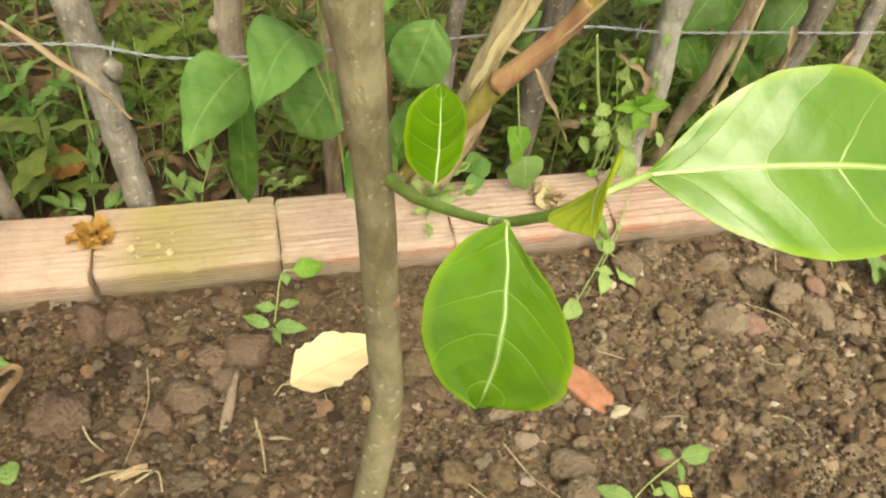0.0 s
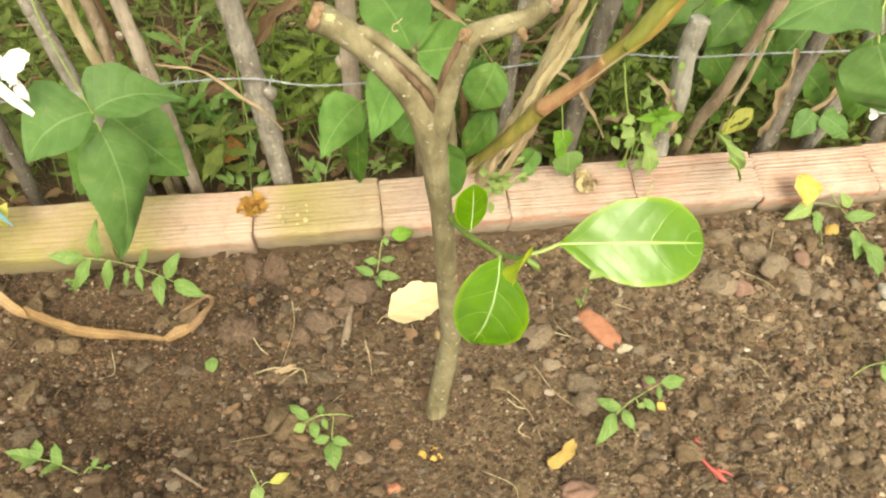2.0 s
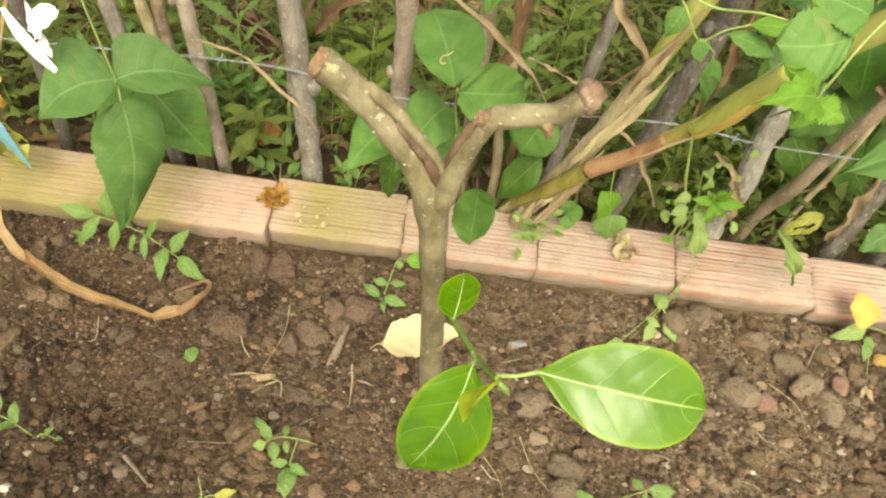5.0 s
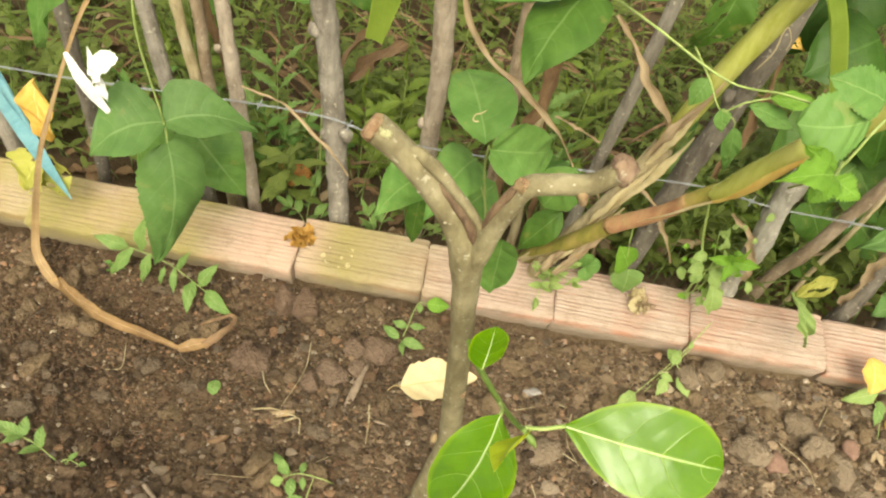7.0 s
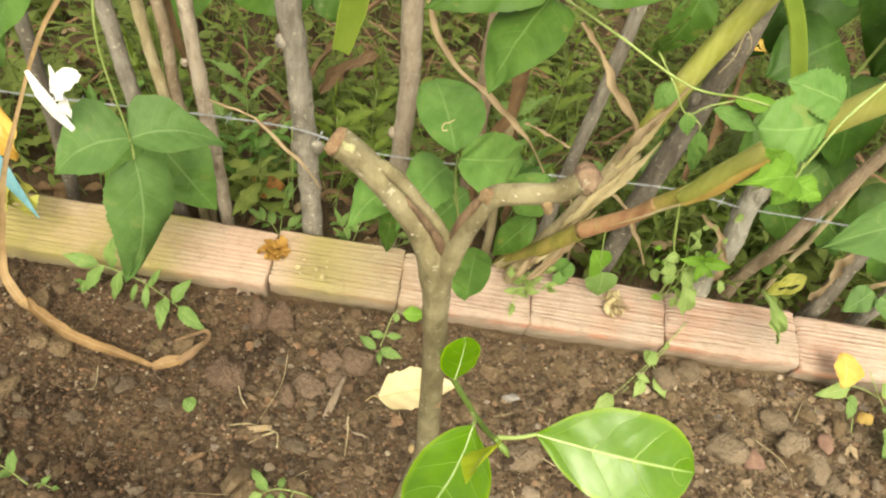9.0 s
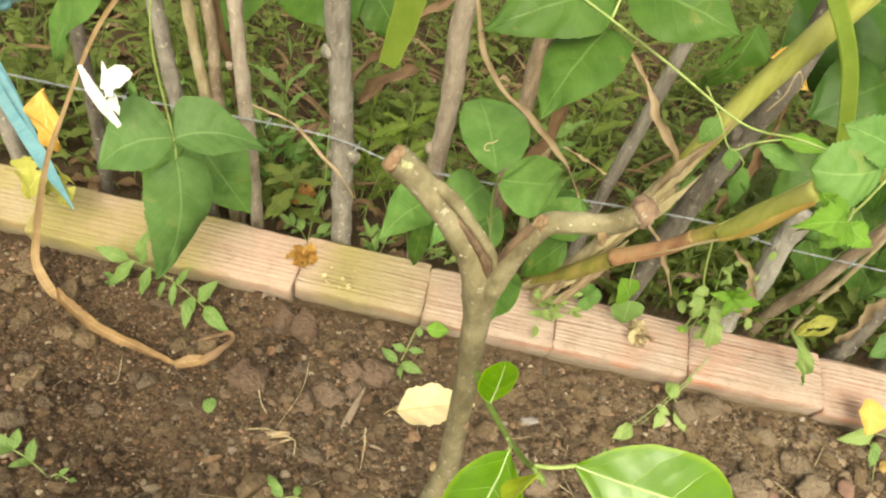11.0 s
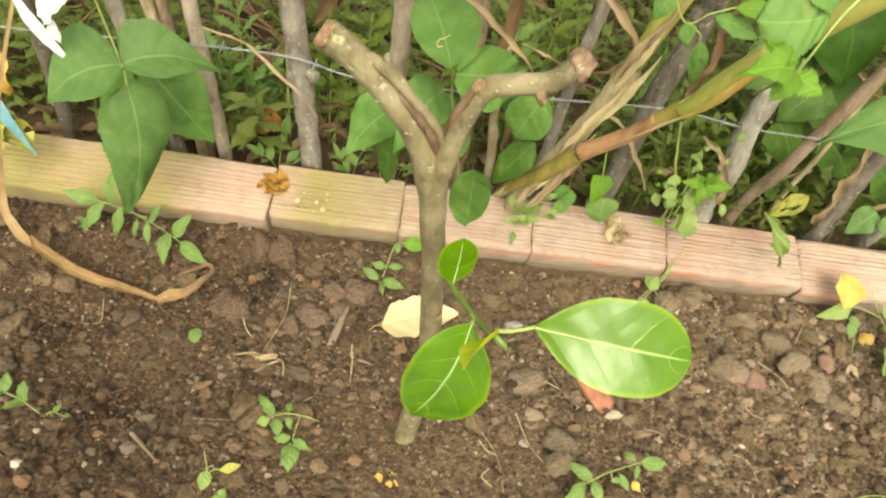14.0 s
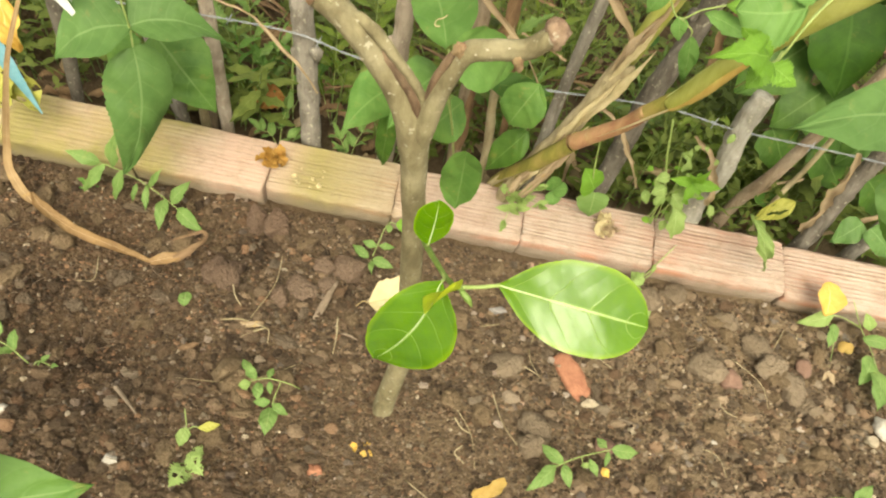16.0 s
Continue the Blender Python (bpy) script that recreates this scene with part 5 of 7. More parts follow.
# ---- dry blades, flower and plastic at the fence ----
def build_dry():
    strip = thing("long_dry_leaf", (-0.36, -0.13, 0.02), "long curled tan dry grass leaf lying from fence to soil", "dry leaf")
    Geo().ribbon([(-0.31, -0.05, 0.68), (-0.369, -0.07, 0.587), (-0.428, -0.07, 0.502), (-0.497, -0.07, 0.363), (-0.541, -0.068, 0.264), (-0.592, -0.048, 0.136), (-0.608, -0.050, 0.078), (-0.603, -0.064, 0.042), (-0.566, -0.092, 0.030), (-0.538, -0.106, 0.026)], [0.004, 0.005, 0.006, 0.007, 0.008, 0.010, 0.012, 0.015, 0.014, 0.004], 90, (0.2, 0.5), 0.25, 1, 0.30).make("blade", DRYBLADE, strip)
    Geo().ribbon([(-0.566, -0.082, 0.034), (-0.540, -0.104, 0.030), (-0.482, -0.131, 0.026), (-0.41, -0.148, 0.024), (-0.345, -0.161, 0.022)], [0.004, 0.017, 0.017, 0.014, 0.006], 44, (0.5, 0.1), 0.5, 3, 0.22).make("blade", RUSTYBLADE, strip, "twisted brown lower half")
    Geo().ribbon([(-0.345, -0.164, 0.024), (-0.326, -0.156, 0.028), (-0.306, -0.146, 0.027)], [0.010, 0.020, 0.013], 14, (0.1, 0.3), 0.3, 2, 0.1).make("blade", RUSTYBLADE, strip, "flattened tan fold")
    Geo().ribbon([(-0.312, -0.152, 0.026), (-0.292, -0.130, 0.030), (-0.279, -0.104, 0.030), (-0.288, -0.090, 0.030), (-0.308, -0.098, 0.026), (-0.332, -0.112, 0.020)], [0.013, 0.012, 0.008, 0.006, 0.006, 0.002], 36, (0.1, 0.5), 0.5, 4, 0.25).make("blade", RUST, strip, "curled rusty end")
    rng = random.Random(21)
    for pts, w, material, label in (
            ([(-0.03, 0.06, 0.60), (0.015, 0.05, 0.491), (0.096, 0.05, 0.431), (0.15, 0.05, 0.376), (0.19, 0.055, 0.31)], [0.007, 0.009, 0.009, 0.006, 0.004], TAN, "twisted dry stem hanging across the fence"),
            ([(0.168, 0.055, 0.566), (0.198, 0.05, 0.530), (0.232, 0.045, 0.490), (0.277, 0.045, 0.427), (0.268, 0.045, 0.352)], [0.006, 0.008, 0.012, 0.012, 0.006], TAN, "dry straw blade hanging by the stalk"),
            ([(-0.30, 0.06, 0.358), (-0.26, 0.05, 0.356), (-0.226, 0.05, 0.339), (-0.174, 0.05, 0.284), (-0.142, 0.055, 0.235)], [0.003, 0.004, 0.005, 0.006, 0.003], TAN, "arched dry blade over the barbed wire"),
            ([(0.14, 0.10, 0.55), (0.125, 0.12, 0.42), (0.10, 0.13, 0.28), (0.09, 0.15, 0.10)], [0.012, 0.018, 0.016, 0.012], RUST, "rusty brown dead blade behind the vine"),
            ([(0.05, 0.16, 0.62), (0.12, 0.17, 0.40), (0.15, 0.17, 0.25), (0.17, 0.18, 0.08)], [0.010, 0.016, 0.016, 0.010], RUST, "rusty brown dead blade behind the vine"),
            ([(-0.05, 0.45, 0.42), (-0.15, 0.38, 0.33), (-0.22, 0.34, 0.24)], [0.012, 0.024, 0.012], RUST, "bent brown dead leaf in the undergrowth"),
            ([(0.140, 0.10, 0.380), (0.177, 0.10, 0.366), (0.214, 0.10, 0.350)], [0.004, 0.006, 0.004], TAN, "broken dry stem between the sticks"),
            ([(-0.42, 0.12, 0.60), (-0.425, 0.11, 0.53), (-0.43, 0.11, 0.47)], [0.004, 0.010, 0.003], ORANGE, "small hanging orange dead leaf"),
            ([(0.44, 0.20, 0.48), (0.46, 0.22, 0.36), (0.45, 0.22, 0.24)], [0.008, 0.016, 0.012], RUST, "rusty brown dead blade behind the stalks"),
            ([(0.70, 0.10, 0.30), (0.715, 0.11, 0.20), (0.72, 0.12, 0.10)], [0.010, 0.016, 0.010], TAN, "dry tan blade at the sticks"),
            ([(-0.45, 0.24, 0.60), (-0.42, 0.25, 0.4), (-0.40, 0.26, 0.2)], [0.012, 0.022, 0.014], RUST, "brown dry blade between the sticks"),
            ([(0.27, 0.11, 0.30), (0.34, 0.10, 0.24), (0.40, 0.10, 0.14)], [0.005, 0.009, 0.005], TAN, "thin dry blade at the foot of the log"),
            ([(0.22, 0.24, 0.02), (0.27, 0.22, 0.10), (0.33, 0.21, 0.06)], [0.010, 0.018, 0.008], TAN, "dry tan blade lying behind the sticks"),
            ([(0.40, 0.22, 0.02), (0.44, 0.20, 0.09), (0.50, 0.20, 0.12)], [0.010, 0.020, 0.008], TAN, "dry tan blade lying behind the sticks"),
            ([(0.30, 0.18, 0.03), (0.29, 0.17, 0.13), (0.26, 0.17, 0.20)], [0.006, 0.012, 0.004], TAN, "dry tan blade lying behind the sticks"),
            ([(0.60, 0.20, 0.02), (0.64, 0.18, 0.12), (0.70, 0.18, 0.17)], [0.006, 0.012, 0.004], TAN, "dry tan blade lying behind the sticks"),
            ([(0.78, 0.16, 0.06), (0.84, 0.14, 0.17), (0.86, 0.14, 0.26)], [0.006, 0.014, 0.006], TAN, "dry tan blade lying behind the sticks"),
            ([(0.05, 0.22, 0.02), (0.10, 0.21, 0.10), (0.16, 0.22, 0.08)], [0.008, 0.016, 0.006], RUST, "dry brown blade lying behind the sticks"),
            ([(-0.10, 0.24, 0.02), (-0.14, 0.22, 0.08), (-0.20, 0.22, 0.05)], [0.008, 0.016, 0.006], RUST, "dry brown blade lying behind the sticks"),
            ([(-0.42, 0.22, 0.02), (-0.46, 0.20, 0.10), (-0.53, 0.20, 0.08)], [0.008, 0.018, 0.006], RUST, "dry brown blade lying behind the sticks"),
            ([(0.45, 0.10, 0.27), (0.50, 0.09, 0.22), (0.52, 0.08, 0.15)], [0.006, 0.014, 0.010], TAN, "limp dry leaf by the lichened stick")):
        ob = thing("dead_grass", tuple(pts[-1]), label, "dry leaf", "dry blades at the fence")
        Geo().ribbon(pts, w, 60, (rng.uniform(-0.5, 0.5), rng.uniform(-0.6, 1.2)), 0.8, rng.uniform(0, 6), 0.75).make("blade", material, ob)
    # white torn flower
    fl = thing("white_flower", (-0.42, -0.06, 0.42), "limp torn white flower on the vine", "flower")
    Geo().ribbon([(-0.446, -0.086, 0.464), (-0.430, -0.089, 0.427), (-0.411, -0.086, 0.389)], [0.005, 0.013, 0.013, 0.006], 18, (0.1, 0.2), 0.3, 1, 0.1).make("petal", WHITE, fl, "long narrow white petal")
    for base, tip, w, shape in (((-0.410, -0.088, 0.441), (-0.419, -0.084, 0.476), 0.011, "egg"), ((-0.419, -0.090, 0.437), (-0.386, -0.086, 0.473), 0.026, "torn"), ((-0.409, -0.091, 0.444), (-0.404, -0.094, 0.412), 0.014, "lance")):
        blade(fl, base, tip, w, WHITE, shape, name="petal", bend=0.10, cup=0.4, wave=0.05, n=20, m=10, seed=tip[2] * 90, ragged=0.25)
    wf = thing("white_flower", (0.60, -0.19, 0.40), "small white vine flower under a broad leaf", "flower")
    for a in (0.3, 1.5, 2.9, 4.2):
        p = v3((0.605, -0.20, 0.402))
        blade(wf, p, p + v3((math.cos(a) * 0.014, -0.006, math.sin(a) * 0.011)), 0.011, WHITE, "round", name="petal", bend=0.1, cup=0.2, wave=0.05, n=8, m=6)
    # teal plastic strip, knotted
    pl = thing("plastic_strip", (-0.60, 0.0, 0.25), "knotted pale teal plastic strip hanging on the wire", "plastic strip")
    Geo().ribbon([(-0.640, 0.0, 0.455), (-0.632, 0.0, 0.400), (-0.612, 0.0, 0.310), (-0.590, 0.0, 0.215), (-0.566, 0.003, 0.126)], [0.016, 0.026, 0.028, 0.020, 0.002], 36, (0.1, 0.2), 0.35, 3, 0.05).make("tail", TEAL, pl)
    Geo().ribbon([(-0.632, -0.004, 0.420), (-0.606, -0.006, 0.330), (-0.588, -0.004, 0.262)], [0.006, 0.012, 0.002], 24, (0.9, 0.5), 0.4, 7, 0.1).make("tail", TEAL, pl)
    for k, (c, r) in enumerate((((-0.590, 0.0, 0.480), (0.023, 0.018, 0.021)), ((-0.568, 0.004, 0.494), (0.019, 0.015, 0.018)), ((-0.612, 0.004, 0.455), (0.017, 0.014, 0.017)))):
        Geo().lump(c, r, 2, 0.55, 5.0 + 3 * k).make("knot", TEAL, pl)
    Geo().ribbon([(-0.625, 0.0, 0.46), (-0.66, 0.0, 0.44), (-0.69, 0.0, 0.38)], [0.02, 0.03, 0.01], 18, (0.3, 0.8), 0.6, 6).make("tail", TEAL, pl)
    for base, tip, w, material, label in (
            ((-0.564, 0.004, 0.345), (-0.563, 0.0, 0.243), 0.042, YELLOW, "bright yellow leaf hanging by the plastic strip"),
            ((-0.600, 0.02, 0.195), (-0.640, 0.01, 0.120), 0.075, YELGREEN, "yellowing leaf resting on the bricks"),
            ((-0.595, 0.02, 0.195), (-0.575, 0.01, 0.125), 0.050, YELGREEN, "yellowing leaf resting on the bricks"),
            ((0.625, 0.045, 0.225), (0.576, 0.04, 0.177), 0.030, YELGREEN, "curled yellowing leaf with holes on a weed stem"),
            ((0.575, 0.04, 0.185), (0.640, 0.02, 0.085), 0.026, PALEWEED, "pale withered leaf hanging over the bricks"),
            ((0.45, 0.30, 0.47), (0.51, 0.29, 0.455), 0.035, YELLOW, "yellow leaf in the undergrowth"),
            ((0.47, 0.30, 0.50), (0.43, 0.30, 0.49), 0.030, YELLOW, "yellow leaf in the undergrowth")):
        ob = thing("yellow_leaf", base, label, "leaf")
        blade(ob, base, tip, w, material, "egg", bend=0.12, cup=0.3, wave=0.06, n=24, m=14, seed=base[0] * 50, thick=0.0003, holes=9.0 if base[0] in (0.575, -0.564) else 0.34, ragged=0.15)


build_dry()


# ---- undergrowth behind the fence ----
def build_undergrowth():
    rng = random.Random(31)
    g, st = Geo(), Geo()
    spots = []
    for k in range(5200):
        y = 0.20 + 2.1 * rng.random() ** 1.6
        x = rng.uniform(-2.3, 2.5)
        if y < 0.42 and rng.random() < 0.5:
            continue
        if noise.noise(Vector((x * 4.5, y * 4.5, 3.0))) > rng.uniform(-0.45, 0.12):
            spots.append((x, y))
    low = random.Random(58)
    near = [(low.uniform(-0.7, 1.1), low.uniform(0.15, 0.34)) for k in range(70)] + [(low.uniform(0.3, 1.1), low.uniform(0.15, 0.42)) for k in range(150)]
    for x, y in spots + near:
        tall = rng.uniform(0.05, 0.21) * (1 + 0.35 * y)
        lean = v3((rng.uniform(-0.5, 0.5), rng.uniform(-0.5, 0.3), 0)) * tall
        foot = v3((x, y, 0.0))
        head = foot + lean + v3((0, 0, tall))
        st.tube([foot - v3((0, 0, 0.01)), (foot + head) / 2 - lean * 0.15, head], [0.0016, 0.0010], 4, 5, caps=False)
        pairs = rng.randint(3, 6)
        turn = rng.uniform(0, 6.3)
        size = rng.uniform(0.022, 0.046) if rng.random() < 0.86 else rng.uniform(0.050, 0.075)
        kind = rng.choice(("lance", "lance", "egg"))
        for i in range(pairs):
            s = 0.25 + 0.75 * (i + 1) / pairs
            p = foot + (head - foot) * s
            for side in (0, math.pi):
                a = turn + i * 1.57 + side + rng.uniform(-0.4, 0.4)
                l = size * rng.uniform(0.65, 1.2) * (1.15 - 0.35 * s)
                d = v3((math.cos(a), math.sin(a), rng.uniform(-0.35, 0.45)))
                g.leaf(p, p + d * l, np.cross(d, v3((rng.uniform(-0.3, 0.3), rng.uniform(-0.3, 0.3), 1))) * l * (0.17 if kind == "lance" else 0.28), kind, rng.uniform(0.0, 0.2), -0.1, 0.03, 7 if l > 0.05 else 5, 2, rng.uniform(0, 6), teeth=0.22 if l > 0.05 else 0.0)
    tagged(g.make("undergrowth", UNDER), "dense small-leaved green weeds behind the fence", "undergrowth", kind="stuff")
    tagged(st.make("undergrowth_stems", GREENSTEM), "thin green weed stems behind the fence", "undergrowth", kind="stuff")
    h = Geo()
    for k in range(800):
        y = 0.36 + 1.9 * rng.random() ** 1.3
        x = rng.uniform(-2.3, 2.5)
        a = rng.uniform(0, 6.3)
        l = rng.uniform(0.10, 0.30)
        d = v3((math.cos(a) * 0.6, math.sin(a) * 0.4 - 0.1, 0.7))
        p = v3((x, y, 0.0))
        h.ribbon([p, p + d * l * 0.6, p + d * l + v3((math.cos(a), math.sin(a), -0.7)) * l * 0.35], [0.004, 0.007, 0.001], 8, (0, 0), 0.3, k)
    tagged(h.make("grass_blades", UNDER), "long thin green grass blades behind the fence", "grass", kind="stuff")
    dry = Geo()
    for k in range(620):
        y = 0.30 + 1.5 * rng.random() ** 1.4
        x = rng.uniform(-2.3, 2.5)
        a = rng.uniform(0, 6.3)
        l = rng.uniform(0.10, 0.32)
        d = v3((math.cos(a), math.sin(a) * 0.6, rng.uniform(0.1, 0.9)))
        p = v3((x, y, rng.uniform(0.0, 0.08)))
        dry.ribbon([p, p + d * l * 0.5, p + d * l + v3((0, 0, -0.25)) * l], [0.004, 0.008, 0.003], 8, (0, rng.uniform(-1, 1)), 0.4, k)
    tagged(dry.make("dry_straw", RUST), "brown dry straws among the weeds behind the fence", "straw", kind="stuff")
    lit, lit_pale = Geo(), Geo()
    for k in range(900):
        y = 0.12 + 1.2 * rng.random()
        x = rng.uniform(-1.3, 1.5)
        a = rng.uniform(0, 6.3)
        l = rng.uniform(0.02, 0.055)
        p = v3((x, y, soil_height(x, y) + rng.uniform(0.004, 0.02)))
        d = v3((math.cos(a), math.sin(a), rng.uniform(-0.1, 0.3)))
        (lit_pale if k % 3 == 0 else lit).leaf(p, p + d * l, np.cross(d, v3((0, 0, 1))) * l * 0.3, "egg", 0.15, 0.3, 0.08, 6, 4, rng.uniform(0, 6))
    tagged(lit_pale.make("leaf_litter", TAN), "pale tan dead leaves littering the ground behind the fence", "leaf litter", kind="stuff")
    tagged(lit.make("leaf_litter", RUST), "brown dead leaves littering the ground behind the fence", "leaf litter", kind="stuff")
    for base, tip, w in (((-0.302, 0.20, 0.078), (-0.235, 0.21, 0.085), 0.048), ((-0.192, 0.30, 0.235), (-0.100, 0.31, 0.325), 0.024), ((-0.364, 0.30, 0.08), (-0.235, 0.30, 0.17), 0.035), ((0.10, 0.32, 0.06), (0.17, 0.30, 0.09), 0.05), ((0.47, 0.24, 0.06), (0.52, 0.22, 0.09), 0.05), ((0.30, 0.30, 0.05), (0.36, 0.29, 0.10), 0.04), ((-0.62, 0.36, 0.03), (-0.56, 0.38, 0.04), 0.05), ((-0.21, 0.34, 0.02), (-0.16, 0.33, 0.04), 0.04), ((-0.10, 0.42, 0.06), (-0.05, 0.44, 0.07), 0.05)):
        ob = thing("dead_leaf", base, "curled orange-brown dead leaf caught in the weeds", "dead leaf", "dead leaves behind the fence")
        blade(ob, base, tip, w, RUST if w in (0.024, 0.035, 0.04, 0.05) else DEADORANGE, "torn" if w in (0.024, 0.035) else "round", bend=0.18, cup=0.5, wave=0.09, n=18, m=10, seed=base[0] * 40, thick=0.0003, ragged=0.3)


build_undergrowth()


# ---- weeds in the bed ----
def seedling(base, shoots, label, size=0.03, material=None, seed=0, name="weed", wide=0.5, teeth=0.07, face=(0, 0, 1)):
    """A small weed: each shoot runs from the base to an end and carries leaflets in pairs."""
    rng = random.Random(seed)
    b = v3((base[0], base[1], soil_height(base[0], base[1]) if base[2] < 0.02 else base[2]))
    ob = thing(name, tuple(b), label, "weed", "weeds in the bed")
    for end, pairs, scale in shoots:
        e = v3(end)
        lift = v3((0, 0, 0.012))
        line = [b - v3((0, 0, 0.004)), (b + e) / 2 + lift, e]
        Geo().tube(line, [0.0011, 0.0006], 6, 12).make("stem", PALESTEM, ob)
        pts = glide(line, 21)
        way = unit(e - (b + e) / 2)
        across = unit(np.cross(way, v3((0, 0, 1))))
        for i in range(pairs):
            s = 0.42 + 0.5 * i / max(pairs - 1, 1) if pairs > 1 else 0.6
            p = pts[int(s * 20)]
            for k in (1, -1):
                l = size * scale * rng.uniform(0.85, 1.1)
                d = unit(across * k + way * rng.uniform(0.35, 0.8) + v3((0, 0, rng.uniform(-0.05, 0.3))))
                blade(ob, p, p + d * l, np.cross(d, v3((rng.uniform(-0.25, 0.25), rng.uniform(-0.4, 0.1), 0)) + v3(face)) * l * wide / 2, material or WEED, "egg", bend=0.08, cup=0.1, wave=0.03, n=14, m=6, seed=rng.uniform(0, 6), teeth=teeth, ragged=0.15, fold=0.15)
        l = size * scale * 1.15
        d = unit(way + v3((0, 0, rng.uniform(-0.3, 0.1))))
        blade(ob, e, e + d * l, np.cross(d, v3((rng.uniform(-0.2, 0.2), -0.2, 0)) + v3(face)) * l * wide / 2, material or WEED, "egg", bend=0.08, cup=0.1, wave=0.03, n=14, m=6, seed=rng.uniform(0, 6), teeth=teeth, ragged=0.15, fold=0.15)
    return ob


def sprig(label, stems, leaves, teeth=0.05, holes=9.0, shape="egg"):
    """A weed with each stem and each leaflet in its own place."""
    ob = thing("weed", tuple(stems[0][0]), label, "weed", "weeds in the bed")
    for k, line in enumerate(stems):
        Geo().tube(line, [0.0010, 0.0008, 0.0006], 6, 8 * len(line), 0.1, k).make("stem", PALESTEM, ob)
    for k, (base, tip, width, material) in enumerate(leaves):
        blade(ob, base, tip, width, material, ("lance" if width < 0.016 else shape), bend=0.10, cup=-0.1, wave=0.035, n=20, m=8, seed=k * 2.3 + base[0] * 40, teeth=teeth, ragged=0.12, fold=0.15, holes=holes)
    return ob


def build_weeds():
    sprig("small green tomato-like seedling in the soil",
          [[(-0.103, -0.357, -0.005), (-0.100, -0.349, 0.018), (-0.096, -0.325, 0.030)], [(-0.096, -0.325, 0.030), (-0.118, -0.325, 0.030), (-0.137, -0.333, 0.028)], [(-0.096, -0.325, 0.030), (-0.082, -0.326, 0.028), (-0.070, -0.324, 0.016)]],
          [((-0.130, -0.328, 0.029), (-0.159, -0.298, 0.024), 0.016, WEED),
           ((-0.135, -0.335, 0.028), (-0.153, -0.339, 0.020), 0.015, PALEWEED),
           ((-0.125, -0.333, 0.030), (-0.120, -0.357, 0.022), 0.016, WEED),
           ((-0.114, -0.324, 0.030), (-0.113, -0.305, 0.026), 0.011, WEED),
           ((-0.111, -0.328, 0.029), (-0.106, -0.344, 0.022), 0.010, WEED),
           ((-0.103, -0.354, 0.020), (-0.127, -0.356, 0.016), 0.014, WEED),
           ((-0.100, -0.356, 0.020), (-0.075, -0.366, 0.016), 0.015, WEED),
           ((-0.101, -0.360, 0.016), (-0.097, -0.401, 0.014), 0.025, WEED)])
    sprig("green seedling with jagged leaflets in the soil",
          [[(0.297, -0.373, 0.024), (0.332, -0.353, 0.028), (0.378, -0.335, 0.034)], [(0.336, -0.351, 0.027), (0.343, -0.356, 0.012), (0.348, -0.356, -0.005)]],
          [((0.300, -0.370, 0.024), (0.261, -0.410, 0.016), 0.022, WEED),
           ((0.310, -0.365, 0.026), (0.277, -0.341, 0.022), 0.017, WEED),
           ((0.311, -0.367, 0.026), (0.323, -0.395, 0.014), 0.016, WEED),
           ((0.371, -0.334, 0.033), (0.358, -0.319, 0.028), 0.013, WEED),
           ((0.378, -0.335, 0.034), (0.419, -0.330, 0.028), 0.021, WEED),
           ((0.374, -0.338, 0.032), (0.371, -0.357, 0.020), 0.009, WEED),
           ((0.348, -0.352, 0.026), (0.362, -0.371, 0.016), 0.013, WEED),
           ((0.369, -0.356, 0.016), (0.380, -0.368, 0.012), 0.013, YELLOW),
           ((0.352, -0.357, 0.020), (0.338, -0.358, 0.014), 0.009, PALEWEED)])
    sprig("pale seedling with a yellowing leaf in the soil",
          [[(-0.208, -0.389, 0.026), (-0.197, -0.414, 0.022), (-0.200, -0.431, -0.005)], [(-0.196, -0.416, 0.022), (-0.189, -0.411, 0.024), (-0.182, -0.409, 0.022)]],
          [((-0.197, -0.413, 0.022), (-0.200, -0.436, 0.012), 0.019, PALEWEED),
           ((-0.183, -0.410, 0.022), (-0.158, -0.397, 0.016), 0.014, YELGREEN)])
    sprig("pale seedling with insect-eaten leaves",
          [[(-0.190, -0.450, -0.005), (-0.185, -0.448, 0.012), (-0.181, -0.445, 0.018)]],
          [((-0.183, -0.443, 0.018), (-0.156, -0.468, 0.014), 0.024, PALEWEED),
           ((-0.176, -0.452, 0.016), (-0.170, -0.430, 0.020), 0.016, PALEWEED),
           ((-0.182, -0.457, 0.012), (-0.192, -0.490, 0.016), 0.029, PALEWEED)], teeth=0.22, holes=0.30)
    sprig("small green seedling growing beside the bricks",
          [[(-0.019, -0.061, 0.000), (-0.012, -0.049, 0.030), (-0.002, -0.018, 0.055), (0.014, -0.018, 0.060)]],
          [((-0.022, -0.064, 0.016), (-0.053, -0.046, 0.020), 0.016, WEED),
           ((-0.012, -0.047, 0.028), (-0.038, -0.043, 0.030), 0.014, WEED),
           ((-0.009, -0.046, 0.030), (0.018, -0.042, 0.028), 0.012, WEED),
           ((-0.015, -0.063, 0.014), (0.023, -0.073, 0.012), 0.018, WEED),
           ((-0.017, -0.066, 0.012), (-0.011, -0.095, 0.012), 0.010, WEED),
           ((0.012, -0.019, 0.060), (0.051, -0.012, 0.056), 0.025, BRIGHT),
           ((0.002, -0.017, 0.055), (0.003, -0.029, 0.045), 0.012, WEED)])
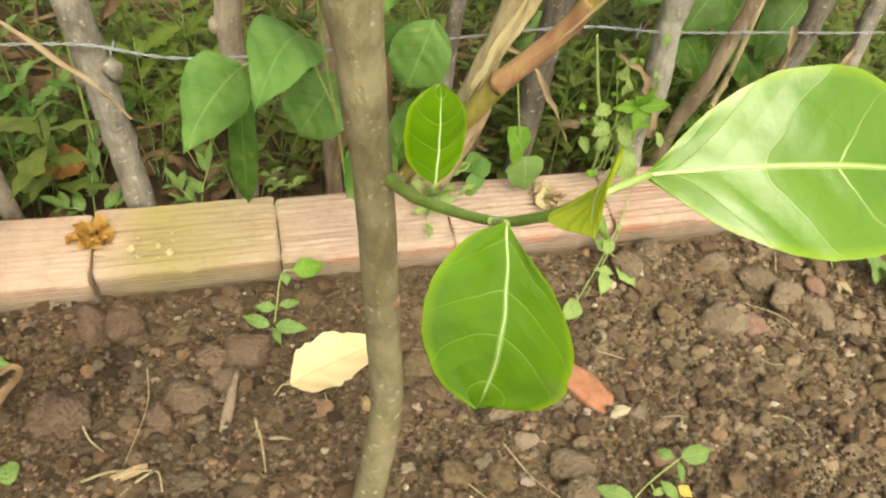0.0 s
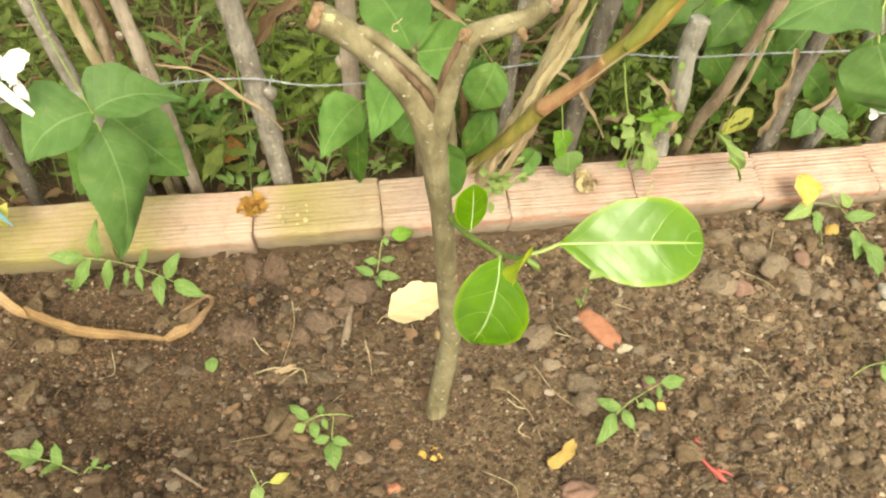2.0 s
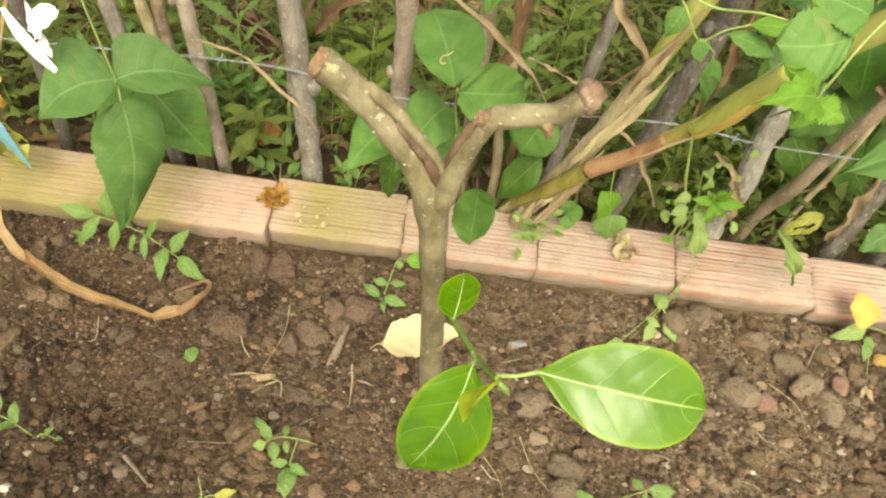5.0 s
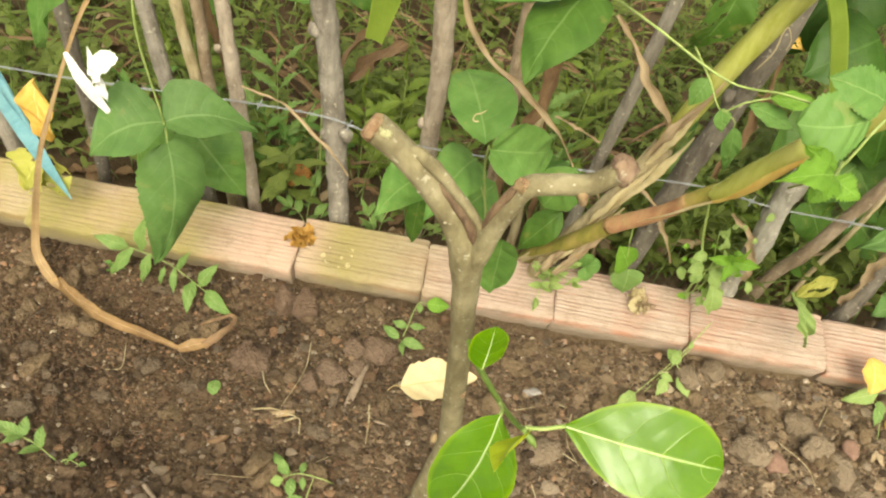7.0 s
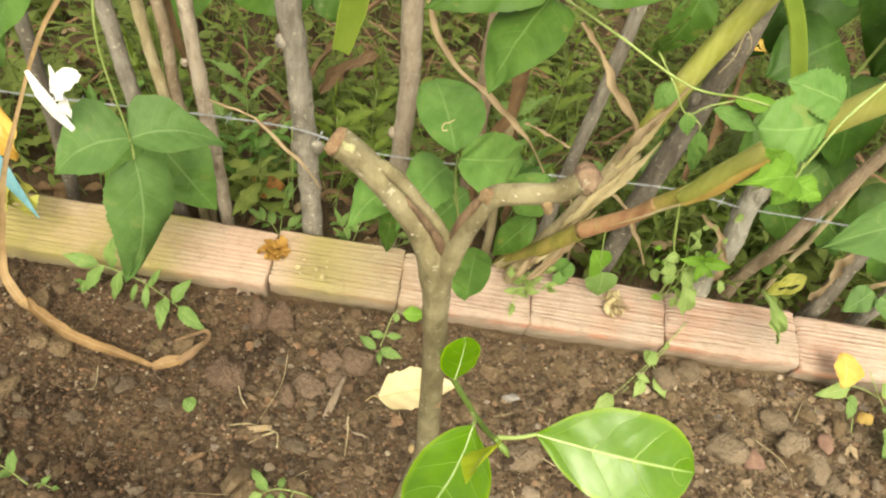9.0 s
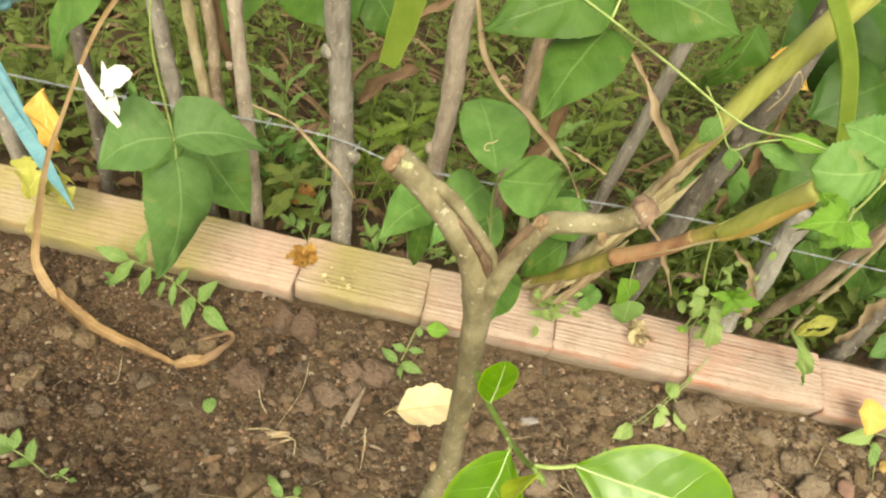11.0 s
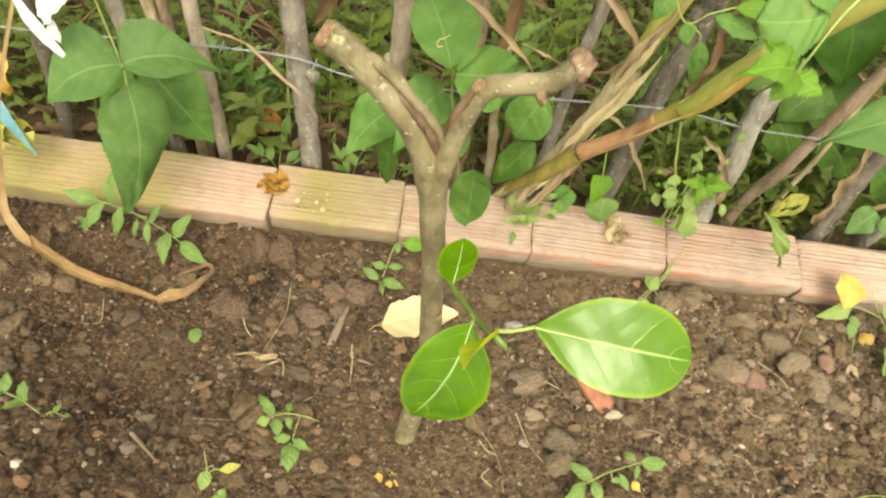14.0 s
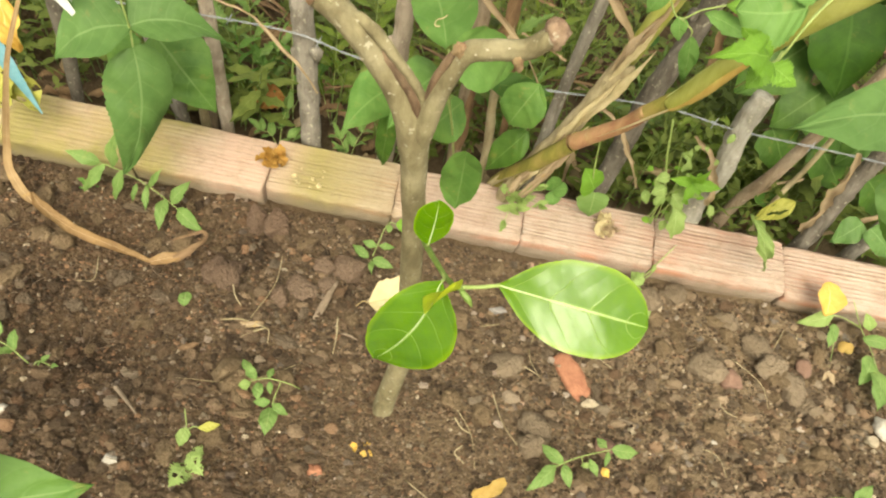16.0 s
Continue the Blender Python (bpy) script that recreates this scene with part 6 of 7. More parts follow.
    sprig("trailing green weed along the foot of the bricks",
          [[(-0.515, -0.034, 0.090), (-0.470, -0.032, 0.079), (-0.434, -0.032, 0.068), (-0.399, -0.032, 0.048), (-0.340, -0.054, 0.025), (-0.330, -0.06, 0.0)]],
          [((-0.470, -0.032, 0.079), (-0.520, -0.036, 0.096), 0.022, WEED), ((-0.461, -0.032, 0.077), (-0.502, -0.046, 0.018), 0.021, WEED), ((-0.451, -0.032, 0.076), (-0.432, -0.020, 0.150), 0.022, WEED), ((-0.434, -0.032, 0.072), (-0.452, -0.045, 0.012), 0.019, WEED),
           ((-0.399, -0.032, 0.050), (-0.393, -0.064, 0.020), 0.013, WEED), ((-0.368, -0.042, 0.035), (-0.360, -0.095, 0.018), 0.022, WEED), ((-0.358, -0.044, 0.030), (-0.328, -0.024, 0.070), 0.022, WEED), ((-0.345, -0.052, 0.028), (-0.289, -0.086, 0.020), 0.025, WEED), ((-0.395, -0.034, 0.046), (-0.372, -0.022, 0.085), 0.013, WEED), ((-0.413, -0.036, 0.053), (-0.420, -0.05, 0.022), 0.010, WEED)])
    sprig("straggly weed climbing at a joint between bricks",
          [[(0.490, 0.042, 0.082), (0.446, -0.011, 0.060), (0.409, -0.048, 0.035), (0.357, -0.094, 0.000)], [(0.454, -0.009, 0.060), (0.430, -0.033, 0.045), (0.392, -0.068, 0.000)], [(0.432, -0.032, 0.045), (0.453, -0.051, 0.030)]],
          [((0.436, -0.028, 0.045), (0.419, -0.009, 0.050), 0.022, PALEWEED),
           ((0.426, -0.035, 0.045), (0.439, -0.010, 0.055), 0.018, PALEWEED),
           ((0.440, -0.046, 0.035), (0.459, -0.075, 0.015), 0.024, PALEWEED),
           ((0.420, -0.055, 0.030), (0.405, -0.081, 0.014), 0.020, PALEWEED),
           ((0.409, -0.050, 0.034), (0.432, -0.056, 0.026), 0.015, PALEWEED),
           ((0.372, -0.083, 0.012), (0.334, -0.116, 0.014), 0.026, PALEWEED),
           ((0.451, -0.010, 0.060), (0.458, 0.006, 0.064), 0.009, PALEWEED)])
    sprig("straggly green weed at the foot of the bricks",
          [[(0.803, 0.005, 0.075), (0.822, -0.033, 0.050), (0.840, -0.072, 0.035), (0.852, -0.113, 0.020)], [(0.753, -0.018, 0.050), (0.781, -0.047, 0.030), (0.777, -0.098, 0.000)], [(0.822, -0.033, 0.050), (0.789, -0.017, 0.050), (0.744, -0.017, 0.045)]],
          [((0.777, -0.018, 0.050), (0.718, -0.033, 0.030), 0.026, PALEWEED),
           ((0.778, -0.031, 0.045), (0.771, -0.066, 0.020), 0.021, WEED),
           ((0.822, -0.051, 0.045), (0.878, -0.058, 0.050), 0.022, WEED),
           ((0.833, -0.039, 0.055), (0.823, -0.015, 0.070), 0.024, PALEWEED),
           ((0.839, -0.077, 0.032), (0.811, -0.129, 0.018), 0.036, WEED),
           ((0.845, -0.099, 0.028), (0.830, -0.172, 0.016), 0.039, WEED),
           ((0.766, -0.108, 0.012), (0.772, -0.134, 0.010), 0.012, TAN),
           ((0.766, -0.108, 0.012), (0.749, -0.131, 0.010), 0.009, TAN)])
    sprig("slender green weed in the soil",
          [[(0.688, -0.343, -0.005), (0.705, -0.339, 0.018), (0.727, -0.338, 0.026), (0.742, -0.342, 0.030)]],
          [((0.734, -0.340, 0.028), (0.771, -0.313, 0.032), 0.021, WEED),
           ((0.741, -0.344, 0.030), (0.761, -0.369, 0.020), 0.016, WEED),
           ((0.730, -0.340, 0.026), (0.725, -0.367, 0.014), 0.015, WEED),
           ((0.737, -0.342, 0.030), (0.763, -0.340, 0.030), 0.014, WEED)])
    sprig("single round seed leaf on the soil", [[(-0.273, -0.222, -0.004), (-0.274, -0.216, 0.012)]], [((-0.272, -0.224, 0.014), (-0.276, -0.200, 0.017), 0.020, WEED)], teeth=0.0, shape="round")
    seedling((0.312, -0.160, 0), [((0.300, -0.170, 0.02), 1, 0.8), ((0.318, -0.150, 0.02), 0, 0.7)], "tiny green seedling by the brick shard", 0.016, VINEPALE, 9)
    seedling((-0.44, -0.352, 0), [((-0.488, -0.342, 0.03), 2, 1.0), ((-0.40, -0.362, 0.02), 1, 0.5)], "green seedling with rounded leaflets", 0.032, WEED, 12)
    seedling((-0.505, -0.02, 0.0), [((-0.512, -0.032, 0.012), 1, 1.0), ((-0.498, -0.022, 0.014), 1, 1.0)], "tiny rosette seedling by the bricks", 0.014, VINEPALE, 14, wide=0.6)
    seedling((0.205, 0.09, 0.06), [((0.185, 0.04, 0.125), 3, 0.7), ((0.228, 0.04, 0.150), 3, 0.75), ((0.205, 0.03, 0.105), 2, 0.8), ((0.24, 0.04, 0.11), 2, 0.7), ((0.19, 0.025, 0.075), 1, 0.8)], "pale leafy weed on top of the bricks", 0.034, PALEWEED, 16, face=(0, -0.7, 0.7))
    seedling((-0.10, 0.13, 0.03), [((-0.08, 0.15, 0.10), 2, 0.9), ((-0.12, 0.14, 0.08), 2, 0.8), ((-0.11, 0.13, 0.05), 1, 0.8)], "green weed between the sticks", 0.040, WEED, 17)
    seedling((-0.23, 0.14, 0.03), [((-0.215, 0.14, 0.12), 2, 0.9), ((-0.26, 0.14, 0.06), 2, 0.7), ((-0.20, 0.13, 0.06), 1, 0.8)], "green weed between the sticks", 0.045, WEED, 18)
    seedling((-0.02, 0.16, 0.03), [((0.0, 0.10, 0.12), 2, 0.8), ((0.03, 0.10, 0.10), 2, 0.7)], "feathery pale weed behind the bricks", 0.032, PALEWEED, 19)
    for k, (x, y) in enumerate(((-0.24, 0.24), (-0.10, 0.26), (-0.45, 0.26), (0.02, 0.30), (0.18, 0.26), (0.30, 0.28), (-0.33, 0.22), (0.62, 0.24), (-0.55, 0.30), (0.45, 0.26))):
        seedling((x, y, 0.02), [((x + 0.02, y - 0.03, 0.20), 3, 1.0), ((x - 0.05, y - 0.02, 0.15), 3, 0.9), ((x + 0.06, y, 0.13), 2, 0.9)], "leafy green weed behind the stick fence", 0.048, JAGGED if k % 2 else VINE, 40 + k, wide=0.36)
    for k, (x, y, z) in enumerate(((-0.298, 0.22, 0.31), (-0.15, 0.23, 0.24), (-0.09, 0.26, 0.29), (0.15, 0.27, 0.30), (0.22, 0.30, 0.36), (-0.47, 0.30, 0.33), (0.40, 0.30, 0.22), (0.58, 0.26, 0.20))):
        seedling((x - 0.01, y + 0.03, 0.01), [((x, y, z), 4, 1.0), ((x - 0.045, y - 0.01, z * 0.75), 2, 0.9), ((x + 0.05, y, z * 0.6), 2, 0.8)], "tall weed with jagged leaves behind the sticks", 0.075, JAGGED if k % 3 else WEED, 70 + k, wide=0.34, teeth=0.26)

    star = thing("weed", (0.44, 0.06, 0.065), "upright weed with a bright star of leaves by the lichened stick", "weed", "weeds in the bed")
    Geo().tube([(0.447, 0.088, 0.075), (0.434, 0.070, 0.171), (0.412, 0.07, 0.235), (0.391, 0.07, 0.310)], [0.0022, 0.0020, 0.0014], 7, 24, 0.1, 4.0).make("stem", PALESTEM, star)
    Geo().tube([(0.434, 0.066, 0.165), (0.447, 0.05, 0.20), (0.455, 0.040, 0.226)], [0.0015, 0.0012], 6, 12).make("stem", PALESTEM, star)
    hub = v3((0.455, 0.038, 0.228))
    for a, l in ((0.05, 0.044), (1.4, 0.044), (2.2, 0.028), (3.1, 0.040), (4.6, 0.036), (5.5, 0.026)):
        d = v3((math.cos(a), -0.25 * abs(math.sin(a)) - 0.1, math.sin(a))) * l
        blade(star, hub, hub + d, np.cross(d, v3((0, -0.85, 0.5))) * 0.22, BRIGHT, "egg", bend=0.10, cup=0.15, wave=0.03, n=16, m=6, seed=a, ragged=0.12, fold=0.15)
    for base, tip, w in (((0.420, 0.045, 0.225), (0.398, 0.04, 0.215), 0.018), ((0.425, 0.045, 0.20), (0.402, 0.04, 0.185), 0.020), ((0.437, 0.045, 0.19), (0.462, 0.038, 0.165), 0.028), ((0.436, 0.05, 0.235), (0.430, 0.045, 0.272), 0.016), ((0.458, 0.055, 0.16), (0.474, 0.040, 0.095), 0.032), ((0.448, 0.05, 0.215), (0.480, 0.045, 0.195), 0.022), ((0.430, 0.05, 0.18), (0.418, 0.045, 0.160), 0.016)):
        blade(star, base, tip, w, PALEWEED, "egg", bend=0.12, cup=0.2, wave=0.05, n=16, m=6, seed=base[2] * 60, ragged=0.2, fold=0.1)


build_weeds()


def build_tiny_leaves():
    """The many tiny leaves round the upright weed at the lichened stick."""
    star = next(o for o in bpy.data.objects if o.get("label", "").startswith("upright weed with a bright star"))
    rng = random.Random(64)
    for k in range(34):
        x, z = rng.gauss(0.445, 0.030), rng.gauss(0.185, 0.050)
        p = v3((x, 0.05 + 0.02 * rng.random(), max(0.10, z)))
        a = rng.uniform(0, 6.3)
        l = rng.uniform(0.010, 0.026)
        d = v3((math.cos(a), -0.3, math.sin(a))) * l
        blade(star, p, p + d, l * rng.uniform(0.45, 0.75), PALEWEED if k % 3 else BRIGHT, "egg", bend=0.1, cup=0.15, wave=0.05, n=10, m=4, seed=k, ragged=0.15)
    for k in range(5):
        p = v3((0.447 + rng.uniform(-0.02, 0.02), 0.07, 0.10))
        q = v3((rng.gauss(0.445, 0.035), 0.05, rng.uniform(0.18, 0.28)))
        Geo().tube([p, (p + q) / 2 + v3((rng.uniform(-0.01, 0.01), -0.01, 0)), q], [0.0010, 0.0006], 5, 12).make("stem", PALESTEM, star)


build_tiny_leaves()


# ---- small things on the soil and bricks ----
def on_soil(x, y, up=0.0):
    return (x, y, soil_height(x, y) + up)


def build_small():
    ob = thing("bleached_leaf", on_soil(0.03, -0.13), "crumpled cream-coloured dead leaf on the soil", "dead leaf")
    blade(ob, on_soil(-0.005, -0.147, 0.014), on_soil(0.112, -0.114, 0.020), (-0.009, 0.032, 0.006), CREAM, "kite", bend=0.05, cup=0.16, wave=0.012, n=30, m=16, seed=2, thick=0.0004, ragged=0.16, fold=0.12, lop=0.04)
    Geo().tube([on_soil(-0.004, -0.147, 0.014), on_soil(-0.014, -0.147, 0.015), on_soil(-0.024, -0.154, 0.008)], [0.0012, 0.0009], 6, 10, 0.2, 1.0).make("stalk", PALESTRAW, ob)
    for a, b in (((0.030, -0.168), (0.034, -0.184)), ((0.112, -0.114), (0.122, -0.116))):
        Geo().tube([on_soil(*a, 0.015), on_soil(*b, 0.007)], [0.0009, 0.0004], 6, 6).make("frayed_vein", STRAW, ob)
    for a, b, r, flat, label in (
            ((-0.080, -0.206), (-0.061, -0.119), 0.0062, 0.35, "flat grey splinter of wood on the soil"),
            ((-0.319, -0.363), (-0.270, -0.402), 0.0036, 0.6, "short grey stick on the soil"),
            ((-0.036, -0.212), (-0.008, -0.214), 0.0030, 0.5, "small grey splinter on the soil"),
            ((0.40, -0.265), (0.43, -0.275), 0.0018, 0.7, "thin pale straw on the soil")):
        p, q = on_soil(*a, 0.008), on_soil(*b, 0.012)
        s = thing("wood_splinter", p, label, "stick")
        m = tuple((v3(p) + v3(q)) / 2 + v3((0, 0, 0.003)))
        Geo().tube([p, m, q], [r, r * 0.9, r * 0.35], 8, 10, 0.15, a[0] * 30, flat=flat).make("wood", STICKWOOD, s)
    for k, (pts, r) in enumerate((
            ([(-0.046, -0.186), (-0.041, -0.215), (-0.039, -0.251)], 0.0017),
            ([(-0.158, -0.096), (-0.154, -0.154), (-0.171, -0.223)], 0.0009),
            ([(-0.210, -0.239), (-0.182, -0.229), (-0.144, -0.235)], 0.0018),
            ([(-0.175, -0.258), (-0.158, -0.243), (-0.140, -0.238), (-0.135, -0.258)], 0.0016),
            ([(-0.216, -0.167), (-0.205, -0.190), (-0.191, -0.206)], 0.0014),
            ([(0.715, -0.075), (0.722, -0.050)], 0.0012),
            ([(0.27, -0.13), (0.26, -0.185), (0.275, -0.23)], 0.0009),
            ([(0.15, -0.30), (0.18, -0.34), (0.19, -0.39)], 0.0008),
            ([(0.17, -0.36), (0.16, -0.372), (0.175, -0.385)], 0.0012),
            ([(0.36, -0.16), (0.40, -0.185)], 0.0010),
            ([(0.20, -0.22), (0.235, -0.205)], 0.0011),
            ([(0.52, -0.29), (0.55, -0.30), (0.56, -0.33)], 0.0009),
            ([(-0.43, -0.16), (-0.42, -0.20), (-0.44, -0.21)], 0.0008),
            ([(-0.08, -0.28), (-0.15, -0.33), (-0.24, -0.34)], 0.0006),
            ([(0.60, -0.12), (0.64, -0.16), (0.65, -0.20)], 0.0008),
            ([(0.673, -0.089), (0.696, -0.049)], 0.0011),
            ([(0.177, -0.151), (0.209, -0.137)], 0.0012),
            ([(0.248, -0.121), (0.262, -0.122), (0.275, -0.131)], 0.0012),
            ([(0.203, -0.269), (0.222, -0.315), (0.246, -0.346)], 0.0009),
            ([(0.153, -0.32), (0.166, -0.334), (0.179, -0.338)], 0.0014),
            ([(0.559, -0.206), (0.575, -0.222), (0.59, -0.229)], 0.0009),
            ([(0.251, -0.209), (0.273, -0.222)], 0.0012),
            ([(0.10, -0.42), (0.14, -0.45), (0.13, -0.50)], 0.0008))):
        line = [on_soil(*p, 0.009) for p in pts]
        s = thing("rootlet", line[0], "thin pale dry rootlet on the soil", "rootlet", "rootlets on the soil")
        Geo().tube(line, [r, r * 0.6], 6, 6 * len(pts), 0.15, k).make("fibre", STRAW, s)
    for k, (x, y, size, material, name, label, cut) in enumerate((
            (0.332, -0.203, (0.022, 0.050, 0.010), SHARD, "brick_shard", "flat orange brick shard on the soil", 0.86),
            (0.221, -0.470, (0.021, 0.016, 0.012), REDSTONE, "red_stone", "rounded dull red stone on the soil", 0.0),
            (-0.024, -0.428, (0.009, 0.009, 0.007), SHARD, "red_pebble", "small orange-red pebble on soil", 0.0),
            (0.548, -0.150, (0.030, 0.022, 0.018), STONE, "pale_clod", "pale tan clod of dry soil", 0.95),
            (0.835, -0.200, (0.014, 0.020, 0.012), WHITESTONE, "white_stone", "smooth white stone on the soil", 0.0),
            (-0.280, -0.464, (0.012, 0.008, 0.006), WHITESTONE, "pale_chip", "pale chip of stone", 0.7),
            (-0.435, -0.427, (0.009, 0.006, 0.005), WHITESTONE, "pale_chip", "pale chip of stone", 0.7),
            (0.554, -0.271, (0.005, 0.004, 0.003), WHITESTONE, "pale_chip", "tiny white chip of stone", 0.0),
            (-0.412, -0.052, (0.018, 0.008, 0.005), STONE, "pale_chip", "pale chip of stone", 0.7),
            (0.196, -0.158, (0.008, 0.006, 0.005), STONE, "grey_pebble", "grey pebble in the soil", 0.7),
            (0.46, -0.045, (0.026, 0.020, 0.020), STONE, "pale_clod", "pale tan clod against the bricks", 0.95),
            (0.66, -0.13, (0.028, 0.022, 0.018), STONE, "pale_clod", "pale tan clod of dry soil", 0.95),
            (0.60, -0.05, (0.022, 0.018, 0.015), STONE, "pale_clod", "pale tan clod against the bricks", 0.95),
            (0.27, -0.34, (0.022, 0.018, 0.015), STONE, "pale_clod", "pale tan clod of dry soil", 0.95),
            (-0.40, -0.185, (0.010, 0.012, 0.007), STONE, "grey_pebble", "grey pebble in the soil", 0.0),
            (-0.50, -0.255, (0.013, 0.009, 0.007), STONE, "grey_pebble", "grey pebble in the soil", 0.0),
            (-0.56, -0.19, (0.016, 0.012, 0.008), STONE, "grey_pebble", "grey pebble in the soil", 0.0),
            (-0.217, -0.034, (0.017, 0.028, 0.024), DARKSTONE, "brick_fragment", "dark brown brick fragment wedged at the edging", 0.95),
            (-0.181, -0.036, (0.021, 0.026, 0.024), DARKSTONE, "brick_fragment", "dark brown brick fragment wedged at the edging", 0.95),
            (-0.377, -0.191, (0.012, 0.016, 0.008), STONE, "grey_pebble", "grey pebble in the soil", 0.85),
            (-0.429, -0.247, (0.014, 0.011, 0.008), STONE, "grey_pebble", "grey pebble in the soil", 0.85),
            (-0.523, -0.287, (0.022, 0.016, 0.010), STONE, "grey_pebble", "grey pebble in the soil", 0.85),
            (-0.518, -0.231, (0.008, 0.008, 0.006), STONE, "pale_chip", "pale chip of stone", 0.85),
            (-0.313, -0.212, (0.014, 0.012, 0.008), STONE, "grey_pebble", "grey pebble in the soil", 0.85),
            (-0.111, -0.250, (0.016, 0.012, 0.008), STONE, "grey_pebble", "grey pebble in the soil", 0.85),
            (-0.099, -0.185, (0.009, 0.016, 0.008), STONE, "pale_chip", "pale grey chip of stone", 0.85),
            (-0.113, -0.142, (0.024, 0.022, 0.014), DARKSTONE, "brick_fragment", "reddish brown brick fragment in the soil", 0.95),
            (-0.076, -0.128, (0.017, 0.017, 0.013), DARKSTONE, "brick_fragment", "reddish brown brick fragment in the soil", 0.95),
            (-0.143, -0.168, (0.015, 0.019, 0.012), DARKSTONE, "brick_fragment", "reddish brown brick fragment in the soil", 0.95),
            (-0.045, -0.086, (0.027, 0.022, 0.016), DARKSTONE, "brick_fragment", "reddish brown brick fragment in the soil", 0.95),
            (-0.090, -0.094, (0.018, 0.015, 0.013), DARKSTONE, "brick_fragment", "reddish brown brick fragment in the soil", 0.95),
            (-0.238, -0.151, (0.027, 0.030, 0.016), DARKSTONE, "brown_clod", "large dark brown clod of soil", 0.0),
            (0.206, -0.107, (0.014, 0.009, 0.006), GREYSTONE, "pale_chip", "flat pale grey chip of stone", 0.8),
            (0.277, -0.312, (0.027, 0.022, 0.014), STONE, "pale_clod", "pale tan clod of dry soil", 0.95),
            (0.502, -0.022, (0.026, 0.020, 0.018), STONE, "pale_clod", "pale tan clod against the bricks", 0.95),
            (0.590, -0.160, (0.018, 0.018, 0.012), REDSTONE, "red_stone", "rounded dull red stone on the soil", 0.9),
            (0.695, -0.156, (0.020, 0.026, 0.014), STONE, "pale_clod", "pale tan clod of dry soil", 0.95),
            (0.722, -0.182, (0.026, 0.018, 0.013), STONE, "pale_clod", "pale tan clod of dry soil", 0.95),
            (0.645, -0.089, (0.024, 0.022, 0.013), STONE, "pale_clod", "pale tan clod of dry soil", 0.95),
            (0.722, -0.110, (0.012, 0.018, 0.009), REDSTONE, "brick_fragment", "dull red brick fragment in the soil", 0.9),
            (0.228, -0.212, (0.026, 0.026, 0.014), STONE, "pale_clod", "pale tan clod of dry soil", 0.95),
            (0.380, -0.312, (0.017, 0.013, 0.009), REDSTONE, "red_stone", "rounded dull red stone on the soil", 0.9),
            (0.10, -0.48, (0.007, 0.005, 0.004), CRUMB, "yellow_chip", "small yellow chip on the soil", 0.0))):
        g = Geo().lump(on_soil(x, y, size[2] * 0.35), size, 2, 0.18 if name == "brick_shard" else 0.6, k * 2.3 + 1, cut)
        if name in ("pale_clod", "grey_pebble", "brick_fragment", "pale_chip"):
            vs, fs = chip(2, k * 5 + 3)
            g.v = [v3(on_soil(x, y, size[2] * 0.42)) + p * v3(size) * 1.08 for p in vs]
        if name == "brick_shard":
            q = Matrix.Rotation(radians(30), 3, "Z")
            c = v3(on_soil(x, y, size[2] * 0.35))
            g.v = [c + np.array(q @ Vector(p - c)) for p in g.v]
        tagged(g.make(name, CLODLIKE if name == "pale_clod" else material), label, "stone")
    rng = random.Random(77)
    for x, y, z, n, big, label in ((0.034, -0.386, None, 4, 0.42, "crumbled yellow leaf bits on the soil"), (-0.218, 0.052, 0.080, 13, 0.92, "crumpled orange-yellow dead leaf on the bricks"), (0.366, 0.050, 0.079, 13, 1.05, "crumpled pale tan dead leaf on the bricks"), (-0.165, 0.030, 0.070, 3, 0.30, "pale crumbs of leaf on the bricks"), (-0.120, 0.036, 0.070, 3, 0.30, "pale crumbs of leaf on the bricks"), (-0.142, 0.018, 0.070, 2, 0.26, "pale crumbs of leaf on the bricks")):
        c = v3(on_soil(x, y, 0.004)) if z is None else v3((x, y, z))
        ob = thing("leaf_crumbs", tuple(c), label, "dead leaf")
        for k in range(n):
            p = c + v3((rng.gauss(0, 0.006), rng.gauss(0, 0.008), abs(rng.gauss(0, 0.004)))) * (big if big > 0.9 else 1.0)
            a = rng.uniform(0, 6.3)
            d = v3((math.cos(a), math.sin(a) * 0.8, rng.uniform(-0.5, 0.9))) * rng.uniform(0.016, 0.024) * big
            blade(ob, p - d / 2, p + d / 2, np.cross(d, v3((rng.uniform(-1.2, 1.2), rng.uniform(-1.2, 1.2), 1))) * 0.45, (TAN if big > 0.9 and k % 2 else PALESTRAW) if "pale" in label else (ORANGE if z else YELLOW), "patch", name="flake", bend=0.2, cup=0.5, wave=0.14, n=14, m=10, seed=k, ragged=0.4)
    for base, tip, w, material, label in (
            ((0.745, 0.012, 0.098), (0.745, -0.040, 0.070), 0.048, YELLOW, "bright yellow fallen leaf hanging over the brick edge"),
            ((0.190, -0.430, 0.012), (0.232, -0.402, 0.020), 0.019, TANLEAF, "curled yellow-tan torn dead leaf on the soil"),
            ((-0.255, -0.295, 0.010), (-0.228, -0.280, 0.012), 0.009, RUST, "small shrivelled brown leaf on the soil"),
            ((-0.188, -0.236, 0.010), (-0.150, -0.226, 0.012), 0.010, TAN, "small shrivelled tan leaf on the soil"),
            ((0.80, -0.05, 0.012), (0.820, -0.058, 0.02), 0.02, TANLEAF, "small orange dead leaf at the foot of the bricks")):
        ob = thing("fallen_leaf", base, label, "dead leaf", "fallen leaves in the bed")
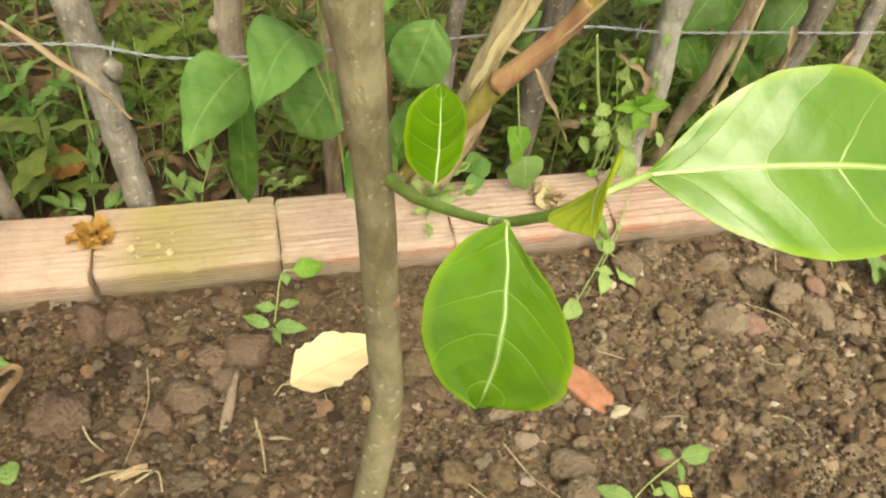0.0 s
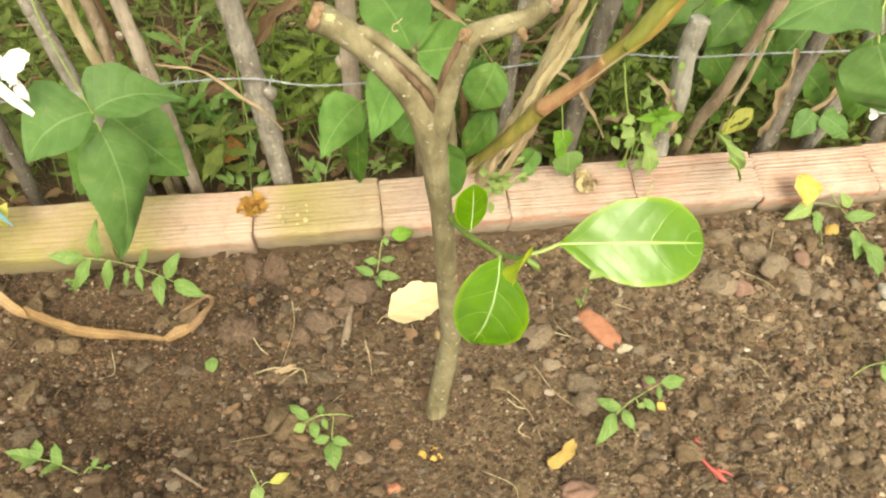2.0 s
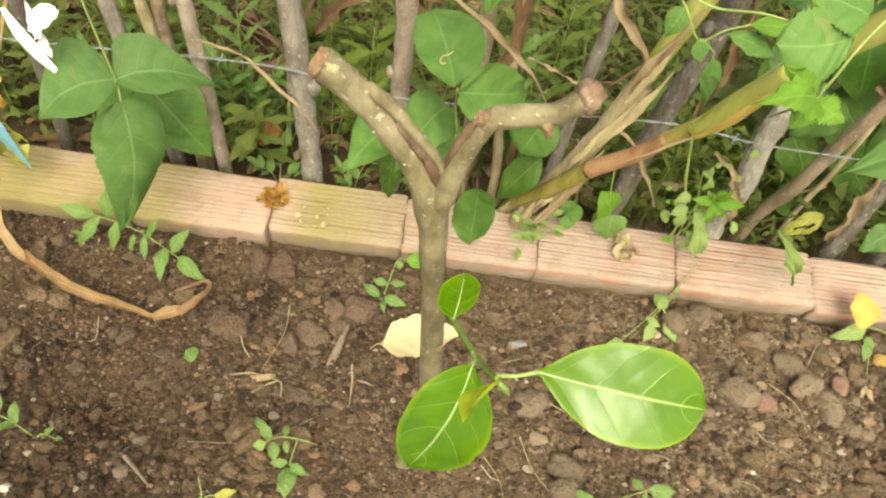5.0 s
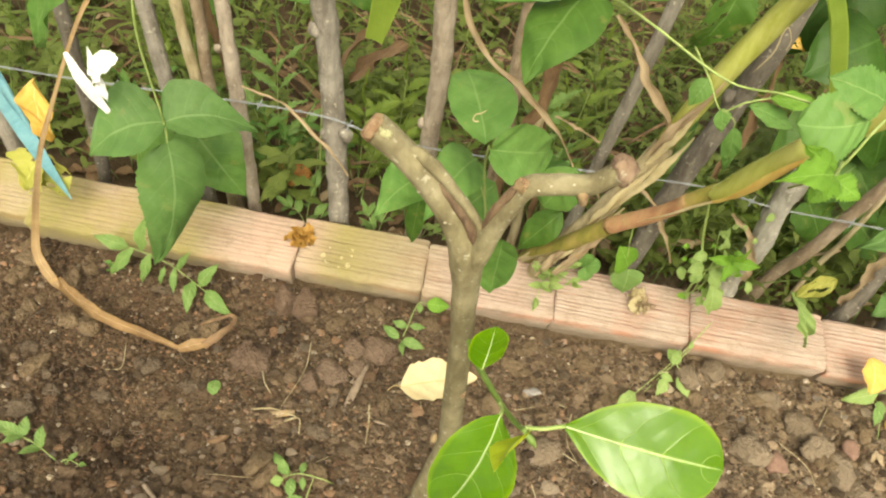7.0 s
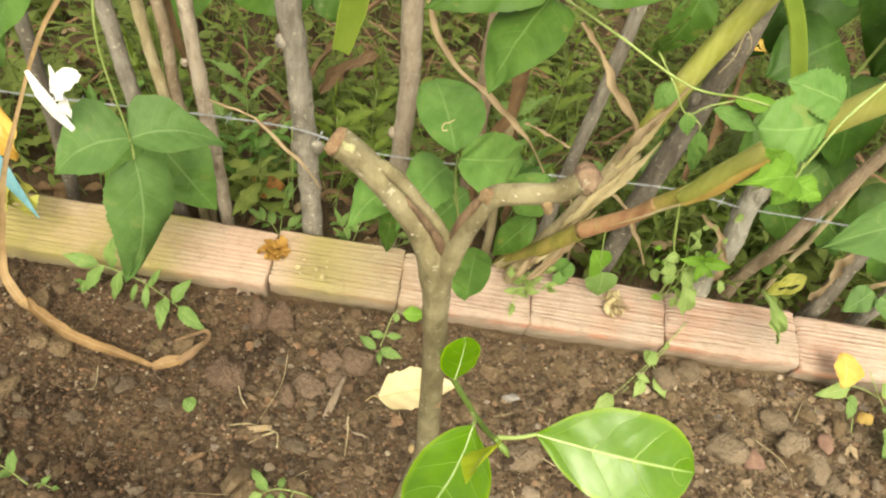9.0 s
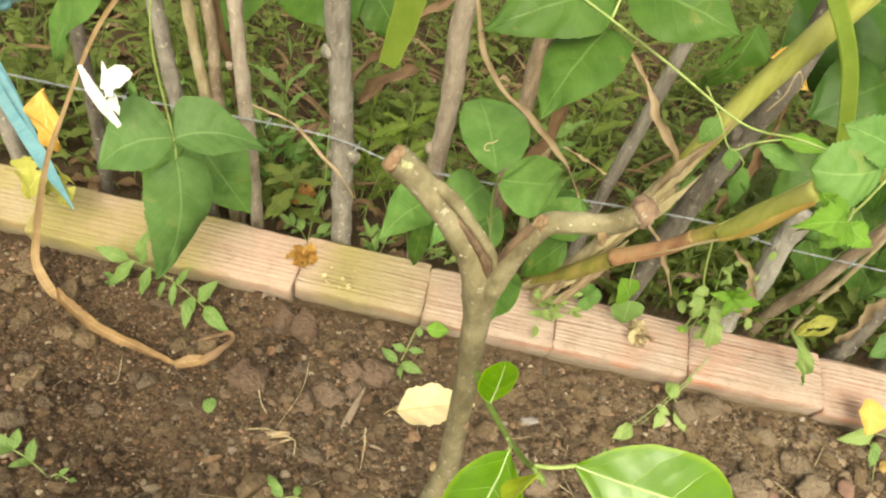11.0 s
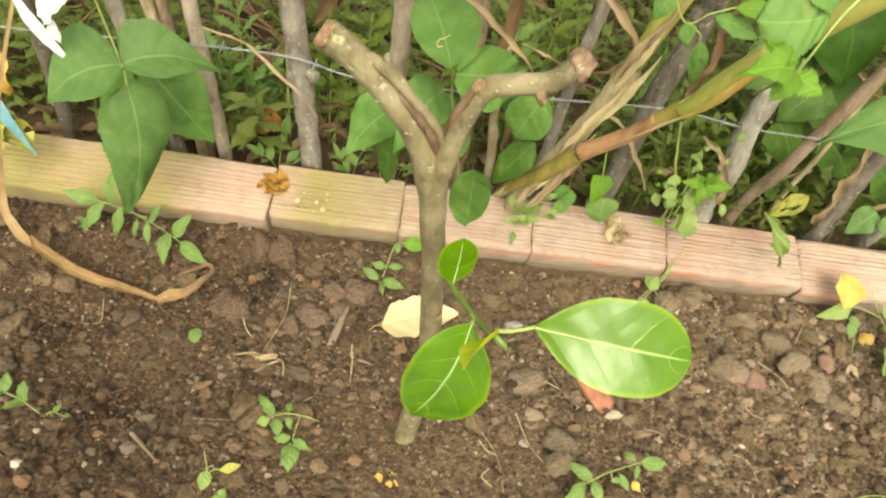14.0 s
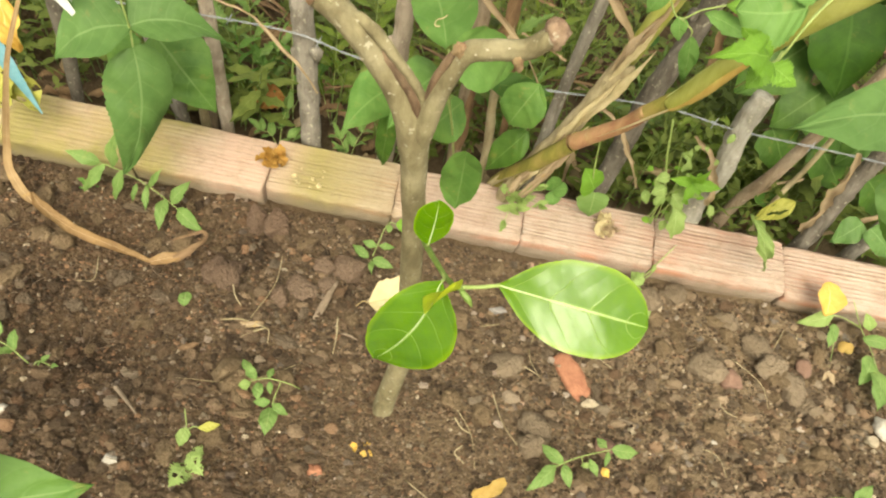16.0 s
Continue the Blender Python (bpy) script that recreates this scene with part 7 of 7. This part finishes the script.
        blade(ob, base, tip, w, material, "torn" if material in (ORANGE, TAN, TANLEAF) else "round", bend=0.15, cup=0.35, wave=0.06, n=14, m=8, seed=base[0] * 30, thick=0.0004)
    bits = Geo()
    rng = random.Random(91)
    for k in range(900):
        x, y = rng.uniform(-0.75, 0.95), rng.uniform(-0.56, -0.005)
        a, l = rng.uniform(0, 6.3), 0.006 + 0.022 * rng.random() ** 2.5
        p = v3(on_soil(x, y, 0.004 + 0.004 * rng.random()))
        d = v3((math.cos(a), math.sin(a), rng.uniform(-0.05, 0.2))) * l
        e = v3((math.sin(a), -math.cos(a), 0.1)) * l * rng.uniform(-0.3, 0.3)
        bits.tube([p, p + d * 0.5 + e, p + d], [0.0006, 0.0004], 3, 4, caps=False)
    tagged(bits.make("root_fibres", STICKWOOD), "short dry root fibres scattered through the soil", "root fibres", kind="stuff")
    s = thing("red_string", on_soil(0.411, -0.44), "frayed scrap of red string on the soil", "string")
    Geo().tube([on_soil(x, y, 0.007) for x, y in ((0.405, -0.412), (0.412, -0.425), (0.404, -0.438), (0.410, -0.455), (0.418, -0.468), (0.425, -0.478))], [0.0035, 0.0022, 0.002, 0.0022, 0.0045, 0.003], 8, 30, 0.35, 1).make("fibre", REDSTRING, s)
    Geo().tube([on_soil(x, y, 0.007) for x, y in ((0.416, -0.462), (0.430, -0.466), (0.436, -0.474))], [0.003, 0.0025, 0.001], 7, 14, 0.35, 2).make("fibre", REDSTRING, s)


build_small()


def mine_trail():
    """The pale winding trail of a leaf miner on one vine leaf."""
    host = next(o for o in bpy.data.objects if o.get("label", "").startswith("bean vine with heart-shaped"))
    leaf = next(o for o in host.children if o.name.startswith("leaf"))
    at = [v3(leaf.data.vertices[i * 13 + j].co) + v3(host.location) + v3((0, -0.0008, 0.0008)) for i, j in ((9, 7), (8, 6), (8, 5), (7, 4), (6, 4), (6, 5))]
    Geo().tube(at, [0.0009, 0.0007], 6, 24, 0.3, 3.0, flat=0.5).make("miner_trail", CREAM, leaf, "pale winding leaf-miner trail")


mine_trail()

# ---- the bricks one by one ----
edging = thing("brick_edging", (0, 0, 0), "row of weathered ribbed clay bricks edging the bed", "brick edging", kind="structure")
JOINTS = [-1.34, -1.11, -0.885, -0.657, -0.437, -0.217, 0.0, 0.223, 0.455, 0.690, 0.918, 1.15, 1.38]
SETTLE = [(0, 0, 0), (0, 0, 0), (0.006, 0.0, 0.5), (-0.010, 0.004, 0), (-0.006, 0.003, -0.6), (0.006, -0.003, 0.4), (0.0, -0.002, 0.3), (0.002, 0.0, -0.3), (0.0, 0.002, 0.2), (-0.004, -0.002, 0.4), (0.0, -0.002, 0.5), (-0.004, 0, 0.2)]
for k in range(len(JOINTS) - 1):
    span = JOINTS[k + 1] - JOINTS[k] - 0.0014
    ob = new("brick", brick_mesh(k, span, 0.75 if k >= 7 else (0.6 if k == 5 else 0.36)))
    dy, dz, turn = SETTLE[k]
    ob.matrix_basis = pose(JOINTS[k] + 0.001, dy, 0.060 + dz, 16.0, 0, turn)
    ob.parent = edging
